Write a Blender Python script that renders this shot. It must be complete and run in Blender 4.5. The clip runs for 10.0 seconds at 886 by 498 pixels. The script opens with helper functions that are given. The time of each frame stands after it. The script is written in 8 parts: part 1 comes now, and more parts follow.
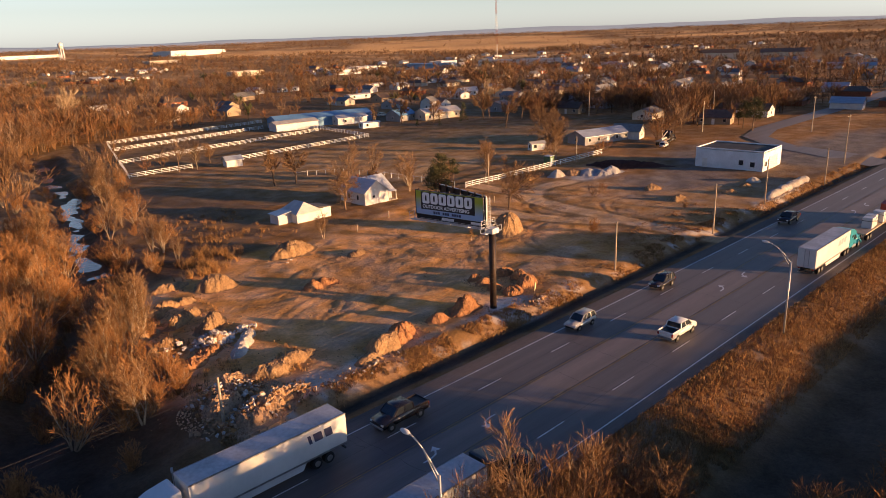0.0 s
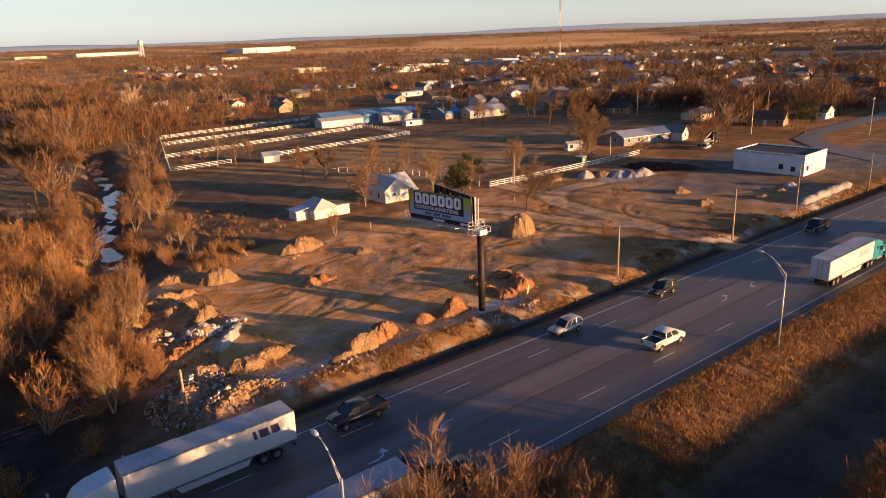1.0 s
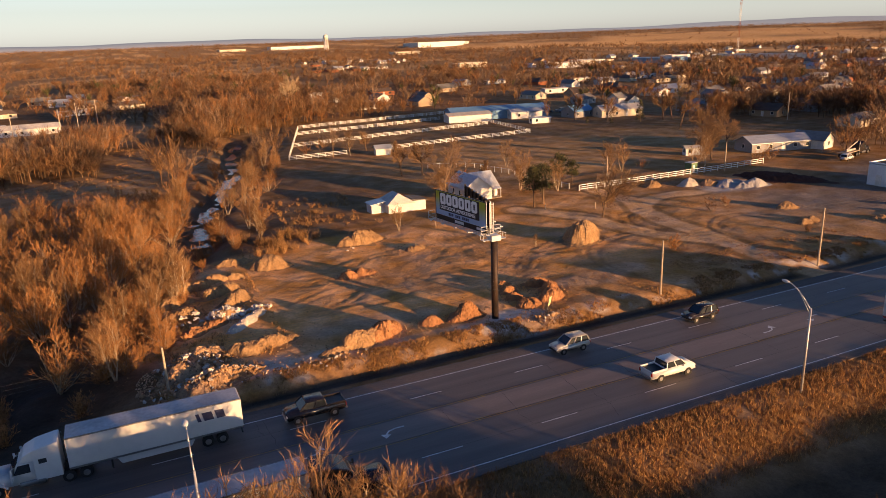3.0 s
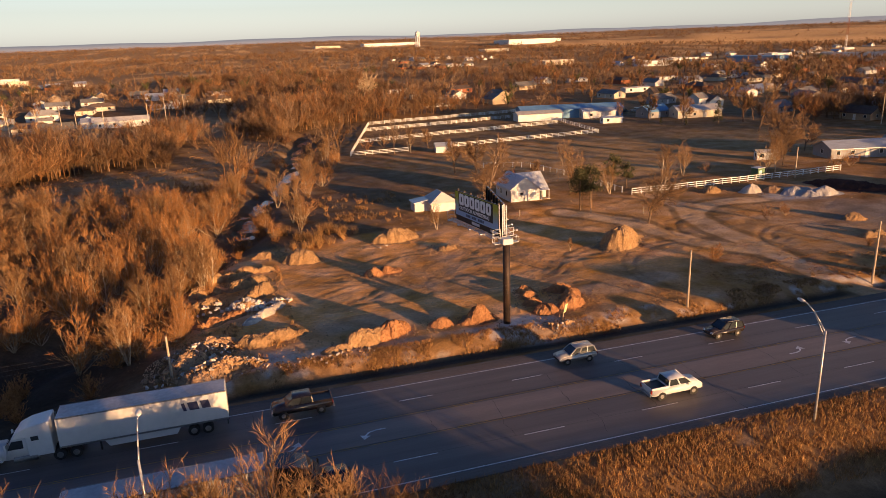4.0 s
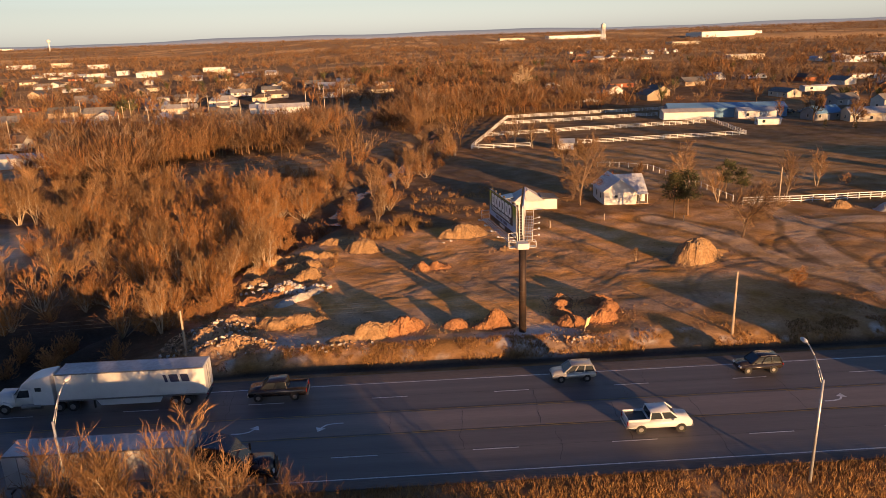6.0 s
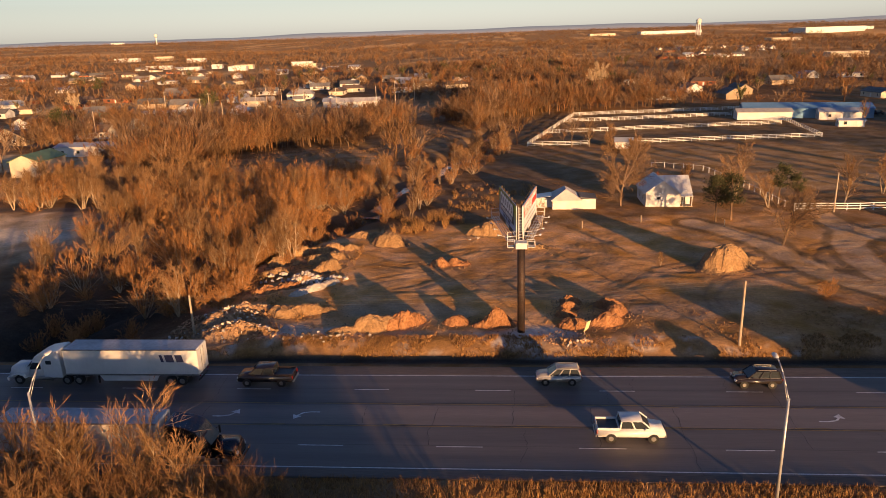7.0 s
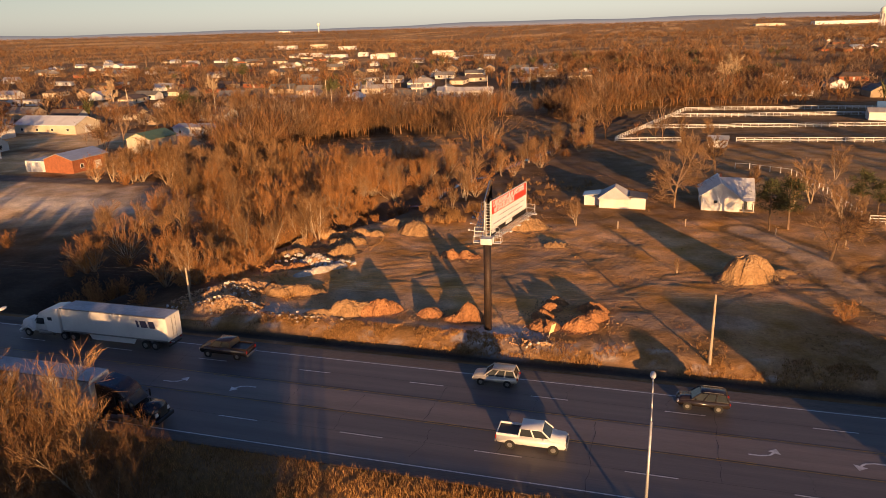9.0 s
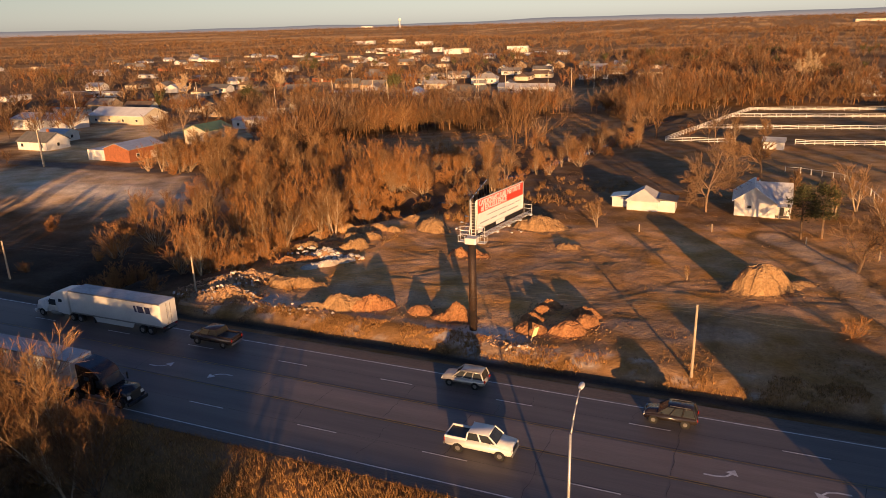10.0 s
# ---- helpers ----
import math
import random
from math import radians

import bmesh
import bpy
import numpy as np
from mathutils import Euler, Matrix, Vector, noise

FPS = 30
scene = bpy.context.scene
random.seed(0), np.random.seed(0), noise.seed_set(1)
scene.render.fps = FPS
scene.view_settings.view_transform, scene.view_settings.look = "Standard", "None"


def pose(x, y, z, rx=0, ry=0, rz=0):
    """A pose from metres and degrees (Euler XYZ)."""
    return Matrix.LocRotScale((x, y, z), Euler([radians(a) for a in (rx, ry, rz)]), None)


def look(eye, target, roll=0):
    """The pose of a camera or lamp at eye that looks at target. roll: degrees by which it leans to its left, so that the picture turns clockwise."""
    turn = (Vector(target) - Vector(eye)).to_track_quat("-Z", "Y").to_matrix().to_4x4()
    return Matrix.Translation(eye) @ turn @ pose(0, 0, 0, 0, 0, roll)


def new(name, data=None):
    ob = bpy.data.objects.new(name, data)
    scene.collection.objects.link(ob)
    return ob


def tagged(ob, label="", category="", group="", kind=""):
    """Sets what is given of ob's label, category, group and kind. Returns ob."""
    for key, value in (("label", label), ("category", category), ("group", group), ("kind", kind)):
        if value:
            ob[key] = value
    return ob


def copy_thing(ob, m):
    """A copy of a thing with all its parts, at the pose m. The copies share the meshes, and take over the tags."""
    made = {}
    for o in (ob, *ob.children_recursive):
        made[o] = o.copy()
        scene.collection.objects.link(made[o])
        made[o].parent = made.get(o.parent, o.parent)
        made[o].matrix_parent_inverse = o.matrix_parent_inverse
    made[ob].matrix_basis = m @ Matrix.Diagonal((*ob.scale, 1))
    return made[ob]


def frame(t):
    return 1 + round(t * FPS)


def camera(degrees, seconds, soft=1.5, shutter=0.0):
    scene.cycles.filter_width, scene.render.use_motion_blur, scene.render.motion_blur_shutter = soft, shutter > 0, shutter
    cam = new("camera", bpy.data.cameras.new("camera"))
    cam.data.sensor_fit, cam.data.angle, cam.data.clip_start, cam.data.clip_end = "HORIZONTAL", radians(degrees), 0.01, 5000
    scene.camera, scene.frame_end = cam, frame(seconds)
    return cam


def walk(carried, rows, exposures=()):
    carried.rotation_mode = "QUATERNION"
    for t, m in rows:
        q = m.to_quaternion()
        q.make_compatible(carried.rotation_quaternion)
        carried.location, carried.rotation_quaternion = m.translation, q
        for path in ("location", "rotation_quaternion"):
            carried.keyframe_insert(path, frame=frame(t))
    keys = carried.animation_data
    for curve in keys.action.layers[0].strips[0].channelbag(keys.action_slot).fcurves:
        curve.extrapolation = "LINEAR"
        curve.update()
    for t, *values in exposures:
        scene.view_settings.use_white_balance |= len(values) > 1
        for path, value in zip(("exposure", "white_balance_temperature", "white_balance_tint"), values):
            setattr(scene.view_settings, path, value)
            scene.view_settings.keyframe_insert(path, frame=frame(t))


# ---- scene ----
cam = camera(64.2, 10.0, soft=0.5)
METRES, EYE, TILT, LEAN, TURN = 96.2, 35.05, 0.0, 0.0, -43.6
ROWS = [
    (0.0, 0.0, 0.0, 0.0, -0.62, -16.73, 2.07),
    (0.5, 0.0507, 0.0036, -0.001, 1.98, -16.73, 2.1),
    (1.0, 0.1007, 0.0102, -0.0014, 4.76, -16.73, 2.1),
    (1.5, 0.1503, 0.02, -0.0018, 8.13, -16.69, 2.08),
    (2.0, 0.1967, 0.0321, -0.0023, 11.49, -16.68, 2.09),
    (2.5, 0.2437, 0.0482, -0.0027, 14.98, -16.66, 2.05),
    (4.0, 0.3718, 0.1146, -0.0045, 25.88, -16.61, 1.96),
    (4.5, 0.4111, 0.143, -0.0055, 29.52, -16.62, 1.91),
    (5.0, 0.4494, 0.1736, -0.0067, 33.23, -16.64, 1.92),
    (5.5, 0.4869, 0.2057, -0.0081, 36.89, -16.65, 1.91),
    (7.0, 0.5961, 0.3082, -0.0106, 47.64, -16.84, 1.76),
    (7.5, 0.6297, 0.3467, -0.0123, 50.69, -16.94, 1.71),
    (8.0, 0.6598, 0.3859, -0.0135, 53.38, -17.06, 1.67),
    (8.5, 0.6893, 0.4289, -0.0139, 56.44, -17.19, 1.62),
    (9.0, 0.7164, 0.474, -0.0148, 59.68, -17.29, 1.59),
    (9.5, 0.7399, 0.5214, -0.0154, 62.81, -17.4, 1.56),
    (10.0, 0.759, 0.5687, -0.016, 66.05, -17.47, 1.53),
]
walk(cam, [(t, pose(0, 0, EYE, TILT, LEAN, TURN) @ pose(METRES * x, METRES * y, METRES * z, 90 + pitch, roll, yaw)) for t, x, y, z, yaw, pitch, roll in ROWS],
     exposures=[(0.0, 1.25, 6250, 10), (2.5, 1.17, 6380, 10), (5.0, 1.08, 6550, 10), (7.5, 1.0, 6750, 10), (10.0, 0.95, 6850, 10)])

# ---- light ----
SUN_AZ, SUN_EL = 26.6, 4.5
to_sun = Vector((math.sin(radians(SUN_AZ)) * math.cos(radians(SUN_EL)), -math.cos(radians(SUN_AZ)) * math.cos(radians(SUN_EL)), math.sin(radians(SUN_EL))))
world = bpy.data.worlds.new("world")
scene.world = world
world.use_nodes = True
wn = world.node_tree
sky = wn.nodes.new("ShaderNodeTexSky")
sky.sky_type, sky.sun_disc = "NISHITA", False
sky.sun_elevation, sky.sun_rotation = radians(SUN_EL), radians(180.0 - SUN_AZ)
sky.air_density, sky.dust_density, sky.ozone_density = 1.0, 0.5, 2.0
# towards the horizon the haze takes the colour out of the sky
place = wn.nodes.new("ShaderNodeTexCoord")
split = wn.nodes.new("ShaderNodeSeparateXYZ")
wn.links.new(place.outputs["Generated"], split.inputs[0])
fade = wn.nodes.new("ShaderNodeMapRange")
fade.inputs["From Min"].default_value, fade.inputs["From Max"].default_value = 0.0, 0.55
fade.inputs["To Min"].default_value, fade.inputs["To Max"].default_value = 0.0, 1.0
wn.links.new(split.outputs["Z"], fade.inputs["Value"])
calm = wn.nodes.new("ShaderNodeHueSaturation")
calm.inputs["Saturation"].default_value = 0.28
wn.links.new(sky.outputs["Color"], calm.inputs["Color"])
tint = wn.nodes.new("ShaderNodeMix")
tint.data_type, tint.blend_type = "RGBA", "MULTIPLY"
tint.inputs["Factor"].default_value = 1.0
tint.inputs["B"].default_value = (1.53, 1.60, 1.66, 1)
wn.links.new(calm.outputs[0], tint.inputs["A"])
# the sunward east stands brighter than the west
glow = wn.nodes.new("ShaderNodeMapRange")
glow.inputs["From Min"].default_value, glow.inputs["From Max"].default_value = -1.0, 1.0
glow.inputs["To Min"].default_value, glow.inputs["To Max"].default_value = 0.67, 1.19
wn.links.new(split.outputs["X"], glow.inputs["Value"])
wn.links.new(glow.outputs[0], calm.inputs["Value"])
blend = wn.nodes.new("ShaderNodeMix")
blend.data_type = "RGBA"
wn.links.new(fade.outputs[0], blend.inputs["Factor"])
wn.links.new(tint.outputs["Result"], blend.inputs["A"])
blue = wn.nodes.new("ShaderNodeMix")
blue.data_type, blue.blend_type = "RGBA", "MULTIPLY"
blue.inputs["Factor"].default_value = 1.0
blue.inputs["B"].default_value = (0.27, 0.54, 1.10, 1)
wn.links.new(sky.outputs["Color"], blue.inputs["A"])
wn.links.new(blue.outputs["Result"], blend.inputs["B"])
wn.links.new(blend.outputs["Result"], wn.nodes["Background"].inputs["Color"])
wn.nodes["Background"].inputs["Strength"].default_value = 0.088
sun_data = bpy.data.lights.new("sun", "SUN")
sun_data.energy, sun_data.angle, sun_data.color = 5.0, radians(0.6), (1.0, 0.565, 0.25)
sun = new("sun", sun_data)
sun.matrix_world = look(to_sun * 400, (0, 0, 0))

# ---- materials ----
def surface(name, c1, c2=None, scale=1.0, rough=0.9, bump=0.0, fine=20.0, grain=0.25, metal=0.0, rnd=0.0, cover=False, stretch=(1, 1, 1), world_place=False, spec=0.3, isle=0.0):
    """Base colour between c1 and c2 by a broad noise, times a fine grain; rnd varies it from object to object, isle from piece to piece."""
    m = bpy.data.materials.new(name)
    m.use_nodes = True
    nt = m.node_tree
    N, L = nt.nodes.new, nt.links.new
    bsdf = nt.nodes["Principled BSDF"]
    bsdf.inputs["Roughness"].default_value, bsdf.inputs["Metallic"].default_value = rough, metal
    bsdf.inputs["Specular IOR Level"].default_value = spec
    co = N("ShaderNodeNewGeometry").outputs["Position"] if world_place else N("ShaderNodeTexCoord").outputs["Object"]
    mp = N("ShaderNodeMapping")
    mp.inputs["Scale"].default_value = stretch
    L(co, mp.inputs["Vector"])
    big, small = N("ShaderNodeTexNoise"), N("ShaderNodeTexNoise")
    big.inputs["Scale"].default_value, big.inputs["Detail"].default_value = scale, 5
    small.inputs["Scale"].default_value, small.inputs["Detail"].default_value = scale * fine, 4
    L(mp.outputs[0], big.inputs["Vector"]), L(mp.outputs[0], small.inputs["Vector"])
    ramp = N("ShaderNodeMapRange")
    ramp.inputs["From Min"].default_value, ramp.inputs["From Max"].default_value = 0.35, 0.65
    L(big.outputs["Fac"], ramp.inputs["Value"])
    mix = N("ShaderNodeMix")
    mix.data_type = "RGBA"
    L(ramp.outputs[0], mix.inputs["Factor"])
    c2 = c2 or tuple(0.75 * v for v in c1)
    mix.inputs["A"].default_value, mix.inputs["B"].default_value = (*c1, 1), (*c2, 1)
    col = mix.outputs["Result"]
    if cover:
        at = N("ShaderNodeAttribute")
        at.attribute_name = "cover"
        mul = N("ShaderNodeMix")
        mul.data_type, mul.blend_type = "RGBA", "MULTIPLY"
        mul.inputs["Factor"].default_value = 1.0
        L(col, mul.inputs["A"]), L(at.outputs["Color"], mul.inputs["B"])
        col = mul.outputs["Result"]
    val = N("ShaderNodeMapRange")
    val.inputs["From Min"].default_value, val.inputs["From Max"].default_value = 0.25, 0.75
    val.inputs["To Min"].default_value, val.inputs["To Max"].default_value = 1 - grain, 1 + grain
    L(small.outputs["Fac"], val.inputs["Value"])
    fac = val.outputs[0]
    for amount, out in ((rnd, "rnd"), (isle, "isle")):
        if amount:
            src = N("ShaderNodeObjectInfo").outputs["Random"] if out == "rnd" else N("ShaderNodeNewGeometry").outputs["Random Per Island"]
            rr = N("ShaderNodeMapRange")
            rr.inputs["To Min"].default_value, rr.inputs["To Max"].default_value = 1 - amount, 1 + amount
            L(src, rr.inputs["Value"])
            mm = N("ShaderNodeMath")
            mm.operation = "MULTIPLY"
            L(fac, mm.inputs[0]), L(rr.outputs[0], mm.inputs[1])
            fac = mm.outputs[0]
    hsv = N("ShaderNodeHueSaturation")
    L(col, hsv.inputs["Color"]), L(fac, hsv.inputs["Value"])
    L(hsv.outputs[0], bsdf.inputs["Base Color"])
    if bump:
        bp = N("ShaderNodeBump")
        bp.inputs["Strength"].default_value, bp.inputs["Distance"].default_value = 1.0, bump
        L(small.outputs["Fac"], bp.inputs["Height"])
        L(bp.outputs[0], bsdf.inputs["Normal"])
    return m


M_asphalt = surface("asphalt", (0.112, 0.094, 0.087), (0.068, 0.059, 0.057), 0.5, 0.55, 0.004, 22, 0.16, stretch=(0.035, 1, 1), world_place=True, spec=0.5)
M_concrete_lane = surface("worn_lane", (0.190, 0.150, 0.129), (0.135, 0.108, 0.095), 0.6, 0.6, 0.004, 22, 0.16, stretch=(0.05, 1, 1), world_place=True, spec=0.45)
for m_ in (M_asphalt, M_concrete_lane):
    b_ = m_.node_tree.nodes["Principled BSDF"]
    b_.inputs["Sheen Weight"].default_value, b_.inputs["Sheen Roughness"].default_value = 0.09, 0.6
    b_.inputs["Sheen Tint"].default_value = (0.7, 0.58, 0.5, 1)
M_gravel_edge = surface("gravel_shoulder", (0.165, 0.130, 0.105), (0.105, 0.085, 0.070), 0.5, 0.9, 0.01, 30, 0.3, stretch=(0.06, 1, 1), world_place=True)
M_line_white = surface("line_white", (0.74, 0.72, 0.69), (0.48, 0.46, 0.44), 1.6, 0.7, 0.0, 8, 0.25, world_place=True)
M_line_yellow = surface("line_yellow", (0.36, 0.24, 0.07), (0.20, 0.15, 0.08), 1.2, 0.7, 0.0, 8, 0.3, world_place=True)
M_tar = surface("tar_seal", (0.040, 0.036, 0.035), (0.060, 0.053, 0.050), 2.0, 0.6, 0.0, world_place=True)
M_bark = surface("bark", (0.21, 0.135, 0.085), (0.13, 0.085, 0.055), 1.2, 0.95, 0.02, 8, 0.3, rnd=0.3, spec=0.1)
M_bark_pale = surface("bark_pale", (0.42, 0.32, 0.215), (0.28, 0.20, 0.13), 1.2, 0.95, 0.02, 8, 0.3, rnd=0.2, spec=0.1)
M_twig = surface("twigs", (0.28, 0.158, 0.074), (0.19, 0.108, 0.053), 0.5, 0.95, 0, 6, 0.3, rnd=0.3, spec=0.1, isle=0.3)
M_twig_red = surface("twigs_red", (0.34, 0.160, 0.058), (0.26, 0.125, 0.050), 0.5, 0.95, 0, 6, 0.3, rnd=0.25, spec=0.1, isle=0.3)
M_twig_dark = surface("twigs_dark", (0.20, 0.105, 0.048), (0.14, 0.075, 0.036), 0.5, 0.95, 0, 6, 0.3, rnd=0.3, spec=0.1, isle=0.3)
M_twig_pale = surface("twigs_pale", (0.50, 0.36, 0.22), (0.38, 0.27, 0.16), 0.5, 0.95, 0, 6, 0.3, rnd=0.2, spec=0.1, isle=0.3)
M_woods = surface("woods", (0.245, 0.135, 0.064), (0.115, 0.062, 0.031), 0.075, 0.95, 0, 12, 0.3, world_place=True, spec=0.1, isle=0.35)
M_needle = surface("needles", (0.085, 0.078, 0.030), (0.050, 0.052, 0.022), 0.6, 0.9, 0, 8, 0.3, rnd=0.2, spec=0.2, isle=0.4)
M_grass = surface("dry_grass", (0.37, 0.20, 0.078), (0.25, 0.135, 0.054), 0.3, 0.95, 0, 8, 0.3, world_place=True, spec=0.1, isle=0.4)
M_dirt = surface("dirt", (0.36, 0.22, 0.108), (0.27, 0.158, 0.076), 0.45, 0.95, 0.16, 7, 0.3, rnd=0.12, spec=0.1)
M_dirt_red = surface("dirt_red", (0.37, 0.178, 0.078), (0.255, 0.118, 0.054), 0.5, 0.95, 0.18, 7, 0.3, rnd=0.12, spec=0.1)
M_rubble = surface("rubble", (0.43, 0.26, 0.14), (0.29, 0.17, 0.088), 0.5, 0.9, 0.03, 9, 0.3, rnd=0.35, isle=0.35)
M_concrete = surface("concrete", (0.48, 0.42, 0.35), (0.34, 0.29, 0.24), 0.4, 0.9, 0.02, 12, 0.2, rnd=0.15)
M_white_rubble = surface("white_rubble", (0.66, 0.58, 0.49), (0.46, 0.39, 0.32), 0.6, 0.9, 0.03, 12, 0.2, rnd=0.2)
M_gravel = surface("gravel_grey", (0.40, 0.37, 0.35), (0.31, 0.29, 0.27), 0.5, 0.95, 0.04, 14, 0.25)
M_white = surface("white_paint", (0.66, 0.64, 0.60), (0.56, 0.53, 0.49), 0.5, 0.6, 0.002, 10, 0.06, rnd=0.05)
M_white_block = surface("white_block", (0.74, 0.75, 0.77), (0.62, 0.62, 0.63), 0.35, 0.7, 0.004, 12, 0.08)
M_white_metal = surface("white_metal", (0.64, 0.63, 0.61), (0.54, 0.52, 0.50), 0.3, 0.45, 0.0, 14, 0.05, rnd=0.05)
M_roof_metal = surface("roof_metal", (0.46, 0.49, 0.52), (0.36, 0.38, 0.40), 0.25, 0.35, 0.004, 10, 0.12, metal=0.35, stretch=(1, 6, 1))
M_roof_grey = surface("roof_shingle_grey", (0.22, 0.205, 0.19), (0.16, 0.15, 0.14), 0.8, 0.9, 0.01, 14, 0.25, rnd=0.35)
M_roof_brown = surface("roof_shingle_brown", (0.16, 0.11, 0.08), (0.115, 0.08, 0.06), 0.8, 0.9, 0.01, 14, 0.25, rnd=0.3)
M_roof_green = surface("roof_green", (0.12, 0.19, 0.09), (0.09, 0.15, 0.075), 0.4, 0.5, 0.0, 10, 0.12)
M_blue_metal = surface("blue_metal", (0.16, 0.30, 0.46), (0.12, 0.24, 0.38), 0.2, 0.4, 0.0, 10, 0.1)
M_cream = surface("cream_siding", (0.62, 0.53, 0.40), (0.52, 0.44, 0.33), 0.4, 0.7, 0.0, 12, 0.08, rnd=0.12)
M_brick = surface("red_brick", (0.33, 0.115, 0.055), (0.25, 0.09, 0.045), 1.5, 0.9, 0.01, 12, 0.25, rnd=0.15)
M_dark = surface("dark_opening", (0.03, 0.03, 0.032), (0.02, 0.02, 0.02), 1.0, 0.3, 0.0)
M_wood = surface("weathered_wood", (0.42, 0.33, 0.235), (0.30, 0.23, 0.16), 1.5, 0.9, 0.005, 10, 0.25, rnd=0.15, stretch=(1, 1, 0.1))
M_rust = surface("rusty_black_steel", (0.030, 0.022, 0.019), (0.055, 0.032, 0.022), 0.7, 0.6, 0.0, 10, 0.3, metal=0.3)
M_steel = surface("galvanised_steel", (0.50, 0.49, 0.47), (0.40, 0.39, 0.38), 1.0, 0.45, 0.0, 10, 0.1, metal=0.5)
M_black = surface("black_paint", (0.020, 0.020, 0.022), (0.014, 0.014, 0.015), 1.0, 0.4, 0.0)
M_rubber = surface("rubber", (0.022, 0.021, 0.020), (0.03, 0.028, 0.026), 3.0, 0.85, 0.0)
M_woods_grey = surface("woods_grey", (0.245, 0.158, 0.098), (0.115, 0.073, 0.046), 0.06, 0.95, 0, 12, 0.3, world_place=True, spec=0.1, isle=0.35)
M_woods_orange = surface("woods_orange", (0.27, 0.125, 0.05), (0.14, 0.07, 0.034), 0.06, 0.95, 0, 12, 0.3, world_place=True, spec=0.1, isle=0.35)

# ---- building helpers ----
def obj(name, bm, material, smooth=False):
    me = bpy.data.meshes.new(name)
    bm.normal_update()
    bm.to_mesh(me)
    bm.free()
    for mm in (material if isinstance(material, (list, tuple)) else [material]):
        me.materials.append(mm)
    if smooth:
        me.polygons.foreach_set("use_smooth", [True] * len(me.polygons))
    return new(name, me)


def part(name, bm, material, parent, label="", smooth=False):
    ob = obj(name, bm, material, smooth)
    ob.parent = parent
    if label:
        tagged(ob, label)
    return ob


def thing(name, label, category, m=None, group="", kind=""):
    ob = new(name)
    if m is not None:
        ob.matrix_basis = m
    return tagged(ob, label, category, group, kind)


def raw(name, vs, fs, material, smooth=False):
    me = bpy.data.meshes.new(name)
    me.from_pydata(vs, [], fs)
    me.materials.append(material)
    if smooth:
        me.polygons.foreach_set("use_smooth", [True] * len(me.polygons))
    return new(name, me)


def tri_soup(name, verts, material):
    """A mesh of loose triangles from an (n, 3, 3) array."""
    verts = np.asarray(verts, dtype=np.float32)
    n = len(verts)
    me = bpy.data.meshes.new(name)
    me.vertices.add(3 * n), me.loops.add(3 * n), me.polygons.add(n)
    me.vertices.foreach_set("co", verts.ravel())
    me.loops.foreach_set("vertex_index", np.arange(3 * n, dtype=np.int32))
    me.polygons.foreach_set("loop_start", np.arange(0, 3 * n, 3, dtype=np.int32))
    me.update(calc_edges=True)
    me.materials.append(material)
    return new(name, me)


def box(bm, x, y, z, sx, sy, sz, turn=0.0, bevel=0.0):
    """A box whose middle is x, y, z."""
    out = bmesh.ops.create_cube(bm, size=1.0, matrix=pose(x, y, z, 0, 0, turn) @ Matrix.Diagonal((sx, sy, sz, 1)))
    if bevel:
        es = list({e for v in out["verts"] for e in v.link_edges})
        bmesh.ops.bevel(bm, geom=es, offset=bevel, segments=1, affect="EDGES")
    return bm


def rod(bm, a, b, r0, r1=None, n=8, caps=True):
    """A round bar from a to b."""
    a, b = Vector(a), Vector(b)
    r1 = r0 if r1 is None else r1
    d = b - a
    q = d.to_track_quat("Z", "Y").to_matrix().to_4x4()
    bmesh.ops.create_cone(bm, cap_ends=caps, segments=n, radius1=r0, radius2=r1, depth=d.length, matrix=Matrix.Translation((a + b) / 2) @ q)
    return bm


def prism(bm, outline, x0, x1, axis="x"):
    """An outline of (u, v) drawn out from x0 to x1 along an axis; u, v are the other two axes in order."""
    def at(u, v, k):
        return {"x": (k, u, v), "y": (u, k, v), "z": (u, v, k)}[axis]
    a = [bm.verts.new(at(u, v, x0)) for u, v in outline]
    b = [bm.verts.new(at(u, v, x1)) for u, v in outline]
    n = len(outline)
    bm.faces.new(a), bm.faces.new(b[::-1])
    for i in range(n):
        bm.faces.new((a[i], b[i], b[(i + 1) % n], a[(i + 1) % n]))
    bmesh.ops.recalc_face_normals(bm, faces=bm.faces[:])
    return bm


def new_bm():
    return bmesh.new()


def smoothstep(a, b, x):
    t = np.clip((x - a) / (b - a), 0, 1)
    return t * t * (3 - 2 * t)


GRIDS = {}


def wave_noise(x, y, size, seed):
    """Smooth value noise for arrays, about -1 to 1."""
    if seed not in GRIDS:
        GRIDS[seed] = np.random.RandomState(seed).uniform(-1, 1, (128, 128))
    grid = GRIDS[seed]
    u, v = x / size + 31.7, y / size + 17.3
    i, j = np.floor(u).astype(int), np.floor(v).astype(int)
    fu, fv = u - i, v - j
    fu, fv = fu * fu * (3 - 2 * fu), fv * fv * (3 - 2 * fv)
    g = lambda a, b: grid[a % 128, b % 128]
    return (g(i, j) * (1 - fu) + g(i + 1, j) * fu) * (1 - fv) + (g(i, j + 1) * (1 - fu) + g(i + 1, j + 1) * fu) * fv

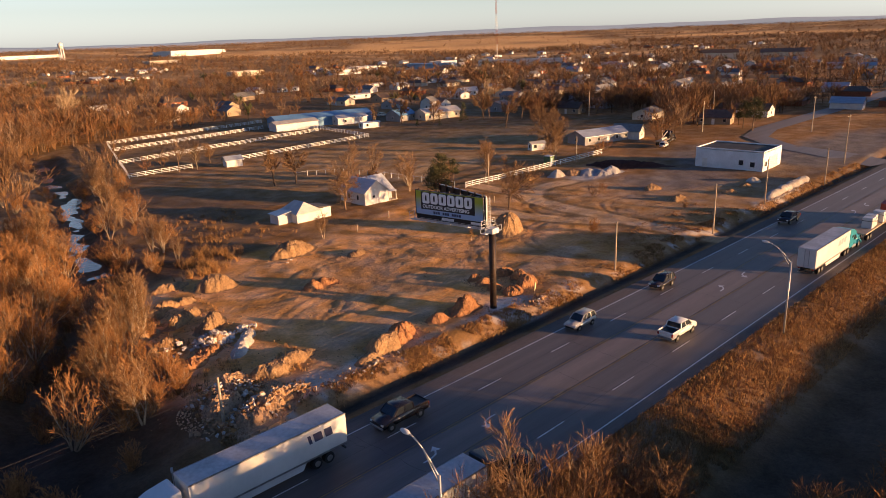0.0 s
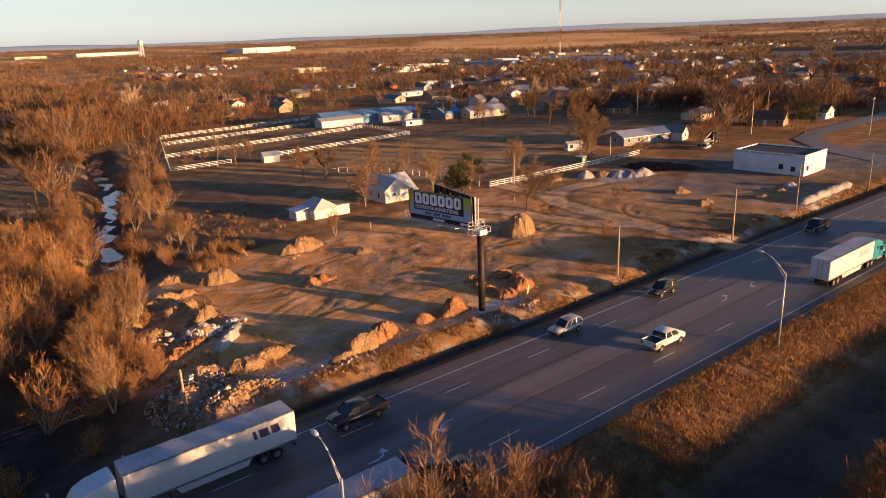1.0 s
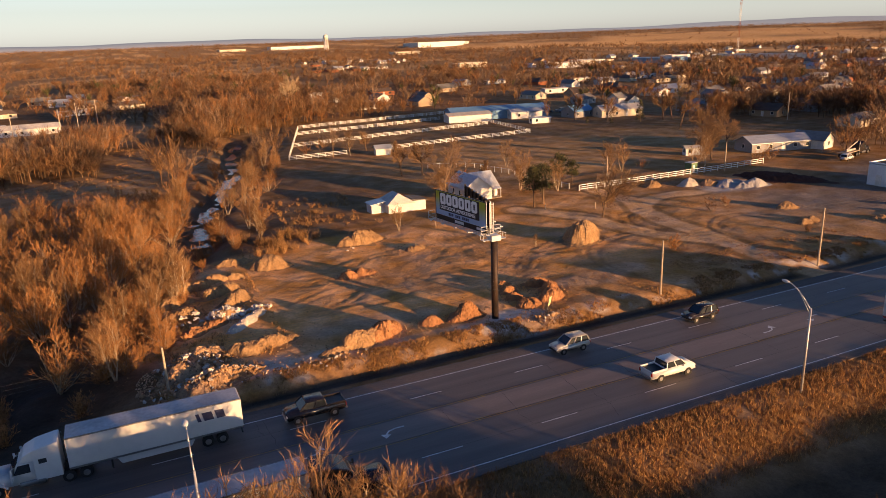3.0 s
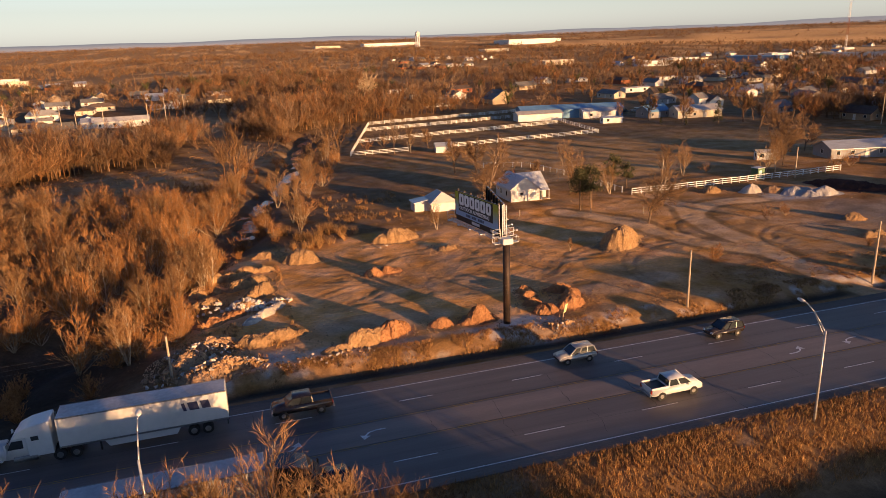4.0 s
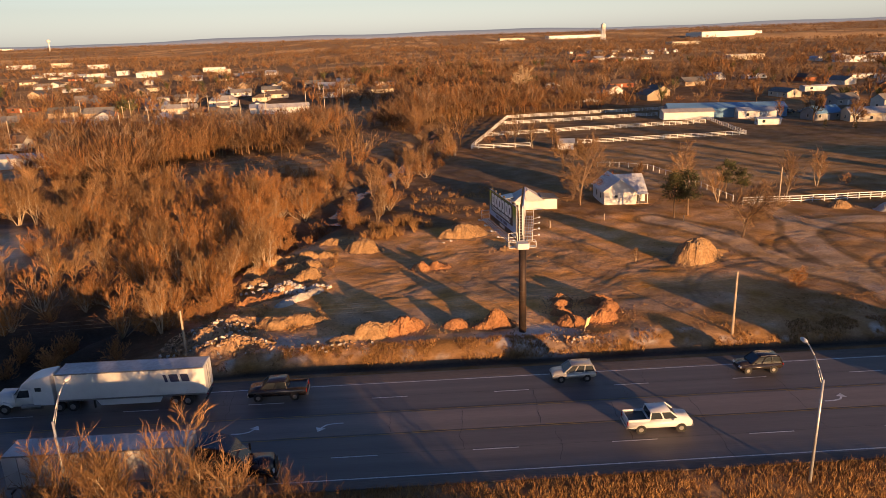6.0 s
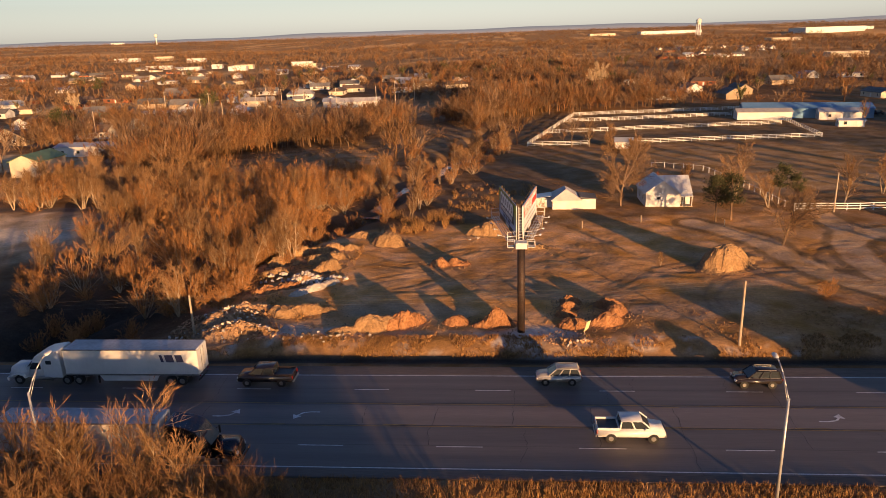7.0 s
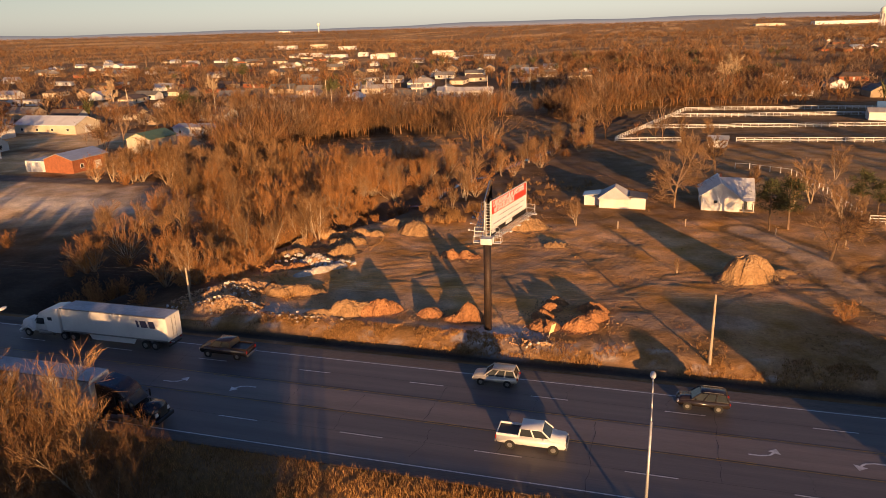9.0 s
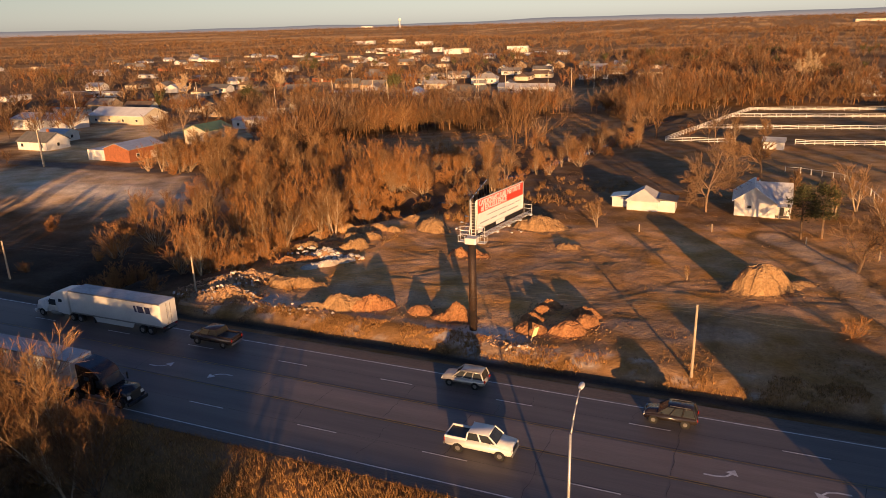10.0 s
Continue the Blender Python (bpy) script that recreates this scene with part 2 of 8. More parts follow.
# ---- ground ----
def soil(name):
    """Ground whose cover colour is broken up at three sizes, with clods and ruts as relief."""
    m = bpy.data.materials.new(name)
    m.use_nodes = True
    nt = m.node_tree
    N, L = nt.nodes.new, nt.links.new
    bsdf = nt.nodes["Principled BSDF"]
    bsdf.inputs["Roughness"].default_value, bsdf.inputs["Specular IOR Level"].default_value = 0.95, 0.1
    # fuzz of dry stalks
    bsdf.inputs["Sheen Weight"].default_value, bsdf.inputs["Sheen Roughness"].default_value = 0.30, 0.5
    pos = N("ShaderNodeNewGeometry").outputs["Position"]
    at = N("ShaderNodeAttribute")
    at.attribute_name = "cover"

    def wave(scale, stretch=(1, 1, 1), turn=0.0, detail=4, dist=0.0):
        mp = N("ShaderNodeMapping")
        mp.inputs["Scale"].default_value = stretch
        mp.inputs["Rotation"].default_value = (0, 0, turn)
        L(pos, mp.inputs["Vector"])
        n = N("ShaderNodeTexNoise")
        n.inputs["Scale"].default_value, n.inputs["Detail"].default_value, n.inputs["Distortion"].default_value = scale, detail, dist
        L(mp.outputs[0], n.inputs["Vector"])
        return n.outputs["Fac"]

    def ranged(v, lo, hi, a, b):
        r = N("ShaderNodeMapRange")
        r.inputs["From Min"].default_value, r.inputs["From Max"].default_value = lo, hi
        r.inputs["To Min"].default_value, r.inputs["To Max"].default_value = a, b
        L(v, r.inputs["Value"])
        return r.outputs[0]

    def both(a, b, op="MULTIPLY"):
        n = N("ShaderNodeMath")
        n.operation = op
        L(a, n.inputs[0])
        if isinstance(b, float):
            n.inputs[1].default_value = b
        else:
            L(b, n.inputs[1])
        return n.outputs[0]

    patches, clods, grit = wave(0.22, detail=6), wave(2.2, detail=6, dist=0.6), wave(9.0, detail=3)
    ruts = wave(0.42, (0.8, 1.1, 1), 0.9, 4, 1.2)
    value = both(both(ranged(patches, 0.32, 0.68, 0.78, 1.20), ranged(clods, 0.3, 0.7, 0.84, 1.16)), both(ranged(grit, 0.3, 0.7, 0.86, 1.14), ranged(ruts, 0.3, 0.7, 0.88, 1.10)))
    hsv = N("ShaderNodeHueSaturation")
    L(at.outputs["Color"], hsv.inputs["Color"]), L(value, hsv.inputs["Value"])
    L(ranged(patches, 0.3, 0.7, 1.12, 0.88), hsv.inputs["Saturation"])
    L(hsv.outputs[0], bsdf.inputs["Base Color"]), L(hsv.outputs[0], bsdf.inputs["Sheen Tint"])
    relief = both(both(both(clods, 0.8), both(ruts, 0.9), "ADD"), both(grit, 0.16), "ADD")
    bp = N("ShaderNodeBump")
    bp.inputs["Strength"].default_value, bp.inputs["Distance"].default_value = 1.0, 0.10
    L(relief, bp.inputs["Height"])
    L(bp.outputs[0], bsdf.inputs["Normal"])
    return m


M_ground = soil("ground_soil")

CREEK = [(66, 262), (59, 233), (54, 197), (47, 168), (38, 140), (35, 118), (27, 98), (15, 82), (6, 66), (2, 48), (0, 20), (-4, -20)]


def creek_gap(x, y):
    """Distance to the creek's middle line."""
    best = np.full(np.shape(x), 1e9)
    for (ax, ay), (bx, by) in zip(CREEK, CREEK[1:]):
        dx, dy = bx - ax, by - ay
        t = np.clip(((x - ax) * dx + (y - ay) * dy) / (dx * dx + dy * dy), 0, 1)
        best = np.minimum(best, np.hypot(x - ax - t * dx, y - ay - t * dy))
    return best


def oval(x, y, cx, cy, rx, ry, soft=0.35):
    r = np.hypot((x - cx) / rx, (y - cy) / ry) + 0.22 * wave_noise(x, y, 5.0, 3) + 0.1 * wave_noise(x, y, 1.7, 4)
    return 1 - smoothstep(1 - soft, 1 + soft, r)


def site(x, y):
    """1 on the worked, bare earth between the road and the houses."""
    e = 4 * wave_noise(x, y, 9, 5) + 1.5 * wave_noise(x, y, 3, 6)
    west = smoothstep(22, 28, x + e - 0.12 * (y - 60))
    north = 1 - smoothstep(103, 109, y + e - 0.1 * (x - 60))
    east = 1 - smoothstep(96, 110, x + e - 0.3 * (y - 70))
    return west * north * east * smoothstep(53, 57, y + 0.6 * e)


def height(x, y):
    x, y = np.asarray(x, float), np.asarray(y, float)
    road_side = smoothstep(53.2, 57.0, y)
    z = 0.55 * road_side
    z = z - 0.55 * np.exp(-((y - 53.0) / 1.3) ** 2) * (1 - np.exp(-((x - 114.3) / 3.0) ** 4))
    z = z - 0.12 * (1 - smoothstep(50.6, 51.2, y)) * smoothstep(29.8, 30.6, y)
    low = 1 - smoothstep(18.0, 30.4, y)
    z = z - 2.6 * low
    # rise to the south, out of view, added to shade the low ground
    ridge = 7.4 + 0.006 * np.clip(x - 90, -60, 90) + 0.2 * wave_noise(x, y * 0.2, 17, 18) + 0.15 * wave_noise(x, y * 0.2, 6, 19)
    z = z + ridge * np.clip((20 - y) / 65, 0, 1)
    rough = smoothstep(54, 58, y) + 0.7 * (1 - smoothstep(26, 30.2, y))
    s = site(x, y)
    z = z + rough * (0.10 * wave_noise(x, y, 6, 11) + 0.05 * wave_noise(x, y, 2.1, 12))
    tracks = np.sin(1.9 * (x * 0.9 + y * 0.45) + 2.5 * wave_noise(x, y, 14, 13)) * smoothstep(-0.1, 0.5, wave_noise(x, y, 11, 14))
    z = z + s * (0.02 * tracks + 0.03 * wave_noise(x, y, 1.3, 15))
    z = z - 0.06 * rut_depth(x, y) * smoothstep(57, 60, y)
    far = smoothstep(250, 900, np.hypot(x - 60, y - 60))
    z = z - 1.6 * smoothstep(0, 1, (24 - x + 0.1 * (y - 60)) / 10) * smoothstep(52, 58, y) * (1 - smoothstep(84, 110, y))
    z = z + far * 3.0 * wave_noise(x, y, 260, 16) + 40.0 * smoothstep(900, 4800, np.hypot(x - 60, y))
    g = creek_gap(x, y)
    bed = (1 - smoothstep(51.5, 53.5, -y + 104)) * smoothstep(52, 56, y)
    z = z - 2.3 * (1 - smoothstep(0.6, 7.0, g + 1.1 * wave_noise(x, y, 5, 17))) * bed
    z = z + (0.30 * wave_noise(x, y, 2.3, 33) + 0.22 * wave_noise(x, y, 5.0, 34)) * (1 - smoothstep(2.0, 5.0, g)) * bed
    return z


# pairs of wheel ruts: centre, radius, from and to in degrees
RUTS = [(104, 66, 14, 60, 200), (104, 66, 15.8, 60, 200), (70, 84, 13, 200, 330), (70, 84, 14.8, 200, 330), (52, 68, 11, 20, 140), (52, 68, 12.8, 20, 140), (118, 84, 9, 90, 300), (118, 84, 10.8, 90, 300),
        (60, 120, 34, 235, 300), (60, 120, 35.9, 235, 300), (88, 100, 20, 200, 290), (88, 100, 21.8, 200, 290), (45, 82, 9, 280, 420), (45, 82, 10.7, 280, 420), (128, 70, 10, 30, 200), (128, 70, 11.8, 30, 200),
        (66, 70, 22, 60, 130), (66, 70, 23.8, 60, 130), (80, 96, 27, 215, 275), (80, 96, 28.8, 215, 275), (50, 88, 16, 250, 330), (50, 88, 17.7, 250, 330), (98, 60, 24, 95, 150), (98, 60, 25.8, 95, 150), (58, 46, 32, 50, 105), (58, 46, 33.7, 50, 105), (84, 40, 38, 70, 110), (84, 40, 39.8, 70, 110), (70, 130, 52, 240, 285), (70, 130, 53.8, 240, 285)]


# fans of tyre marks where machines have turned
for fx, fy, r0, a0, a1, count in ((78, 104, 16, 205, 262, 5), (46, 96, 12, 275, 345, 4), (58, 60, 20, 55, 100, 5), (92, 92, 12, 150, 235, 4), (66, 62, 9, 20, 110, 3)):
    for k in range(count):
        RUTS += [(fx + 0.6 * k, fy - 0.4 * k, r0 + 2.6 * k, a0 + 5 * k, a1 - 3 * k), (fx + 0.6 * k, fy - 0.4 * k, r0 + 2.6 * k + 1.1, a0 + 5 * k, a1 - 3 * k)]


def rut_depth(x, y):
    d = np.zeros(np.shape(x))
    for cx, cy, r, a0, a1 in RUTS:
        an = (np.degrees(np.arctan2(y - cy, x - cx)) - a0) % 360
        gap = np.abs(np.hypot(x - cx, y - cy) - r + 0.5 * wave_noise(x, y, 5, 31))
        d = np.maximum(d, (1 - smoothstep(0.15, 0.55, gap)) * (an < a1 - a0))
    return d


# dirt drives from the highway towards the houses
DRIVES = [[(115, 50.4), (113, 57.5), (113.7, 65), (115, 75), (115, 83), (117, 93), (121, 100), (121, 115)],
          [(114, 70), (108, 78), (105.5, 88), (104.5, 96), (97, 107)], [(119, 97), (128, 101), (138, 100)]]


def ground_z(x, y):
    return float(height(np.array([x]), np.array([y]))[0])


# straw fields far off: bearing from north and range, from and to
FIELDS = [(24, 38, 1750, 2150), (37.5, 57, 1600, 2050), (37, 56, 2120, 2600), (40, 54, 2700, 2950), (47, 58, 1110, 1190), (62, 80, 2250, 2480), (-34, -16, 2000, 2090)]


def far_field(x, y):
    """1 on the straw-coloured fields that lie in bands beyond the town."""
    az, r = np.degrees(np.arctan2(x, y)), np.hypot(x, y)
    f = np.zeros(np.shape(x))
    for a0, a1, r0, r1 in FIELDS:
        rr = r + 0.03 * r * wave_noise(x, y, 300, 45)
        aa = az + 1.5 * wave_noise(x, y, 210, 47)
        f = np.maximum(f, smoothstep(a0 - 0.6, a0 + 0.6, aa) * (1 - smoothstep(a1 - 0.6, a1 + 0.6, aa)) * smoothstep(r0 - 50, r0 + 30, rr) * (1 - smoothstep(r1 - 30, r1 + 50, rr)))
    return f


def cover_colour(x, y):
    """Base colour of what lies on the ground: dry grass, bare earth, leaf litter, gravel, far fields; some shade is
    painted in.
    """
    shape = np.shape(x)
    n1, n2 = wave_noise(x, y, 23, 21), wave_noise(x, y, 7, 22)
    def lay(col, c, w):
        w = np.clip(w, 0, 1)[..., None]
        return col * (1 - w) + np.array(c) * w
    col = np.broadcast_to(np.array((0.25, 0.134, 0.055)), shape + (3,)).copy()
    col = lay(col, (0.165, 0.093, 0.040), smoothstep(-0.1, 0.5, n1 + 0.5 * n2))
    col = lay(col, (0.29, 0.165, 0.070), smoothstep(0.2, 0.7, n2 - 0.4 * n1))
    litter = (1 - smoothstep(30, 60, x - 0.12 * (y - 60))) * smoothstep(56, 60, y)
    col = lay(col, (0.15, 0.088, 0.045), 0.8 * litter)
    # leaf litter under the woods north of the paddock and west of the creek
    under = np.maximum(smoothstep(292, 325, y + 8 * n1) * (1 - smoothstep(210, 270, x)), smoothstep(205, 235, y + 8 * n1) * (1 - smoothstep(40, 70, x)))
    col = lay(col, (0.115, 0.066, 0.032), 0.75 * under)
    col = lay(col, (0.67, 0.345, 0.130), site(x, y) * 0.95)
    col = lay(col, (0.53, 0.275, 0.108), site(x, y) * smoothstep(0.0, 0.5, n2))
    for cx, cy, rx, ry, c, w in (
            (62, 57.4, 4, 1.1, (0.50, 0.44, 0.38), 0.6), (67.5, 57.0, 3.6, 3.4, (0.56, 0.50, 0.44), 0.9), (36.5, 59.0, 3.2, 2.6, (0.52, 0.46, 0.40), 0.75), (81.5, 65.0, 2.8, 2.0, (0.52, 0.48, 0.43), 0.75),
            (52, 58, 10, 1.0, (0.42, 0.33, 0.25), 0.5), (88, 69, 4, 2.5, (0.36, 0.30, 0.24), 0.5),
            (142, 80, 20, 12, (0.21, 0.165, 0.13), 0.85), (148, 101, 9, 5, (0.42, 0.40, 0.37), 0.8), (150, 62, 16, 7, (0.28, 0.20, 0.14), 0.8),
            (-55, 106, 46, 17, (0.64, 0.46, 0.28), 0.92), (-42, 104, 22, 5, (0.66, 0.56, 0.43), 0.8), (-100, 186, 40, 18, (0.64, 0.45, 0.24), 0.92), (-84, 146, 34, 14, (0.60, 0.42, 0.22), 0.92), (-58, 150, 12, 16, (0.56, 0.37, 0.18), 0.85), (-150, 158, 30, 12, (0.52, 0.35, 0.18), 0.85),
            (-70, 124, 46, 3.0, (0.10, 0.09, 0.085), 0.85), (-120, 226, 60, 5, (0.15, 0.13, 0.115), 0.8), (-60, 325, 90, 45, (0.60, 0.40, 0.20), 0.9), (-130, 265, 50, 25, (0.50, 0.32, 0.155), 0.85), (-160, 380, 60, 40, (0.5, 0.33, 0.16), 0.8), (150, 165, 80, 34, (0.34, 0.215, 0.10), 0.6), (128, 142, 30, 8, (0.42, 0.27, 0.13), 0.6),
            (114, 88, 24, 24, (0.46, 0.255, 0.105), 0.75), (140, 66, 24, 9, (0.40, 0.225, 0.095), 0.7), (84, 64.5, 4.5, 2.2, (0.50, 0.46, 0.41), 0.7), (91, 66.5, 4.0, 2.0, (0.46, 0.41, 0.36), 0.6), (42, 58.4, 4.5, 1.6, (0.50, 0.44, 0.38), 0.6), (50, 65.5, 8, 2.6, (0.36, 0.28, 0.21), 0.5), (60, 75, 9, 4, (0.44, 0.27, 0.13), 0.6), (160, 78, 14, 10, (0.17, 0.135, 0.11), 0.8),
            (196, 86, 26, 15, (0.16, 0.135, 0.115), 0.9), (222, 66, 45, 12, (0.15, 0.13, 0.115), 0.9), (205, 247, 40, 16, (0.20, 0.15, 0.11), 0.8),
            (-15, 322, 70, 52, (0.34, 0.205, 0.10), 0.85), (8, 172, 26, 34, (0.36, 0.225, 0.11), 0.85), (36, 222, 18, 40, (0.28, 0.18, 0.09), 0.75), (60, 152, 24, 26, (0.15, 0.10, 0.058), 0.7)):
        col = lay(col, c, w * oval(x, y, cx, cy, rx, ry))
    col = lay(col, (0.36, 0.195, 0.078), 0.75 * smoothstep(74, 82, x + 3 * n2) * (1 - smoothstep(118, 126, x)) * smoothstep(53, 56, y) * (1 - smoothstep(66, 74, y + 3 * n2)))
    col = lay(col, (0.19, 0.115, 0.065), 0.4 * rut_depth(x, y) * smoothstep(57, 60, y))
    # paddock: darker turf
    pad = smoothstep(64, 72, x) * (1 - smoothstep(240, 260, x)) * smoothstep(196, 204, y) * (1 - smoothstep(284, 296, y))
    col = lay(col, (0.165, 0.108, 0.055), 0.8 * pad)
    # tracks of the drive
    near = np.full(shape, 1e9)
    for way in DRIVES:
        for (ax, ay), (bx, by) in zip(way, way[1:]):
            dx, dy = bx - ax, by - ay
            t = np.clip(((x - ax) * dx + (y - ay) * dy) / (dx * dx + dy * dy), 0, 1)
            near = np.minimum(near, np.hypot(x - ax - t * dx, y - ay - t * dy))
    near = near + 0.4 * n2
    col = lay(col, (0.16, 0.105, 0.052), 0.75 * (1 - smoothstep(0.4, 1.0, np.abs(near - 3.1))))
    col = lay(col, (0.50, 0.325, 0.18), 0.92 * (1 - smoothstep(1.9, 2.6, near)))
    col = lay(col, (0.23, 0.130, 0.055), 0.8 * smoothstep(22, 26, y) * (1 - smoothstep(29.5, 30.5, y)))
    # low ground south of the embankment: shade put into the colour
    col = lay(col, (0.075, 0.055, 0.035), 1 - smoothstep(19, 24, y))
    # gully under the road bank: its tree shade painted in as near-black earth
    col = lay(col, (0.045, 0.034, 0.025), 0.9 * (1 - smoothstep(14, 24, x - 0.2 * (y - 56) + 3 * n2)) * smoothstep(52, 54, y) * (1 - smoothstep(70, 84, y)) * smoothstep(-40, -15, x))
    weeds = smoothstep(53.6, 54.6, y + 0.5 * n2) * (1 - smoothstep(56.4, 58.2, y + 0.8 * n2)) * smoothstep(24, 34, x) * (1 - smoothstep(150, 170, x))
    grit = wave_noise(x, y, 1.4, 51) + 0.7 * wave_noise(x, y, 3.4, 52)
    col = lay(col, (0.34, 0.19, 0.080), 0.8 * weeds * smoothstep(-0.5, 0.1, grit))
    col = lay(col, (0.50, 0.42, 0.34), 0.85 * weeds * smoothstep(0.15, 0.6, -grit))
    # ditch beside the far shoulder: the shade of its slope painted as a dark strip
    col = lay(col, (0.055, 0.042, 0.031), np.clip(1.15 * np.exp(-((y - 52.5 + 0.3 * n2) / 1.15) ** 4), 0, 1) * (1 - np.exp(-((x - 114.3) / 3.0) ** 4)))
    far = smoothstep(420, 900, np.hypot(x - 60, y - 20))
    col = lay(col, (0.16, 0.10, 0.05), far)
    col = lay(col, (0.46, 0.29, 0.135), 0.7 * far * smoothstep(0.3, 0.6, -wave_noise(x, y, 55, 41) - 0.6 * wave_noise(x, y, 21, 42)))
    straw = 0.75 + 0.25 * wave_noise(x, y, 310, 45)
    col = lay(col, (0.52, 0.31, 0.13), 0.9 * straw * far_field(x, y))
    return col


def steps(lo, hi, fine_lo, fine_hi, fine, mid_lo, mid_hi, mid):
    """Line places: fine in the middle, then mid, then ever wider to the ends."""
    mid_a, mid_b = np.arange(mid_lo, fine_lo, mid), np.arange(fine_hi + mid, mid_hi, mid)
    core = np.concatenate((mid_a, np.arange(fine_lo, fine_hi + fine / 2, fine), mid_b))
    def out(a, b):
        vals, step, sign = [], mid, (1 if b > a else -1)
        while (b - a) * sign > 0:
            step *= 1.085
            a += sign * step
            vals.append(a)
        return vals
    return np.array(out(core[0], lo)[::-1] + list(core) + out(core[-1], hi))


gx = steps(-4600, 4700, 14, 124, 0.5, -75, 190, 1.8)
gy = steps(-700, 4700, 51, 176, 0.55, 18, 215, 1.8)
GX, GY = np.meshgrid(gx, gy)
GZ = height(GX, GY)
nx, ny = len(gx), len(gy)
me = bpy.data.meshes.new("ground")
idx = np.arange(nx * ny).reshape(ny, nx)
quads = np.stack((idx[:-1, :-1], idx[:-1, 1:], idx[1:, 1:], idx[1:, :-1]), -1).reshape(-1, 4)
me.vertices.add(nx * ny), me.loops.add(4 * len(quads)), me.polygons.add(len(quads))
me.vertices.foreach_set("co", np.stack((GX, GY, GZ), -1).astype(np.float32).ravel())
me.loops.foreach_set("vertex_index", quads.astype(np.int32).ravel())
me.polygons.foreach_set("loop_start", np.arange(0, 4 * len(quads), 4, dtype=np.int32))
me.update(calc_edges=True)
me.polygons.foreach_set("use_smooth", [True] * len(quads))
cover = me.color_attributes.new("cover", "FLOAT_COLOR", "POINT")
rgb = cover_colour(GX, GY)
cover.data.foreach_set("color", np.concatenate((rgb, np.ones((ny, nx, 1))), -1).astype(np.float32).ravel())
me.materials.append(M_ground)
ground = tagged(new("ground", me), "dry winter grass and bare orange earth", "ground", kind="structure")

# ---- road ----
ROAD_W, ROAD_E = -900.0, 1500.0


def strip(bm, x0, x1, y0, y1, z, thick=0.0):
    vs = [bm.verts.new(p) for p in ((x0, y0, z), (x1, y0, z), (x1, y1, z), (x0, y1, z))]
    bm.faces.new(vs)


def slab(name, y0, y1, z, material, label):
    bm = new_bm()
    for k in range(24):
        a = ROAD_W + (ROAD_E - ROAD_W) * k / 24
        b = ROAD_W + (ROAD_E - ROAD_W) * (k + 1) / 24
        strip(bm, a, b, y0, y1, z)
    bmesh.ops.remove_doubles(bm, verts=bm.verts[:], dist=0.001)
    out = bmesh.ops.extrude_face_region(bm, geom=bm.faces[:])
    bmesh.ops.translate(bm, verts=[g for g in out["geom"] if isinstance(g, bmesh.types.BMVert)], vec=(0, 0, -0.25))
    bmesh.ops.recalc_face_normals(bm, faces=bm.faces[:])
    return tagged(obj(name, bm, material), label, "road", kind="structure")


road = slab("road", 30.9, 50.3, 0.0, M_asphalt, "dark worn asphalt highway with two lanes each way")
slab("road_shoulder", 48.75, 50.55, 0.006, M_gravel_edge, "paler worn shoulder of the highway")
slab("road_shoulder", 30.6, 31.7, 0.006, M_gravel_edge, "paler worn shoulder of the highway")
lane = slab("turn_lane", 38.75, 42.25, 0.006, M_concrete_lane, "paler worn middle turning lane of the highway")


def lines(name, label, material, pieces, parent=road):
    bm = new_bm()
    for x0, x1, y, w in pieces:
        strip(bm, x0, x1, y - w / 2, y + w / 2, 0.012)
    ob = part(name, bm, material, parent, label)
    return ob


CYCLE = 12.19
lines("edge_line", "white edge line", M_line_white, [(ROAD_W, ROAD_E, 48.45, 0.13)])
lines("edge_line", "white edge line", M_line_white, [(ROAD_W, ROAD_E, 31.95, 0.13)])
for yy, x_first in ((45.35, 23.1), (35.2, 32.2)):
    for k in range(-7, 22):
        x0 = x_first + CYCLE * k
        lines("lane_dash", "", M_line_white, [(x0, x0 + (3.5 if yy > 40 else 4.0), yy, 0.12)])
for yy in (42.4, 38.6):
    lines("yellow_line", "worn solid yellow line", M_line_yellow, [(ROAD_W, ROAD_E, yy + (0.13 if yy > 40 else -0.13), 0.10)])
    for k in range(-7, 22):
        x0 = 27.0 + CYCLE * k
        lines("yellow_dash", "", M_line_yellow, [(x0, x0 + 3.05, yy - (0.13 if yy > 40 else -0.13), 0.10)])

# seams, cracks and turning arrows
for yy in (35.2, 45.35, 38.45, 42.55):
    lines("seam", "dark sealed seam", M_tar, [(ROAD_W, ROAD_E, yy + 0.16, 0.03)])
rng = random.Random(3)


def crack(x, y0, y1, w=0.04):
    bm = new_bm()
    last, n = None, 12
    px = x
    for i in range(n + 1):
        y = y0 + (y1 - y0) * i / n
        px += rng.uniform(-0.22, 0.22)
        ww = w * rng.uniform(0.4, 1.5) / 2
        pair = (bm.verts.new((px - ww, y, 0.014)), bm.verts.new((px + ww, y, 0.014)))
        if last:
            bm.faces.new((last[0], last[1], pair[1], pair[0]))
        last = pair
    part("crack", bm, M_tar, road, "jagged tar-filled crack")


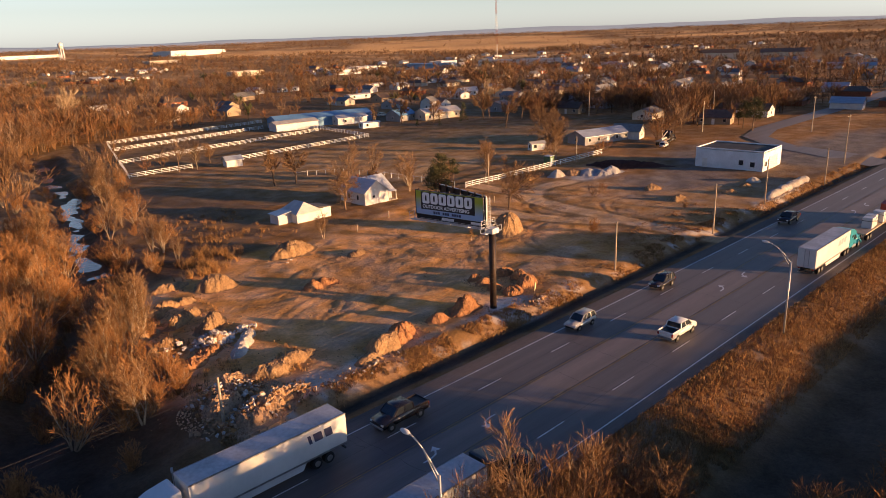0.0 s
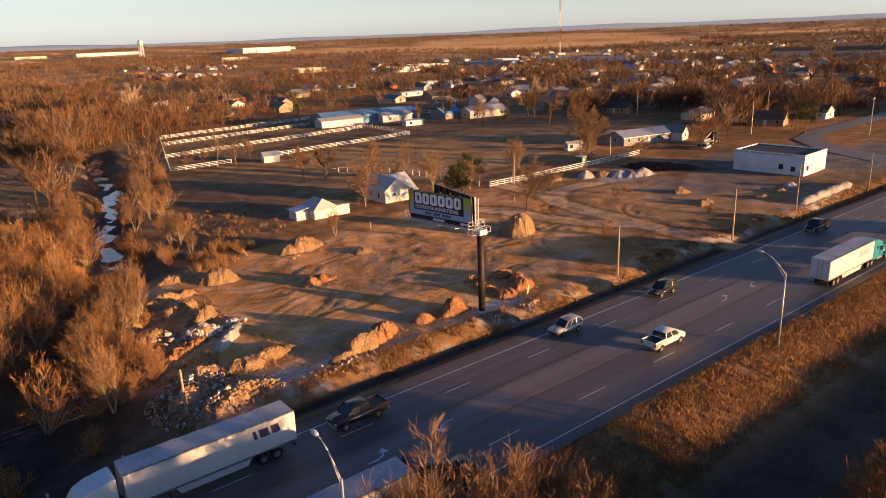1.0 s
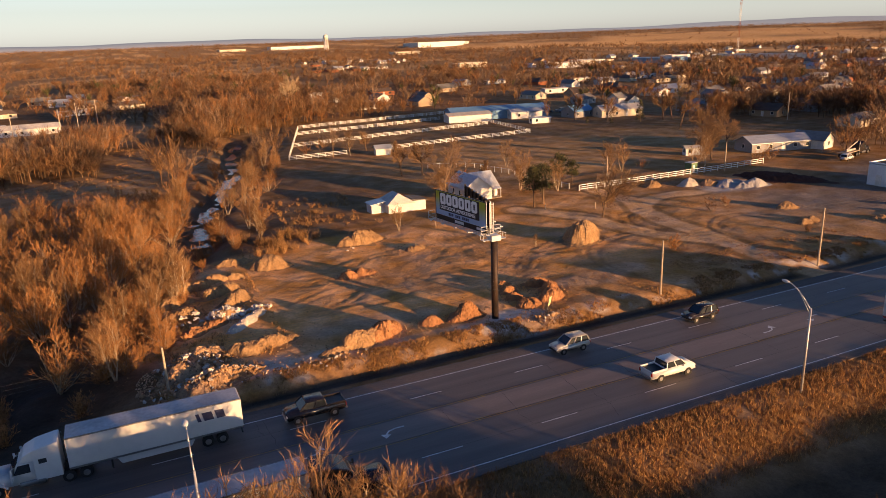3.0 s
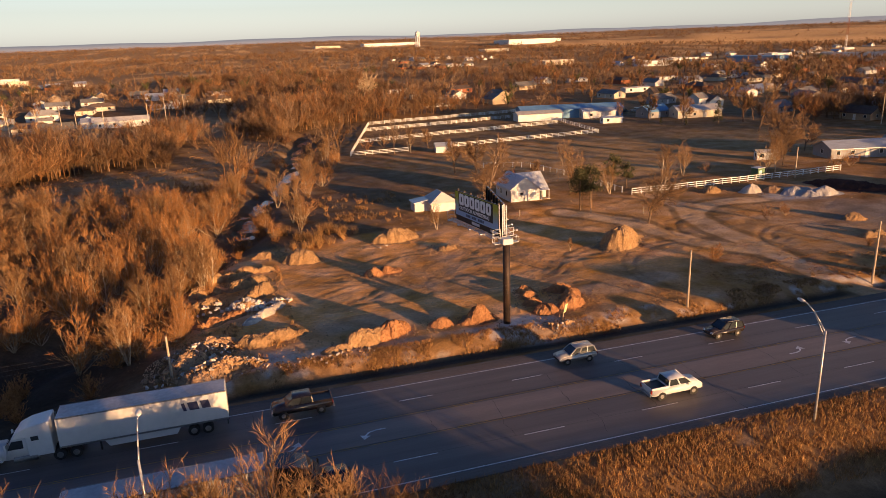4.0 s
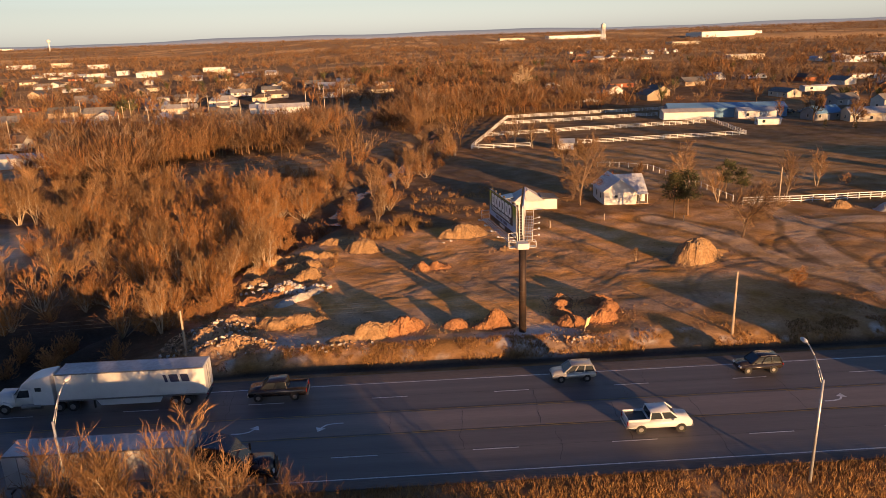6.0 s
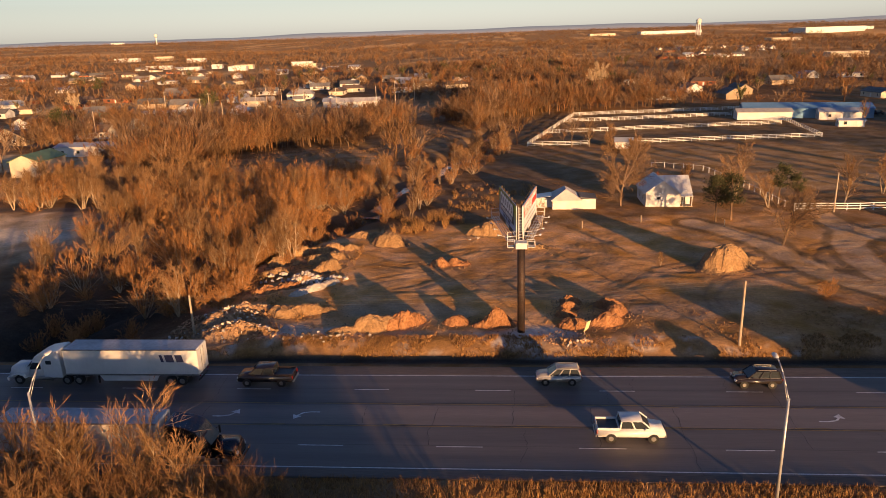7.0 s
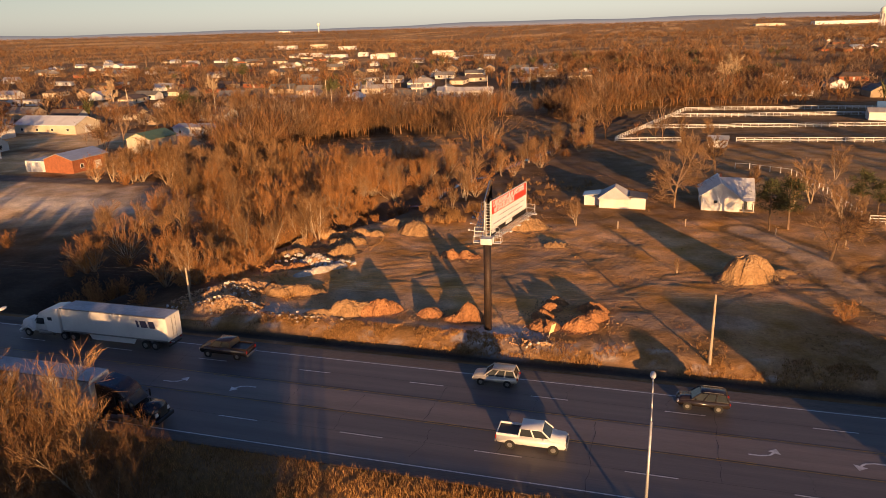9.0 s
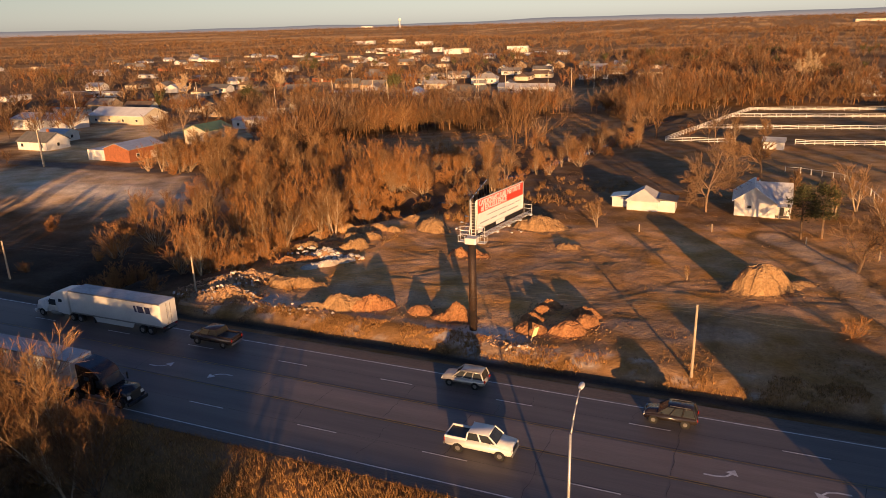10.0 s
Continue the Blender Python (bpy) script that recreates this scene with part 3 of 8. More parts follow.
for x, y0, y1 in ((56.0, 35.4, 42.2), (63.0, 38.8, 45.2), (63.6, 33.0, 38.0), (70.5, 35.4, 42.0), (78.0, 31.5, 42.0), (49.5, 38.8, 42.2), (88.0, 35.4, 48.0), (101.0, 31.5, 42.2), (113.0, 38.8, 48.2), (34.0, 38.8, 48.2), (126.0, 32.0, 42.0)):
    crack(x, y0, y1)
for k in range(8):
    crack(rng.uniform(20, 130), *rng.choice(((32.5, 35.0), (35.6, 38.2), (42.8, 45.0), (45.6, 48.2))), 0.03)


def turn_arrow(x, y, flip):
    """A painted left-turn arrow: a bent stem with a barbed head."""
    bm = new_bm()
    pts = [(-1.5, -0.45), (-0.6, -0.45), (0.1, -0.25), (0.5, 0.2)]
    for (ax, ay), (bx, by) in zip(pts, pts[1:]):
        d = math.hypot(bx - ax, by - ay)
        nx_, ny_ = -(by - ay) / d * 0.09, (bx - ax) / d * 0.09
        bm.faces.new([bm.verts.new((flip * px, flip * py, 0.016)) for px, py in ((ax - nx_, ay - ny_), (bx - nx_, by - ny_), (bx + nx_, by + ny_), (ax + nx_, ay + ny_))])
    bm.faces.new([bm.verts.new((flip * px, flip * py, 0.017)) for px, py in ((0.05, 0.35), (1.0, 0.0), (0.75, 0.85))])
    ob = part("turn_arrow", bm, M_line_white, road, "worn white turning arrow")
    ob.location = (x, y, 0)


for x in (36.3, 92.0, 148.0):
    turn_arrow(x, 40.4, 1)
    turn_arrow(x + 7.2, 40.4, -1)
# creek water
bm = new_bm()
rows = []
pts = [(CREEK[i][0] + (CREEK[i + 1][0] - CREEK[i][0]) * k / 14, CREEK[i][1] + (CREEK[i + 1][1] - CREEK[i][1]) * k / 14) for i in range(5) for k in range(14)]
for k, ((ax, ay), (bx, by)) in enumerate(zip(pts, pts[1:])):
    d = math.hypot(bx - ax, by - ay)
    ux, uy = -(by - ay) / d, (bx - ax) / d
    rows.append((bm.verts.new((ax + ux * 5.0, ay + uy * 5.0, -1.62)), bm.verts.new((ax - ux * 5.0, ay - uy * 5.0, -1.62))))
for a, b in zip(rows, rows[1:]):
    bm.faces.new((a[0], a[1], b[1], b[0]))
M_water = surface("creek_water", (0.06, 0.08, 0.10), (0.20, 0.22, 0.24), 0.5, 0.1, 0.03, 3, 0.2, world_place=True, spec=0.5)
tagged(obj("water", bm, M_water), "shallow icy creek water reflecting the sky", "creek", kind="structure")

# side street to the north-east
bm = new_bm()
rows = []
way = [(204, 50.4), (208, 62), (216, 80), (230, 94), (250, 99), (330, 100), (430, 104), (600, 112)]
for i, (ax, ay) in enumerate(way):
    px, py = way[max(0, i - 1)]
    qx, qy = way[min(len(way) - 1, i + 1)]
    d = math.hypot(qx - px, qy - py)
    w = 3.8 if i > 1 else 5.5
    rows.append([bm.verts.new((ax + s * (qy - py) / d * w, ay - s * (qx - px) / d * w, ground_z(ax, ay) + 0.10)) for s in (-1, 1)])
for a, b in zip(rows, rows[1:]):
    bm.faces.new((a[0], a[1], b[1], b[0]))
bmesh.ops.subdivide_edges(bm, edges=bm.edges[:], cuts=3, use_grid_fill=True)
tagged(obj("side_street", bm, M_asphalt), "narrow grey asphalt side street among houses", "road", kind="structure")

# ---- trees ----
def side_of(d):
    s = Vector((d.y, -d.x, 0))
    if s.length < 0.05:
        s = Vector((1, 0, 0))
    return s.normalized()


class Wood:
    """Collects tapered three-sided bars and thin twigs."""
    def __init__(self):
        self.vs, self.fs, self.tw = [], [], []

    def bar(self, a, b, r0, r1, n=3):
        d = (b - a).normalized()
        u = side_of(d)
        w = d.cross(u)
        k = len(self.vs)
        for p, r in ((a, r0), (b, r1)):
            for i in range(n):
                an = 2 * math.pi * i / n
                self.vs.append(p + u * (r * math.cos(an)) + w * (r * math.sin(an)))
        for i in range(n):
            j = (i + 1) % n
            self.fs.append((k + i, k + j, k + n + j, k + n + i))

    def twig(self, a, b, w, rng):
        d = (b - a).normalized()
        u = side_of(d)
        an = rng.uniform(0, math.pi)
        u = (u * math.cos(an) + d.cross(u) * math.sin(an)) * w
        self.tw.append((a - u, a + u, b))


def turned(d, tilt, spin):
    u = side_of(d)
    w = d.cross(u)
    return (d * math.cos(tilt) + (u * math.cos(spin) + w * math.sin(spin)) * math.sin(tilt)).normalized()


def grow(wood, rng, p, d, length, r, depth, last, spread, up, twigs, tw):
    """A limb of two or three bent lengths with its side branches."""
    n = 3 if depth == 0 else 2
    for i in range(n):
        d2 = (turned(d, rng.uniform(0.02, 0.22), rng.uniform(0, 6.28)) + Vector((0, 0, up * 0.12))).normalized()
        q = p + d2 * (length / n)
        wood.bar(p, q, r * (1 - 0.32 * i / n), r * (1 - 0.32 * (i + 1) / n), 5 if depth == 0 else 3)
        if depth < last and (depth > 0 or i > 0):
            for _ in range(rng.choice((1, 2, 2))):
                grow(wood, rng, p.lerp(q, rng.uniform(0.3, 1.0)), turned(d2, rng.uniform(0.5, 1.0) * spread, rng.uniform(0, 6.28)), length * rng.uniform(0.5, 0.72), r * rng.uniform(0.4, 0.55), depth + 1, last, spread, up, twigs, tw)
        elif depth >= last:
            for _ in range(twigs):
                a = p.lerp(q, rng.uniform(0, 1))
                wood.twig(a, a + turned(d2, rng.uniform(0.25, 0.95), rng.uniform(0, 6.28)) * length * rng.uniform(0.45, 0.9) + Vector((0, 0, 0.12 * length * up)), tw, rng)
        p, d = q, d2
    if depth < last:
        for _ in range(2):
            grow(wood, rng, p, turned(d, rng.uniform(0.2, 0.6) * spread, rng.uniform(0, 6.28)), length * rng.uniform(0.6, 0.8), r * 0.6, depth + 1, last, spread, up, twigs, tw)


def tree_kind(name, seed, tall, trunk_r, last, spread, up, twigs, tw, bark, twig_mat, label, stems=1, lean=0.1):
    """One bare tree or many-stemmed shrub as a thing with a trunk and a crown, standing at the origin."""
    rng = random.Random(seed)
    wood = Wood()
    for s in range(stems):
        an, rad = rng.uniform(0, 6.28), (0 if stems == 1 else rng.uniform(0.1, 0.5))
        d = turned(Vector((0, 0, 1)), rng.uniform(0.3, 1.0) * lean, an)
        grow(wood, rng, Vector((rad * math.cos(an), rad * math.sin(an), -0.3)), d, tall * rng.uniform(0.32, 0.42), trunk_r * rng.uniform(0.8, 1.1), 0, last, spread, up, twigs, tw)
    top = max(v.z for v in wood.vs)
    k = tall / top
    t = thing(name, label, "tree" if stems == 1 else "shrub")
    tr = raw("trunk", [v * k for v in wood.vs], wood.fs, bark)
    tr.parent = t
    cr = tri_soup("crown", [[tuple(c * k) for c in tri] for tri in wood.tw], twig_mat)
    cr.parent = t
    return t


def vase_kind(name, seed, tall, r, stems, lean, branches, subs, bark, twig_mat, label, first=0.25, twig_w=0.011):
    """Near-upright stems from one foot, set all along with rising branches and fine twigs."""
    rng = random.Random(seed)
    wood = Wood()
    for s in range(stems):
        an = rng.uniform(0, 6.28)
        d = turned(Vector((0, 0, 1)), rng.uniform(0.15, 1.0) * lean, an)
        p = Vector((math.cos(an), math.sin(an), 0)) * (0 if stems == 1 else rng.uniform(0.0, r * 1.2)) + Vector((0, 0, -0.3))
        high = tall * rng.uniform(0.72, 1.0)
        path = [(p, r)]
        for i in range(6):
            d = (turned(d, rng.uniform(0.03, 0.2), rng.uniform(0, 6.28)) + Vector((0, 0, 0.10))).normalized()
            q = p + d * high / 6
            rr = r * (1 - 0.85 * (i + 1) / 6)
            wood.bar(p, q, path[-1][1], rr, 4 if i < 3 else 3)
            path.append((q, rr))
            p = q
        for k in range(branches):
            f = first + (1 - first) * (k + rng.uniform(0, 1)) / branches
            i = min(5, int(f * 6))
            a0, rr = path[i][0].lerp(path[i + 1][0], f * 6 - i), path[i + 1][1]
            main = (path[i + 1][0] - path[i][0]).normalized()
            bd = (turned(main, rng.uniform(0.35, 0.85), rng.uniform(0, 6.28)) + Vector((0, 0, 0.12))).normalized()
            ln = high * rng.uniform(0.22, 0.44) * (1.2 - 0.55 * f)
            a1 = a0 + bd * ln * 0.5
            bd2 = (turned(bd, rng.uniform(0.1, 0.35), rng.uniform(0, 6.28)) + Vector((0, 0, 0.15))).normalized()
            a2 = a1 + bd2 * ln * 0.5
            wood.bar(a0, a1, max(0.012, rr * 0.6), max(0.009, rr * 0.4))
            wood.twig(a1, a2, max(0.010, rr * 0.4), rng)
            for j in range(subs):
                g = rng.uniform(0.15, 1.0)
                c0 = a0.lerp(a1, 2 * g) if g < 0.5 else a1.lerp(a2, 2 * g - 1)
                sd = (turned(bd2, rng.uniform(0.25, 0.8), rng.uniform(0, 6.28)) + Vector((0, 0, 0.2))).normalized()
                sl = ln * rng.uniform(0.35, 0.7)
                c1 = c0 + sd * sl
                wood.twig(c0, c1, twig_w * 1.5, rng)
                for _ in range(4):
                    e0 = c0.lerp(c1, rng.uniform(0.2, 0.95))
                    wood.twig(e0, e0 + (turned(sd, rng.uniform(0.25, 0.75), rng.uniform(0, 6.28)) + Vector((0, 0, 0.15))).normalized() * sl * rng.uniform(0.35, 0.7), twig_w, rng)
    top = max(v.z for v in wood.vs)
    k = tall / top
    t = thing(name, label, "tree" if stems == 1 else "shrub")
    raw("trunk", [v * k for v in wood.vs], wood.fs, bark).parent = t
    tri_soup("crown", [[tuple(c * k) for c in tri] for tri in wood.tw], twig_mat).parent = t
    return t


def needle_kind(seed, tall, cone, label):
    """An evergreen: a trunk and a crown of many short needle sprays, cone-shaped or in loose tufts."""
    rng = random.Random(seed)
    wood = Wood()
    wood.bar(Vector((0, 0, -0.3)), Vector((0.1, 0, tall * 0.55)), 0.17, 0.10, 6)
    wood.bar(Vector((0.1, 0, tall * 0.55)), Vector((0.05, 0.1, tall * 0.96)), 0.10, 0.02, 4)
    for k in range(54 if cone else 34):
        f = rng.uniform(0.06, 1.0) ** 0.8 * 0.97 if cone else rng.uniform(0.42, 0.98)
        wide = tall * (0.26 * (1.02 - f) + 0.02) if cone else tall * 0.27 * math.sin(math.pi * min(1, 0.25 + 0.75 * (f - 0.42) / 0.56)) + 0.2
        an = rng.uniform(0, 6.28)
        out = wide * rng.uniform(0.45, 1.0)
        c = Vector((math.cos(an) * out, math.sin(an) * out, f * tall))
        wood.bar(Vector((0.05, 0, f * tall - 0.15 * out)), c, 0.03, 0.01)
        size = tall * (0.055 if cone else 0.075)
        for _ in range(16 if cone else 60):
            a = c + Vector((rng.gauss(0, 1), rng.gauss(0, 1), rng.gauss(0, 0.7))) * size * 0.75
            d = Vector((rng.gauss(0, 1), rng.gauss(0, 1), rng.gauss(0.3, 0.8))).normalized()
            wood.twig(a, a + d * size * rng.uniform(0.6, 1.2), 0.12 if cone else 0.05, rng)
    t = thing("evergreen_tree", label, "tree")
    raw("trunk", wood.vs, wood.fs, M_bark).parent = t
    tri_soup("crown", [[tuple(c) for c in tri] for tri in wood.tw], M_needle).parent = t
    return t


BIG = [tree_kind("bare_tree", 100 + i, 10.0, 0.24, 3, 0.85, 0.55, 14, 0.020, M_bark, M_twig, "leafless broad tree with brown twigs", lean=0.12) for i in range(3)]
SLIM = [vase_kind("bare_tree", 200 + i, 9.0, 0.14, 1, 0.22, 34, 9, M_bark_pale, M_twig, "slender leafless tree with pale bark", 0.22, 0.017) for i in range(3)]
FORK = [vase_kind("bare_tree", 250 + i, 8.0, 0.13, 3, 0.46, 18, 8, M_bark_pale, M_twig, "leafless pale-barked tree forked near the ground", 0.25, 0.017) for i in range(3)]
SHRUB = [vase_kind("shrub", 300 + i, 5.2, 0.06, 9, 0.95, 10, 5, M_bark_pale, M_twig_red, "leafless many-stemmed shrub with orange-brown twigs", 0.15, 0.017) for i in range(4)]
BRUSH = [vase_kind("shrub", 350 + i, 5.2, 0.05, 11, 0.8, 9, 5, M_bark, M_twig_dark, "leafless brown roadside brush with thin upright stems", 0.18, 0.009) for i in range(3)]
SCRUB = [vase_kind("shrub", 400 + i, 2.4, 0.02, 14, 0.95, 7, 4, M_bark, M_twig_red, "low tangled leafless brush", 0.1, 0.015) for i in range(3)]
YARD = [tree_kind("bare_tree", 150 + i, 10.0, 0.20, 4, 1.12, 0.30, 5, 0.014, M_bark, M_twig, "broad rounded leafless yard tree with fine twigs", lean=0.08) for i in range(2)]
PALE = [tree_kind("bare_tree", 130 + i, 10.0, 0.26, 3, 0.85, 0.7, 12, 0.030, M_bark_pale, M_twig_pale, "broad leafless tree with pale bleached limbs", lean=0.1) for i in range(2)]
PINE = [needle_kind(500 + i, 7.0, False, "dark green pine with a bare lower trunk") for i in range(2)]
CEDAR = [needle_kind(550 + i, 9.0, True, "dense dark green cedar tree") for i in range(2)]
TREE_GROUPS = {"BIG": BIG, "SLIM": SLIM, "FORK": FORK, "SHRUB": SHRUB, "SCRUB": SCRUB, "BRUSH": BRUSH, "PALE": PALE, "YARD": YARD, "PINE": PINE, "CEDAR": CEDAR}
used_kinds = set()


def plant(kind, x, y, k=1.0, rng=random, label="", z=None):
    src = TREE_GROUPS[kind][rng.randrange(len(TREE_GROUPS[kind]))]
    m = pose(x, y, ground_z(x, y) if z is None else z, rng.uniform(-3, 3), rng.uniform(-3, 3), rng.uniform(0, 360)) @ Matrix.Scale(k * rng.uniform(0.9, 1.1), 4)
    if src.name in used_kinds:
        t = copy_thing(src, m)
        t.scale = m.to_scale()
    else:
        used_kinds.add(src.name)
        t = src
    t.matrix_basis = m
    if label:
        tagged(t, label)
    return t


def thicket(label, spots, rng):
    """Brush too thick to tell apart, joined into one mesh; spots: kind, x, y, size."""
    tris = []
    for kind, x, y, k in spots:
        src = TREE_GROUPS[kind][rng.randrange(len(TREE_GROUPS[kind]))]
        m = np.array(pose(x, y, ground_z(x, y), 0, 0, rng.uniform(0, 360)) @ Matrix.Scale(k * rng.uniform(0.9, 1.1), 4))
        for child in src.children:
            me = child.data
            co = np.empty(3 * len(me.vertices), np.float32)
            me.vertices.foreach_get("co", co)
            me.calc_loop_triangles()
            ix = np.empty(3 * len(me.loop_triangles), np.int32)
            me.loop_triangles.foreach_get("vertices", ix)
            co = co.reshape(-1, 3) @ m[:3, :3].T + m[:3, 3]
            tris.append(co[ix].reshape(-1, 3, 3))
    return tagged(tri_soup("thicket", np.concatenate(tris), M_twig_red), label, "brush", kind="stuff")


rng = random.Random(5)
# single trees of the yard and field
for x, y, k, kind, label in (
        (86.5, 120.5, 1.4, "YARD", "tall spreading leafless tree beside the white house"), (107.0, 92.5, 1.1, "YARD", "leafless tree with a forked trunk on the lot"),
        (91, 156, 0.95, "BIG", ""), (96, 154, 1.0, "BIG", ""), (107, 123, 0.7, "FORK", ""), (111, 128, 0.9, "FORK", ""), (114, 118, 0.8, "FORK", ""),
        (70, 105, 0.6, "FORK", "small leafless tree by the shed"), (86, 83, 0.28, "FORK", ""), (179, 138, 1.35, "YARD", ""), (191, 143, 1.1, "YARD", ""), (229, 208, 1.0, "BIG", ""),
        (324, 182, 1.5, "BIG", ""), (162, 122, 1.0, "SLIM", ""), (157, 120, 0.9, "FORK", ""), (128, 118, 0.9, "SLIM", ""), (101, 130, 0.7, "BIG", ""), (170, 128, 0.9, "BIG", ""),
        (120, 152, 0.8, "FORK", ""), (98, 205, 0.6, "BIG", ""), (90, 197, 0.75, "SLIM", ""), (147, 128, 0.5, "SHRUB", ""), (176, 118, 0.6, "SHRUB", ""), (182, 119, 0.7, "SHRUB", ""),
        (128, 86, 0.45, "SHRUB", ""), (133, 87, 0.5, "SHRUB", ""), (130, 66, 0.5, "SCRUB", ""), (104, 70, 0.9, "SCRUB", ""), (140, 128, 0.9, "FORK", ""), (208, 181, 1.3, "BIG", ""),
        (101.0, 107.5, 1.15, "PINE", "dark pine in the farmhouse yard"), (104.0, 108.5, 1.25, "PINE", "dark pine in the farmhouse yard"), (118, 124, 1.0, "PINE", ""), (120.5, 122, 0.85, "PINE", ""),
        (244, 101, 1.5, "PINE", "tall spreading evergreen behind the white building"), (248, 106, 1.4, "PINE", ""), (213, 208, 1.0, "CEDAR", "dense dark evergreen by the barn"), (199, 208, 0.35, "CEDAR", ""),
        (196, 228, 1.1, "BIG", ""), (203, 216, 1.0, "BIG", ""), (188, 236, 0.9, "SLIM", ""), (222, 205, 1.1, "BIG", ""), (192, 214, 0.4, "CEDAR", ""), (236, 196, 1.1, "BIG", ""), (-97, 240, 1.3, "PINE", "tall green pine among the houses"), (-99, 235, 1.7, "PINE", "tall green pine among the houses"), (-212, 463, 1.9, "PINE", "tall green pine among the houses"),
        (123, 412, 1.7, "PALE", ""), (118, 404, 1.3, "PALE", ""), (262, 240, 1.3, "PALE", ""), (-150, 330, 1.2, "PALE", ""), (-190, 300, 1.3, "PALE", ""),
        (74, 302, 2.3, "SHRUB", "large orange-twigged thicket by the creek"), (80, 309, 2.5, "SHRUB", "large orange-twigged thicket by the creek"), (66, 296, 2.0, "SHRUB", "large orange-twigged thicket by the creek"), (71, 312, 2.4, "SHRUB", "large orange-twigged thicket by the creek"), (62, 308, 1.9, "SHRUB", "")):
    plant(kind, x, y, k, rng, label)
# the belt of trees and brush along the creek
SIZE = {"SHRUB": 1.08, "SLIM": 0.85, "FORK": 0.85, "BIG": 0.7}
count = 0
while count < 215:
    x, y = rng.uniform(-48, 40), rng.uniform(63, 150)
    edge = 20 + 0.17 * (y - 62) + (4 if y > 94 else 0)
    if x > edge or creek_gap(np.array([x]), np.array([y]))[0] < 3.6 or (x < -14 and 78 < y < 122) or y < 66 - 0.1 * x:
        continue
    if ((x - 8) / 22) ** 2 + ((y - 170) / 26) ** 2 < 1 or (x < 8 and y < 80 and rng.random() < 0.7) or (x < -2 and y < 104 + 0.3 * x and rng.random() < 0.9):
        continue
    kind = rng.choice(("SHRUB", "SHRUB", "SHRUB", "SHRUB", "FORK") if x > 2 else ("SLIM", "FORK", "FORK", "BIG", "SHRUB", "SHRUB"))
    plant(kind, x, y, SIZE[kind] * rng.uniform(0.7, 1.2), rng)
    count += 1
spots = [("SCRUB", rng.uniform(-40, 38), rng.uniform(57, 130), rng.uniform(0.7, 1.3)) for _ in range(105)]
thicket("low tangled leafless undergrowth beneath the trees", [p for p in spots if p[1] < 22 + 0.15 * (p[2] - 62) and not (p[1] < -14 and 80 < p[2] < 122)], rng)
for _ in range(130):
    x = rng.uniform(34, 70)
    y = rng.uniform(104, 200)
    g = creek_gap(np.array([x]), np.array([y]))[0]
    if 4.2 < g < 14:
        plant(rng.choice(("SHRUB", "SCRUB", "FORK")), x, y, rng.uniform(0.5, 0.9), rng)
# brush at the belt's edge and crowding the creek banks
for _ in range(62):
    y = rng.uniform(64, 112)
    x = 21 + 0.17 * (y - 62) + rng.uniform(-3, 5.5)
    if creek_gap(np.array([x]), np.array([y]))[0] > 2.2:
        kind = rng.choice(("SHRUB", "SCRUB", "SHRUB", "SCRUB", "FORK"))
        plant(kind, x, y, rng.uniform(0.55, 0.95) * (1.4 if kind == "SCRUB" else 0.95), rng)
spots = [(rng.choice(("SHRUB", "SCRUB", "SHRUB")), rng.uniform(22, 66), rng.uniform(96, 205), rng.uniform(0.45, 0.8)) for _ in range(150)]
thicket("low orange-brown brush crowding the creek banks", [p for p in spots if 2.6 < creek_gap(np.array([p[1]]), np.array([p[2]]))[0] < 5.5], rng)
# trees and brush at the foot of the near embankment
for _ in range(48):
    x, y = rng.uniform(8, 52), rng.uniform(6, 25)
    if x > 44 + 0.3 * (24 - y):
        continue
    plant(rng.choice(("BRUSH", "FORK", "BRUSH")), x, y, rng.uniform(0.65, 0.9), rng)
for x, y in ((27, 24.5), (30, 26), (33, 24), (35.5, 26), (37, 23.5), (39, 25.5), (41, 24), (43.5, 25), (45.5, 23), (24, 26), (21, 25), (31.5, 22.5), (38, 21.5), (28.5, 21.5), (26, 22), (34, 27), (36, 21), (40, 22.5), (42, 26.5), (44, 21.5), (18, 24), (15, 26), (22.5, 22), (29.5, 27), (12, 24)):
    kind = rng.choice(("BRUSH", "BRUSH", "FORK"))
    plant(kind, x, y, (1.0 if kind == "BRUSH" else 0.72) * rng.uniform(0.85, 1.1) * ((1.5 if kind == "BRUSH" else 1.4) if x < 35 else 1.12 if x < 41 else 0.95), rng)
# evergreens and brush to the south, whose shade falls over the low ground and the road's western end
# these cedars stand out of view, added only for the shade they cast
for k in range(37):
    plant("CEDAR", -48 + 2.5 * k + rng.uniform(-1, 1), rng.uniform(-14, -8), rng.uniform(0.78, 0.92) + (0.2 if k > 22 else 0), rng)
for k in range(40):
    plant("CEDAR", -42 + 2.1 * k + rng.uniform(-1, 1), rng.uniform(-7, 3), rng.uniform(0.74, 0.9) + (0.2 if k > 23 else 0), rng)
# unseen hedge at the foot of the slope, added to shade the road
thicket("dense leafless hedge added out of view to shade the road", [("SHRUB", 40 + 0.31 * k, rng.uniform(1, 10), rng.uniform(0.98, 1.1)) for k in range(0, 84, 2)] + [("SHRUB", 41 + 1.5 * k, rng.uniform(1, 10), 1.05) for k in range(16)], rng)

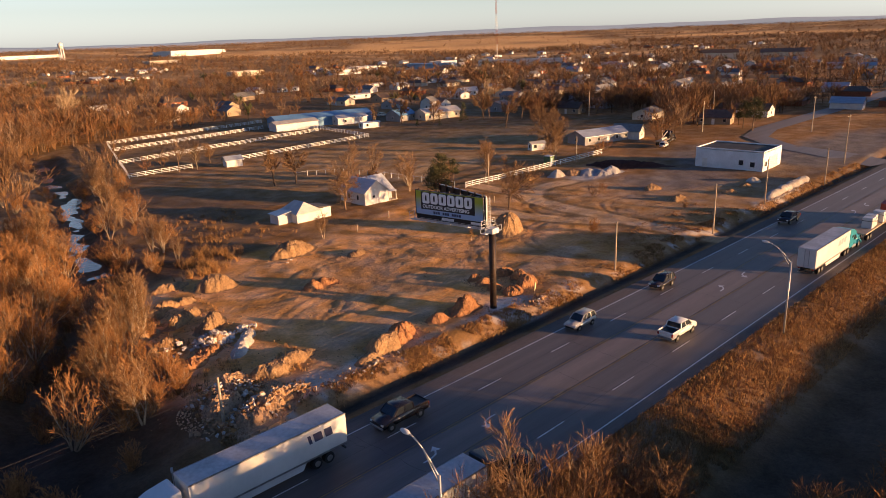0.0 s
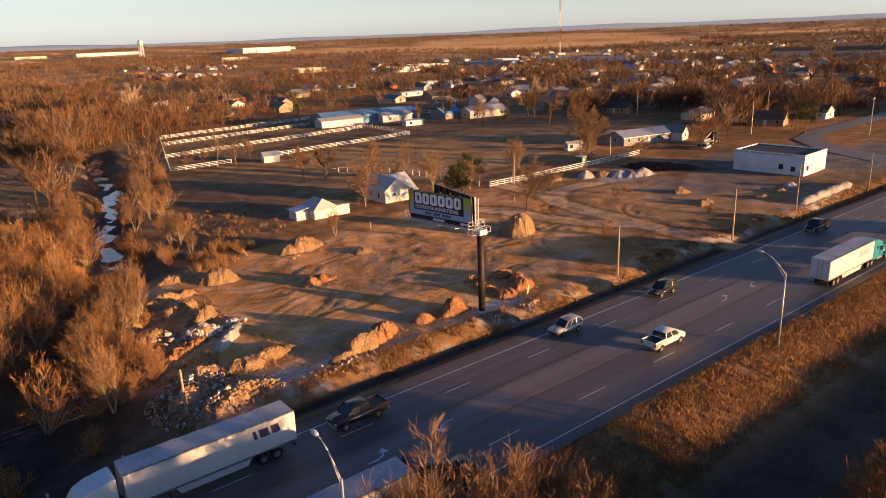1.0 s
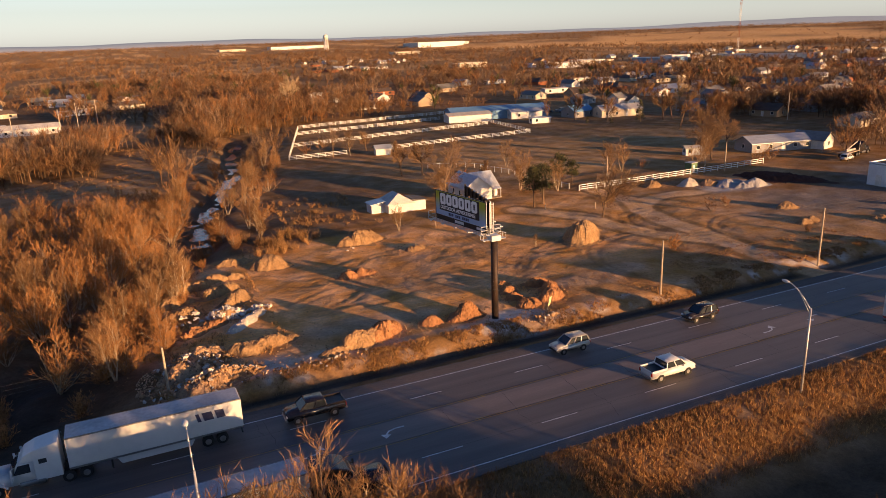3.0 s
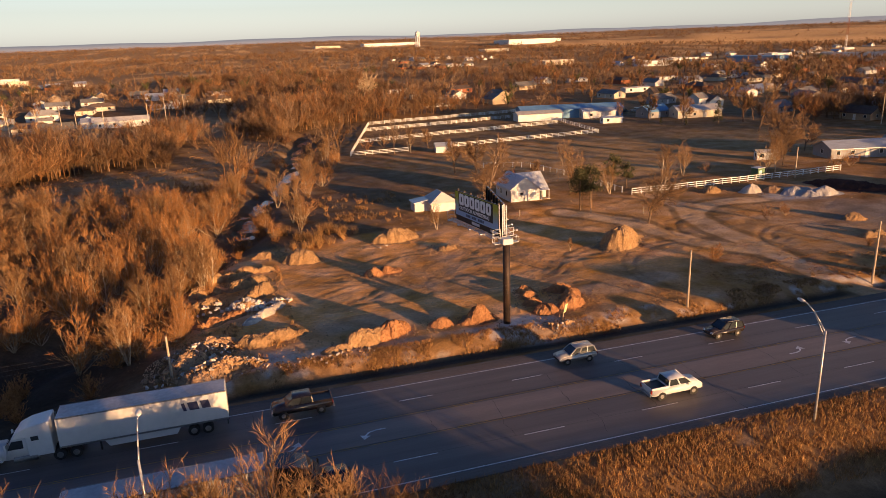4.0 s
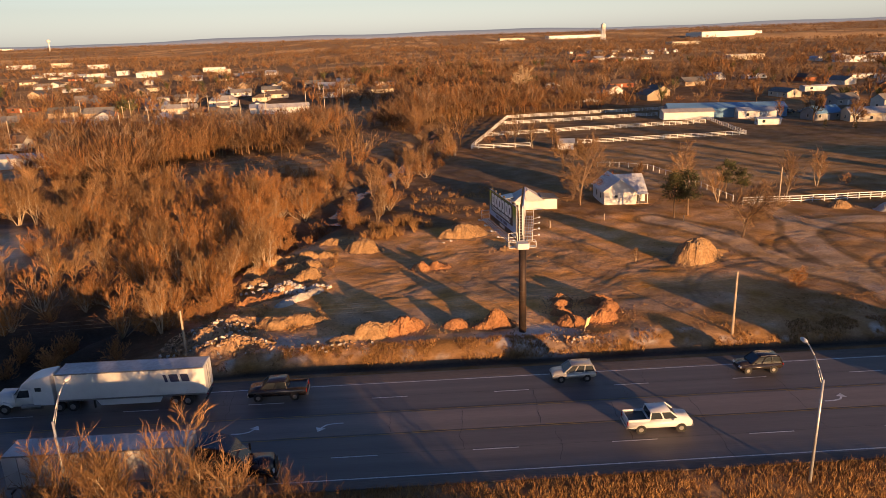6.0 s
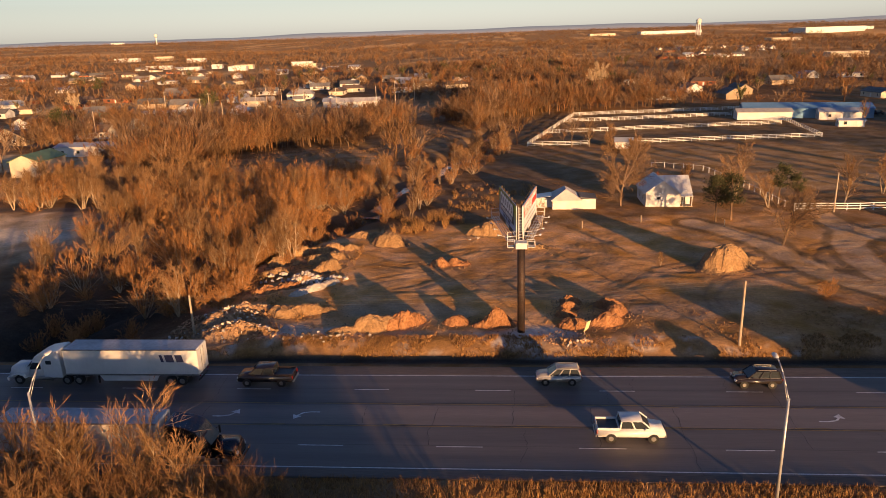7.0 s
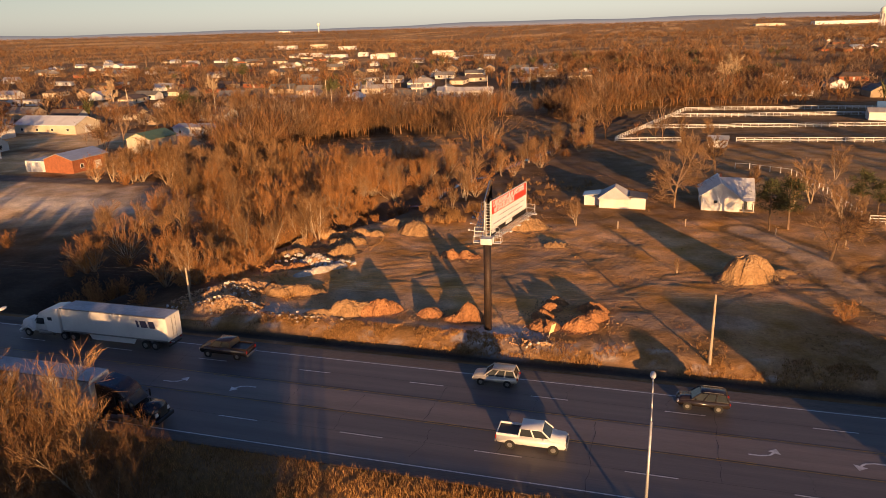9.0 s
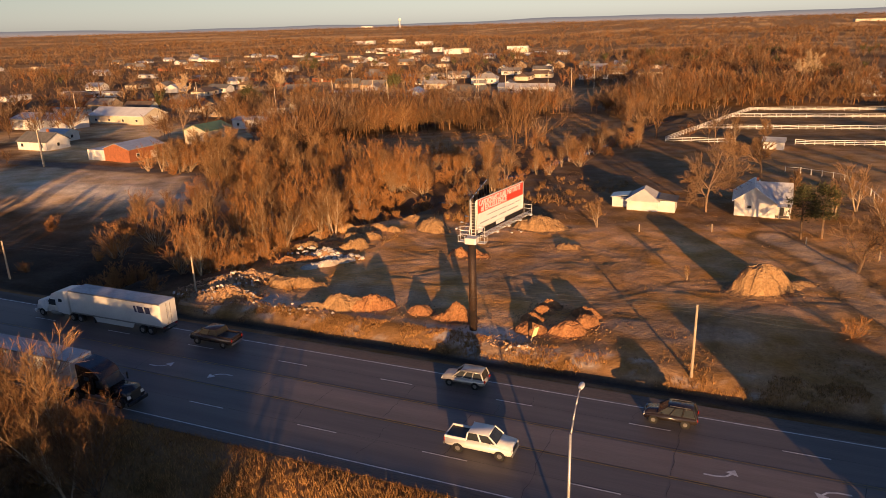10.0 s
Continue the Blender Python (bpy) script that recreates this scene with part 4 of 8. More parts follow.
# ---- far woods ----
def template(seed, twigs, width, spread=0.62, limbs=7, trunk=0.012):
    """A tree one metre high as loose thin triangles: a trunk, rising limbs and a rounded crown of fine twigs."""
    rs = np.random.RandomState(seed)
    tris, arms = [], []

    def sliver(root, tip, w):
        t = rs.uniform(0, 6.28)
        u = np.array((math.cos(t), math.sin(t), rs.uniform(-0.4, 0.4))) * w
        tris.append((root - u, root + u, tip))

    for an in (0.3, 1.9) if trunk else ():
        u = np.array((math.cos(an), math.sin(an), 0)) * trunk
        tris.append((-u, u, np.array((0.02, 0.02, 0.75))))
    for k in range(limbs):
        az, el, reach = 6.28 * (k + rs.uniform(-0.3, 0.3)) / limbs, radians(rs.uniform(22, 80)), rs.uniform(0.75, 1.0)
        root = np.array((0, 0, rs.uniform(0.12, 0.42)))
        tip = np.array((math.cos(az) * math.cos(el) * spread * 0.8, math.sin(az) * math.cos(el) * spread * 0.8, 0.32 + 0.66 * math.sin(el))) * (reach, reach, reach)
        arms.append((root, tip))
        sliver(root, tip, max(width, trunk * 0.5))
    for k in range(twigs):
        root, tip = arms[k % limbs]
        f = rs.uniform(0.25, 1.0)
        a = root + (tip - root) * f + rs.normal(0, 0.025, 3)
        d = (tip - root) / np.linalg.norm(tip - root) * 0.7 + rs.normal(0, 0.55, 3) + (0, 0, 0.4)
        sliver(a, a + d * rs.uniform(0.07, 0.18) * (1.15 - 0.4 * f), width)
    return np.array(tris)


CLEAR = [(-62, 186, 30, 15), (105, 90, 100, 45), (160, 160, 110, 48), (155, 245, 100, 60), (8, 172, 26, 34), (36, 224, 18, 44), (-55, 105, 46, 24), (-70, 150, 40, 22), (60, 150, 30, 38), (200, 75, 120, 38),
         (-15, 322, 66, 48), (-125, 195, 36, 22), (210, 250, 60, 30), (-110, 150, 30, 26), (330, 95, 120, 18), (-40, 300, 60, 14), (250, 330, 90, 22), (30, 290, 20, 18)]


def open_land(x, y):
    c = np.zeros(np.shape(x), bool)
    for cx, cy, rx, ry in CLEAR:
        c |= ((x - cx) / rx) ** 2 + ((y - cy) / ry) ** 2 < 1
    c &= ~((np.hypot(x, y) > 900) & (np.abs(wave_noise(x, y, 230, 44)) < 0.09))
    c |= far_field(x, y) > 0.4
    c |= (y < 58) & (y > -40)
    c |= creek_gap(x, y) < 4
    return c


def density(x, y):
    """Share of the land under trees."""
    town = ((x > 150) & (y > 90)) | ((x < -70) & (y > 120)) | ((y > 330) & (x < 0))
    d = np.where(town & (np.hypot(x, y) < 1000), 0.3, 0.9)
    d = np.where((x > -180) & (x < -50) & (y > 118) & (y < 232), 0.07, d)
    d = np.where((x > -150) & (x < 10) & (y >= 232) & (y < 350), 0.2, d)
    d = np.where((x > 60) & (x < 240) & (y > 285) & (y < 380), 0.55, d)
    d = np.where(town & (x < 0) & (np.hypot(x, y) < 1000), 0.2, d)
    gap = wave_noise(x, y, 55, 41) + 0.6 * wave_noise(x, y, 21, 42)
    d = d * np.where(gap < -0.42, 0.1, 1.0)
    return d


def scatter(name, label, n, near, far, kinds, tall, seed, material, thin=1.0):
    rs = np.random.RandomState(seed)
    out = []
    made = 0
    while made < n:
        an = rs.uniform(radians(-24), radians(118), 4 * n)
        r = np.sqrt(rs.uniform(near ** 2, far ** 2, 4 * n))
        x, y = 60 + r * np.sin(radians(62) - an), r * np.cos(radians(62) - an) - 10
        ok = (~open_land(x, y)) & (rs.uniform(0, 1, 4 * n) < density(x, y) * thin) & ~((x > -48) & (x < 42) & (y < 150))
        x, y = x[ok][:n - made], y[ok][:n - made]
        z = height(x, y) - 0.2
        k = tall * rs.uniform(0.5, 1.3, len(x)) * (1 + 0.32 * wave_noise(x, y, 65, 46))
        w = k * rs.uniform(0.95, 1.6, len(x))
        sp = rs.uniform(0, 6.28, len(x))
        which = rs.randint(0, len(kinds), len(x))
        for i, t in enumerate(kinds):
            s = which == i
            c, sn = np.cos(sp[s])[:, None, None], np.sin(sp[s])[:, None, None]
            X = (t[None, :, :, 0] * c - t[None, :, :, 1] * sn) * w[s][:, None, None] + x[s][:, None, None]
            Y = (t[None, :, :, 0] * sn + t[None, :, :, 1] * c) * w[s][:, None, None] + y[s][:, None, None]
            Z = t[None, :, :, 2] * k[s][:, None, None] + z[s][:, None, None]
            out.append(np.stack((X, Y, Z), -1).reshape(-1, 3, 3))
        made += len(x)
    return tagged(tri_soup(name, np.concatenate(out), material), label, "trees", kind="stuff")


SHADES = ((M_woods, 0.5, 0), (M_woods_grey, 0.3, 7), (M_woods_orange, 0.2, 13))
for shade, share, add in SHADES:
    far_share = {0: 0.5, 7: 0.42, 13: 0.08}[add]
    scatter("woods", "leafless brown winter woods beyond the creek", int(1750 * share), 120, 330, [template(s + add, 240, 0.0064, 0.55 + 0.06 * s, 8, 0.010) for s in (1, 2, 3, 4)], 10.0, 51 + add, shade)
    scatter("woods", "leafless brown winter trees among the houses", int(4700 * (0.5 * share + 0.5 * far_share)), 300, 750, [template(s + add, 74, 0.0155, 0.66, 6, 0.014) for s in (5, 6, 7)], 9.0, 52 + add, shade)
    scatter("woods", "distant brown winter woods", int(13000 * far_share), 700, 1900, [template(s + add, 20, 0.042, 0.8, 4, 0) for s in (8, 9, 10)], 9.0, 53 + add, shade)
scatter("woods", "far brown woods towards the horizon", 15000, 1700, 4400, [template(s, 8, 0.12, 1.2, 2, 0) for s in (11, 12)], 9.0, 54, M_woods)

scatter("evergreens", "dark evergreen trees scattered through the town", 150, 260, 800, [template(s, 150, 0.02, 0.45, 9) for s in (21, 22)], 8.5, 57, M_needle)

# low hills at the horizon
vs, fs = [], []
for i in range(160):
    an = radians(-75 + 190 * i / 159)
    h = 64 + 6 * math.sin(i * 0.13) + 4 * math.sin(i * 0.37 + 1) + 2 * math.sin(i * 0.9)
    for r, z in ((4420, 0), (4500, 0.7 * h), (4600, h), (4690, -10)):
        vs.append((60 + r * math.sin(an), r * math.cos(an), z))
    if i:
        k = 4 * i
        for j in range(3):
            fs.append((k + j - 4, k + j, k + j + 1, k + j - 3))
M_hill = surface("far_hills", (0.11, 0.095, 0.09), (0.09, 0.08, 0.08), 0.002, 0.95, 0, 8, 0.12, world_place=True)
# emission paints the pale haze over the hills; they give no light of their own
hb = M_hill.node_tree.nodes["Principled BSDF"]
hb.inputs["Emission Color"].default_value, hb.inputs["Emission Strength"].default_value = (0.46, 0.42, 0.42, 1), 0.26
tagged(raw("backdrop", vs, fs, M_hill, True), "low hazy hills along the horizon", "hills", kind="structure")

# ---- billboard ----
M_rim = surface("pale_steel", (0.62, 0.60, 0.56), (0.50, 0.48, 0.45), 0.8, 0.5, 0.0, 8, 0.12)
M_ad_black = surface("print_black", (0.018, 0.018, 0.022), (0.024, 0.024, 0.028), 0.6, 0.5, 0.0, 10, 0.08)
M_ad_white = surface("print_white", (0.70, 0.69, 0.68), (0.64, 0.63, 0.62), 0.5, 0.5, 0.0, 10, 0.04)
M_ad_red = surface("print_red", (0.58, 0.055, 0.035), (0.52, 0.05, 0.03), 0.5, 0.5, 0.0, 10, 0.05)
M_ad_letter = surface("print_bright_white", (0.88, 0.88, 0.87), (0.84, 0.84, 0.83), 0.5, 0.5, 0.0, 10, 0.03)
M_ad_navy = surface("print_navy", (0.03, 0.04, 0.09), (0.04, 0.05, 0.10), 0.5, 0.5)
M_ad_grey = surface("print_grey", (0.35, 0.36, 0.38), (0.30, 0.31, 0.33), 0.5, 0.5)


def blend_print(name, low, high):
    """A printed sheet that shades from one colour at its foot to another above."""
    m = bpy.data.materials.new(name)
    m.use_nodes = True
    nt = m.node_tree
    co = nt.nodes.new("ShaderNodeTexCoord")
    sep = nt.nodes.new("ShaderNodeSeparateXYZ")
    rr = nt.nodes.new("ShaderNodeMapRange")
    rr.inputs["From Min"].default_value, rr.inputs["From Max"].default_value = 0.7, 2.5
    mix = nt.nodes.new("ShaderNodeMix")
    mix.data_type = "RGBA"
    mix.inputs["A"].default_value, mix.inputs["B"].default_value = (*low, 1), (*high, 1)
    nt.links.new(co.outputs["Object"], sep.inputs[0])
    nt.links.new(sep.outputs["Z"], rr.inputs["Value"])
    nt.links.new(rr.outputs[0], mix.inputs["Factor"])
    nt.links.new(mix.outputs["Result"], nt.nodes["Principled BSDF"].inputs["Base Color"])
    nt.nodes["Principled BSDF"].inputs["Roughness"].default_value = 0.5
    return m


M_ad_blend = blend_print("print_blue_to_yellow", (0.30, 0.42, 0.62), (0.42, 0.44, 0.035))
FACE_L, FACE_H = 11.0, 3.35


def lettering(text, size, x, z, parent, material, name="lettering", stretch=1.0, thick=0.02):
    """Words of the built-in font as a mesh that stands in the x-z plane and faces -y; x, z is its left foot."""
    cu = bpy.data.curves.new(name, "FONT")
    cu.body, cu.size, cu.extrude, cu.offset = text, size, thick / 2, 0.018 * size
    tmp = bpy.data.objects.new(name, cu)
    scene.collection.objects.link(tmp)
    bpy.context.view_layer.update()
    me = bpy.data.meshes.new_from_object(tmp.evaluated_get(bpy.context.evaluated_depsgraph_get()))
    bpy.data.objects.remove(tmp)
    me.transform(pose(x, -0.055, z, 90, 0, 0) @ Matrix.Diagonal((stretch, 1, 1, 1)))
    me.materials.clear()
    me.materials.append(material)
    ob = new(name, me)
    ob.parent = parent
    return ob


def plate(name, x0, x1, z0, z1, y, parent, material, label="", thick=0.02):
    bm = new_bm()
    box(bm, (x0 + x1) / 2, y, (z0 + z1) / 2, x1 - x0, thick, z1 - z0)
    return part(name, bm, material, parent, label)


def board(parent, near_end, far_end, faces_west):
    """One face of the sign with its frame, catwalk and rear ribs; local x runs along the face, the face looks along -y."""
    a, b = Vector((*near_end, 0)), Vector((*far_end, 0))
    start, end = (b, a) if faces_west else (a, b)
    yaw = math.degrees(math.atan2(end.y - start.y, end.x - start.x))
    face = new("sign_face")
    face.parent = parent
    face.matrix_basis = pose(start.x, start.y, 12.05, 0, 0, yaw)
    L = (b - a).length
    plate("panel", 0, L, 0, FACE_H, 0.06, face, M_ad_white, "", 0.10)
    bm = new_bm()
    for z in (0.03, FACE_H - 0.03):
        box(bm, L / 2, -0.01, z, L, 0.06, 0.09)
    for x in (0.03, L - 0.03):
        box(bm, x, -0.01, FACE_H / 2, 0.09, 0.06, FACE_H)
    part("rim", bm, M_black if faces_west else M_rim, face)
    bm = new_bm()
    for k in range(7):
        x = 0.4 + (L - 0.8) * k / 6
        box(bm, x, 0.24, FACE_H / 2 - 0.2, 0.14, 0.22, FACE_H + 0.75)
    part("rear_rib", bm, M_rust, face, "dark upright steel ribs behind the panel")
    plate("backing", 0.05, L - 0.05, 0.05, FACE_H - 0.05, 0.13, face, M_black, "dark steel back of the panel", 0.05)
    plate("apron", 0.1, L - 0.1, -0.62, -0.04, 0.05, face, M_black, "black board under the panel")
    bm = new_bm()
    for k in range(9):
        box(bm, 0.1 + (L - 0.2) * k / 8, -0.55, -0.62, 0.08, 1.1, 0.08)
    for y in (-0.2, -0.5, -0.8, -1.05):
        box(bm, L / 2, y, -0.58, L + 0.6, 0.09, 0.05)
    part("catwalk", bm, M_rim, face, "steel grating walkway")
    for x in (-0.3, L + 0.3):
        bm = new_bm()
        for y in (-1.05, 0.0):
            rod(bm, (x, y, -0.6), (x, y, 0.45), 0.035, n=6)
        for z in (-0.05, 0.45):
            rod(bm, (x, -1.05, z), (x, 0.0, z), 0.03, n=6)
        part("end_rail", bm, M_rim, face)
    rod(bm := new_bm(), (-0.3, -1.05, -0.15), (L + 0.3, -1.05, -0.15), 0.02, n=6)
    part("guard_cable", bm, M_rim, face)
    for k in range(4):
        bm = new_bm()
        x = L * (k + 0.5) / 4
        rod(bm, (x, -1.05, -0.5), (x, -1.75, -0.35), 0.03, n=6)
        box(bm, x, -1.8, -0.32, 0.34, 0.2, 0.14)
        part("flood_lamp", bm, M_rim, face)
    return face, L


sign = thing("billboard", "two-sided advertising billboard on one tall dark steel column", "billboard", pose(64.7, 58.7, ground_z(64.7, 58.7)))
BZ = ground_z(64.7, 58.7)
bm = new_bm()
rod(bm, (0, 0, -0.5), (0, 0, 11.0 - BZ), 0.44, 0.44, 20)
part("column", bm, M_rust, sign, "black rust-streaked steel column", True)
bm = new_bm()
box(bm, 0, 0, 11.15 - BZ, 1.3, 1.3, 0.7, 0, 0.05)
part("collar", bm, M_white, sign, "white steel head of the column")
bm = new_bm()
box(bm, 0.0, 5.6, 11.2 - BZ, 0.55, 10.6, 0.5)
for k in range(5):
    box(bm, 0.0, 1.2 + 2.4 * k, 11.35 - BZ, 1.2 + 0.55 * k, 0.2, 0.3)
part("torsion_beam", bm, M_black, sign)
# ladder at the open end of the V
bm = new_bm()
for x in (-0.25, 0.25):
    rod(bm, (x, 0.55, 10.9 - BZ), (x, 0.55, 15.4 - BZ), 0.05, n=6)
for k in range(13):
    rod(bm, (-0.25, 0.55, 11.2 - BZ + 0.33 * k), (0.25, 0.55, 11.2 - BZ + 0.33 * k), 0.03, n=6)
part("ladder", bm, M_rim, sign)
for sx in (-1, 1):
    bm = new_bm()
    for x, y in ((0.75, -0.2), (1.55, -0.2), (0.75, 0.6), (1.55, 0.6)):
        rod(bm, (sx * x, y, 10.9 - BZ), (sx * x, y, 11.6 - BZ), 0.026, n=6)
    for z in (10.92, 11.58):
        for y in (-0.2, 0.6):
            rod(bm, (sx * 0.75, y, z - BZ), (sx * 1.55, y, z - BZ), 0.024, n=6)
        rod(bm, (sx * 1.55, -0.2, z - BZ), (sx * 1.55, 0.6, z - BZ), 0.024, n=6)
    box(bm, sx * 1.15, 0.2, 10.9 - BZ, 0.8, 0.8, 0.05)
    part("landing", bm, M_rim, sign, "small railed steel landing")
base = Vector((64.7, 58.7))
west, L = board(sign, (64.15 - base.x, 59.6 - base.y), (62.35 - base.x, 70.5 - base.y), True)
west.location.z = 12.05 - BZ
plate("print_field", 0.1, L - 0.1, 0.1, FACE_H - 0.1, -0.012, west, M_ad_blend, "sheet shading from pale blue up to yellow-green", 0.02)
plate("print_box", 0.95, L - 1.35, 0.78, FACE_H - 0.18, -0.03, west, M_ad_black, "", 0.02)
gx0, gw = 1.2, 1.2
for k in range(6):
    x0 = gx0 + k * (gw + 0.18)
    z0, z1, cut = 1.6, 3.08, 0.16 + 0.06 * (k % 2)
    bm = new_bm()
    prism(bm, [(x0 + cut, z0), (x0 + gw - cut, z0), (x0 + gw, z0 + cut), (x0 + gw, z1 - cut), (x0 + gw - cut, z1), (x0 + cut, z1), (x0, z1 - cut), (x0, z0 + cut)], -0.06, -0.04, "y")
    part("print_letter_bar", bm, M_ad_letter, west)
    plate("print_letter_core", x0 + 0.47, x0 + gw - 0.47, 1.98, 2.70, -0.064, west, M_ad_black, "", 0.01)
lettering("OUTDOOR ADVERTISING", 0.66, 1.2, 0.98, west, M_ad_letter, stretch=1.0)
for k in range(12):
    if k not in (3, 7):
        plate("print_bar", 3.0 + 0.38 * k, 3.28 + 0.38 * k, 0.28, 0.62, -0.03, west, M_ad_navy)
plate("name_plate", 4.3, 6.3, -0.45, -0.1, 0.03, west, M_ad_white)
plate("print_bar", 9.0, 10.7, -0.42, -0.1, 0.03, west, M_ad_white)
east, L = board(sign, (64.95 - base.x, 59.8 - base.y), (67.0 - base.x, 70.6 - base.y), False)
east.location.z = 12.05 - BZ
plate("print_field", 0.1, L - 0.1, 1.75, FACE_H - 0.06, -0.012, east, M_ad_red, "red upper half of the advertisement", 0.02)
lettering("CARDIOVASCULAR INSTITUTE", 0.86, 0.3, 2.58, east, M_ad_white, stretch=0.83)
lettering("of EXCELLENCE", 0.92, 0.7, 1.9, east, M_ad_white, stretch=0.95)
for x0, x1, z0, z1 in ((2.2, 6.6, 1.16, 1.26), (7.0, 8.6, 1.1, 1.22), (8.9, 10.2, 1.16, 1.26), (0.5, 2.6, 0.5, 0.66), (2.9, 4.4, 0.5, 0.66), (4.9, 6.6, 0.5, 0.66), (6.9, 9.6, 0.5, 0.66)):
    plate("print_bar", x0, x1, z0, z1, -0.03, east, M_ad_grey)
plate("name_plate", 4.3, 6.3, -0.45, 0.1, 0.02, east, M_ad_white)
plate("name_plate", 0.1, 1.2, -0.45, 0.1, 0.02, east, M_ad_white)

# ---- heaps of earth ----
M_mulch = surface("mulch", (0.10, 0.042, 0.028), (0.065, 0.03, 0.022), 0.6, 0.95, 0.1, 8, 0.3, spec=0.1)
CLODS = {m: [] for m in (M_mulch, M_dirt, M_dirt_red, M_rubble, M_concrete, M_gravel, M_white_rubble)}


def heap(name, label, x, y, lobes, turn=0, seed=1, material=None, rough=1.0, step=0.2):
    """A pile of loose earth as a fine net; lobes: middle, half-lengths, height, and how flat the top is."""
    mat = material or M_dirt
    bx = max(abs(l[0]) + l[2] for l in lobes) * 1.5
    by = max(abs(l[1]) + l[3] for l in lobes) * 1.5
    gx_, gy_ = np.arange(-bx, bx + step, step), np.arange(-by, by + step, step)
    U, V = np.meshgrid(gx_, gy_)
    sx, sy = U + 17.0 * seed, V - 9.0 * seed
    zz = np.full(U.shape, -0.4)
    for lx, ly, rx, ry, h, flat in lobes:
        du, dv = (U - lx) / rx, (V - ly) / ry
        an = np.arctan2(dv, du)
        wob = 1 + 0.15 * wave_noise(np.cos(an) * 2 + seed, np.sin(an) * 2 + lx, 1.0, seed + 5) + 0.06 * wave_noise(sx, sy, 0.7, seed + 6)
        f = np.hypot(du, dv) / wob
        cone = np.clip(1 - f, -0.3, 1)
        plateau = np.tanh(cone * (1 + 1.6 * flat) * 1.25) / math.tanh((1 + 1.6 * flat) * 1.25)
        dome = (0.5 - 0.42 * flat) * cone + (0.5 + 0.42 * flat) * plateau
        # runnels down the sides
        side = np.clip(4 * f * (1 - f), 0, 1)
        runnel = np.abs(wave_noise(np.cos(an) * 9 + seed, np.sin(an) * 9 + lx, 1.0, seed + 7))
        top = h * (0.94 * dome - rough * 0.08 * side * (1 - runnel) ** 2 + rough * side ** 0.5 * (0.10 * wave_noise(sx, sy, 1.3, seed + 1) + 0.08 * wave_noise(sx, sy, 0.6, seed + 2)))
        skirt = 0.20 * h * np.clip(1.5 - f, 0, 1) ** 1.4 * (1 + 0.3 * wave_noise(sx, sy, 0.9, seed + 8)) - 0.05
        zz = np.maximum(zz, np.where(f < 1.25, np.maximum(top, skirt), np.where(f < 1.5, skirt, -0.4)))
    zz = zz + rough * np.clip(zz, 0, 0.6) * (0.14 * wave_noise(sx, sy, 0.42, seed + 3) + 0.09 * wave_noise(sx, sy, 0.24, seed + 4))
    ids = -np.ones(U.shape, int)
    quad = np.maximum.reduce((zz[:-1, :-1], zz[1:, :-1], zz[:-1, 1:], zz[1:, 1:])) > -0.25
    vs, fs = [], []

    def vid(i, j):
        if ids[i, j] < 0:
            ids[i, j] = len(vs)
            vs.append((float(U[i, j]), float(V[i, j]), float(max(zz[i, j], -0.35))))
        return int(ids[i, j])

    for i, j in zip(*np.nonzero(quad)):
        fs.append((vid(i, j), vid(i, j + 1), vid(i + 1, j + 1), vid(i + 1, j)))
    ob = raw(name, vs, fs, mat, False)
    rs_ = np.random.RandomState(seed)
    ii, jj = np.nonzero(zz > 0.12)
    pick = rs_.randint(0, len(ii), int(min(420, 0.16 * len(ii) * min(rough, 1.6))))
    ca, sa = math.cos(radians(turn)), math.sin(radians(turn))
    foot = ground_z(x, y) - 0.06
    for i, j in zip(ii[pick], jj[pick]):
        CLODS[mat].append((x + U[i, j] * ca - V[i, j] * sa, y + U[i, j] * sa + V[i, j] * ca, foot + zz[i, j], rs_.uniform(0.05, 0.13) * (1 + 0.35 * rough)))
    ob.matrix_basis = pose(x, y, ground_z(x, y) - 0.06, 0, 0, turn)
    return tagged(ob, label, "earth pile", "earth piles")


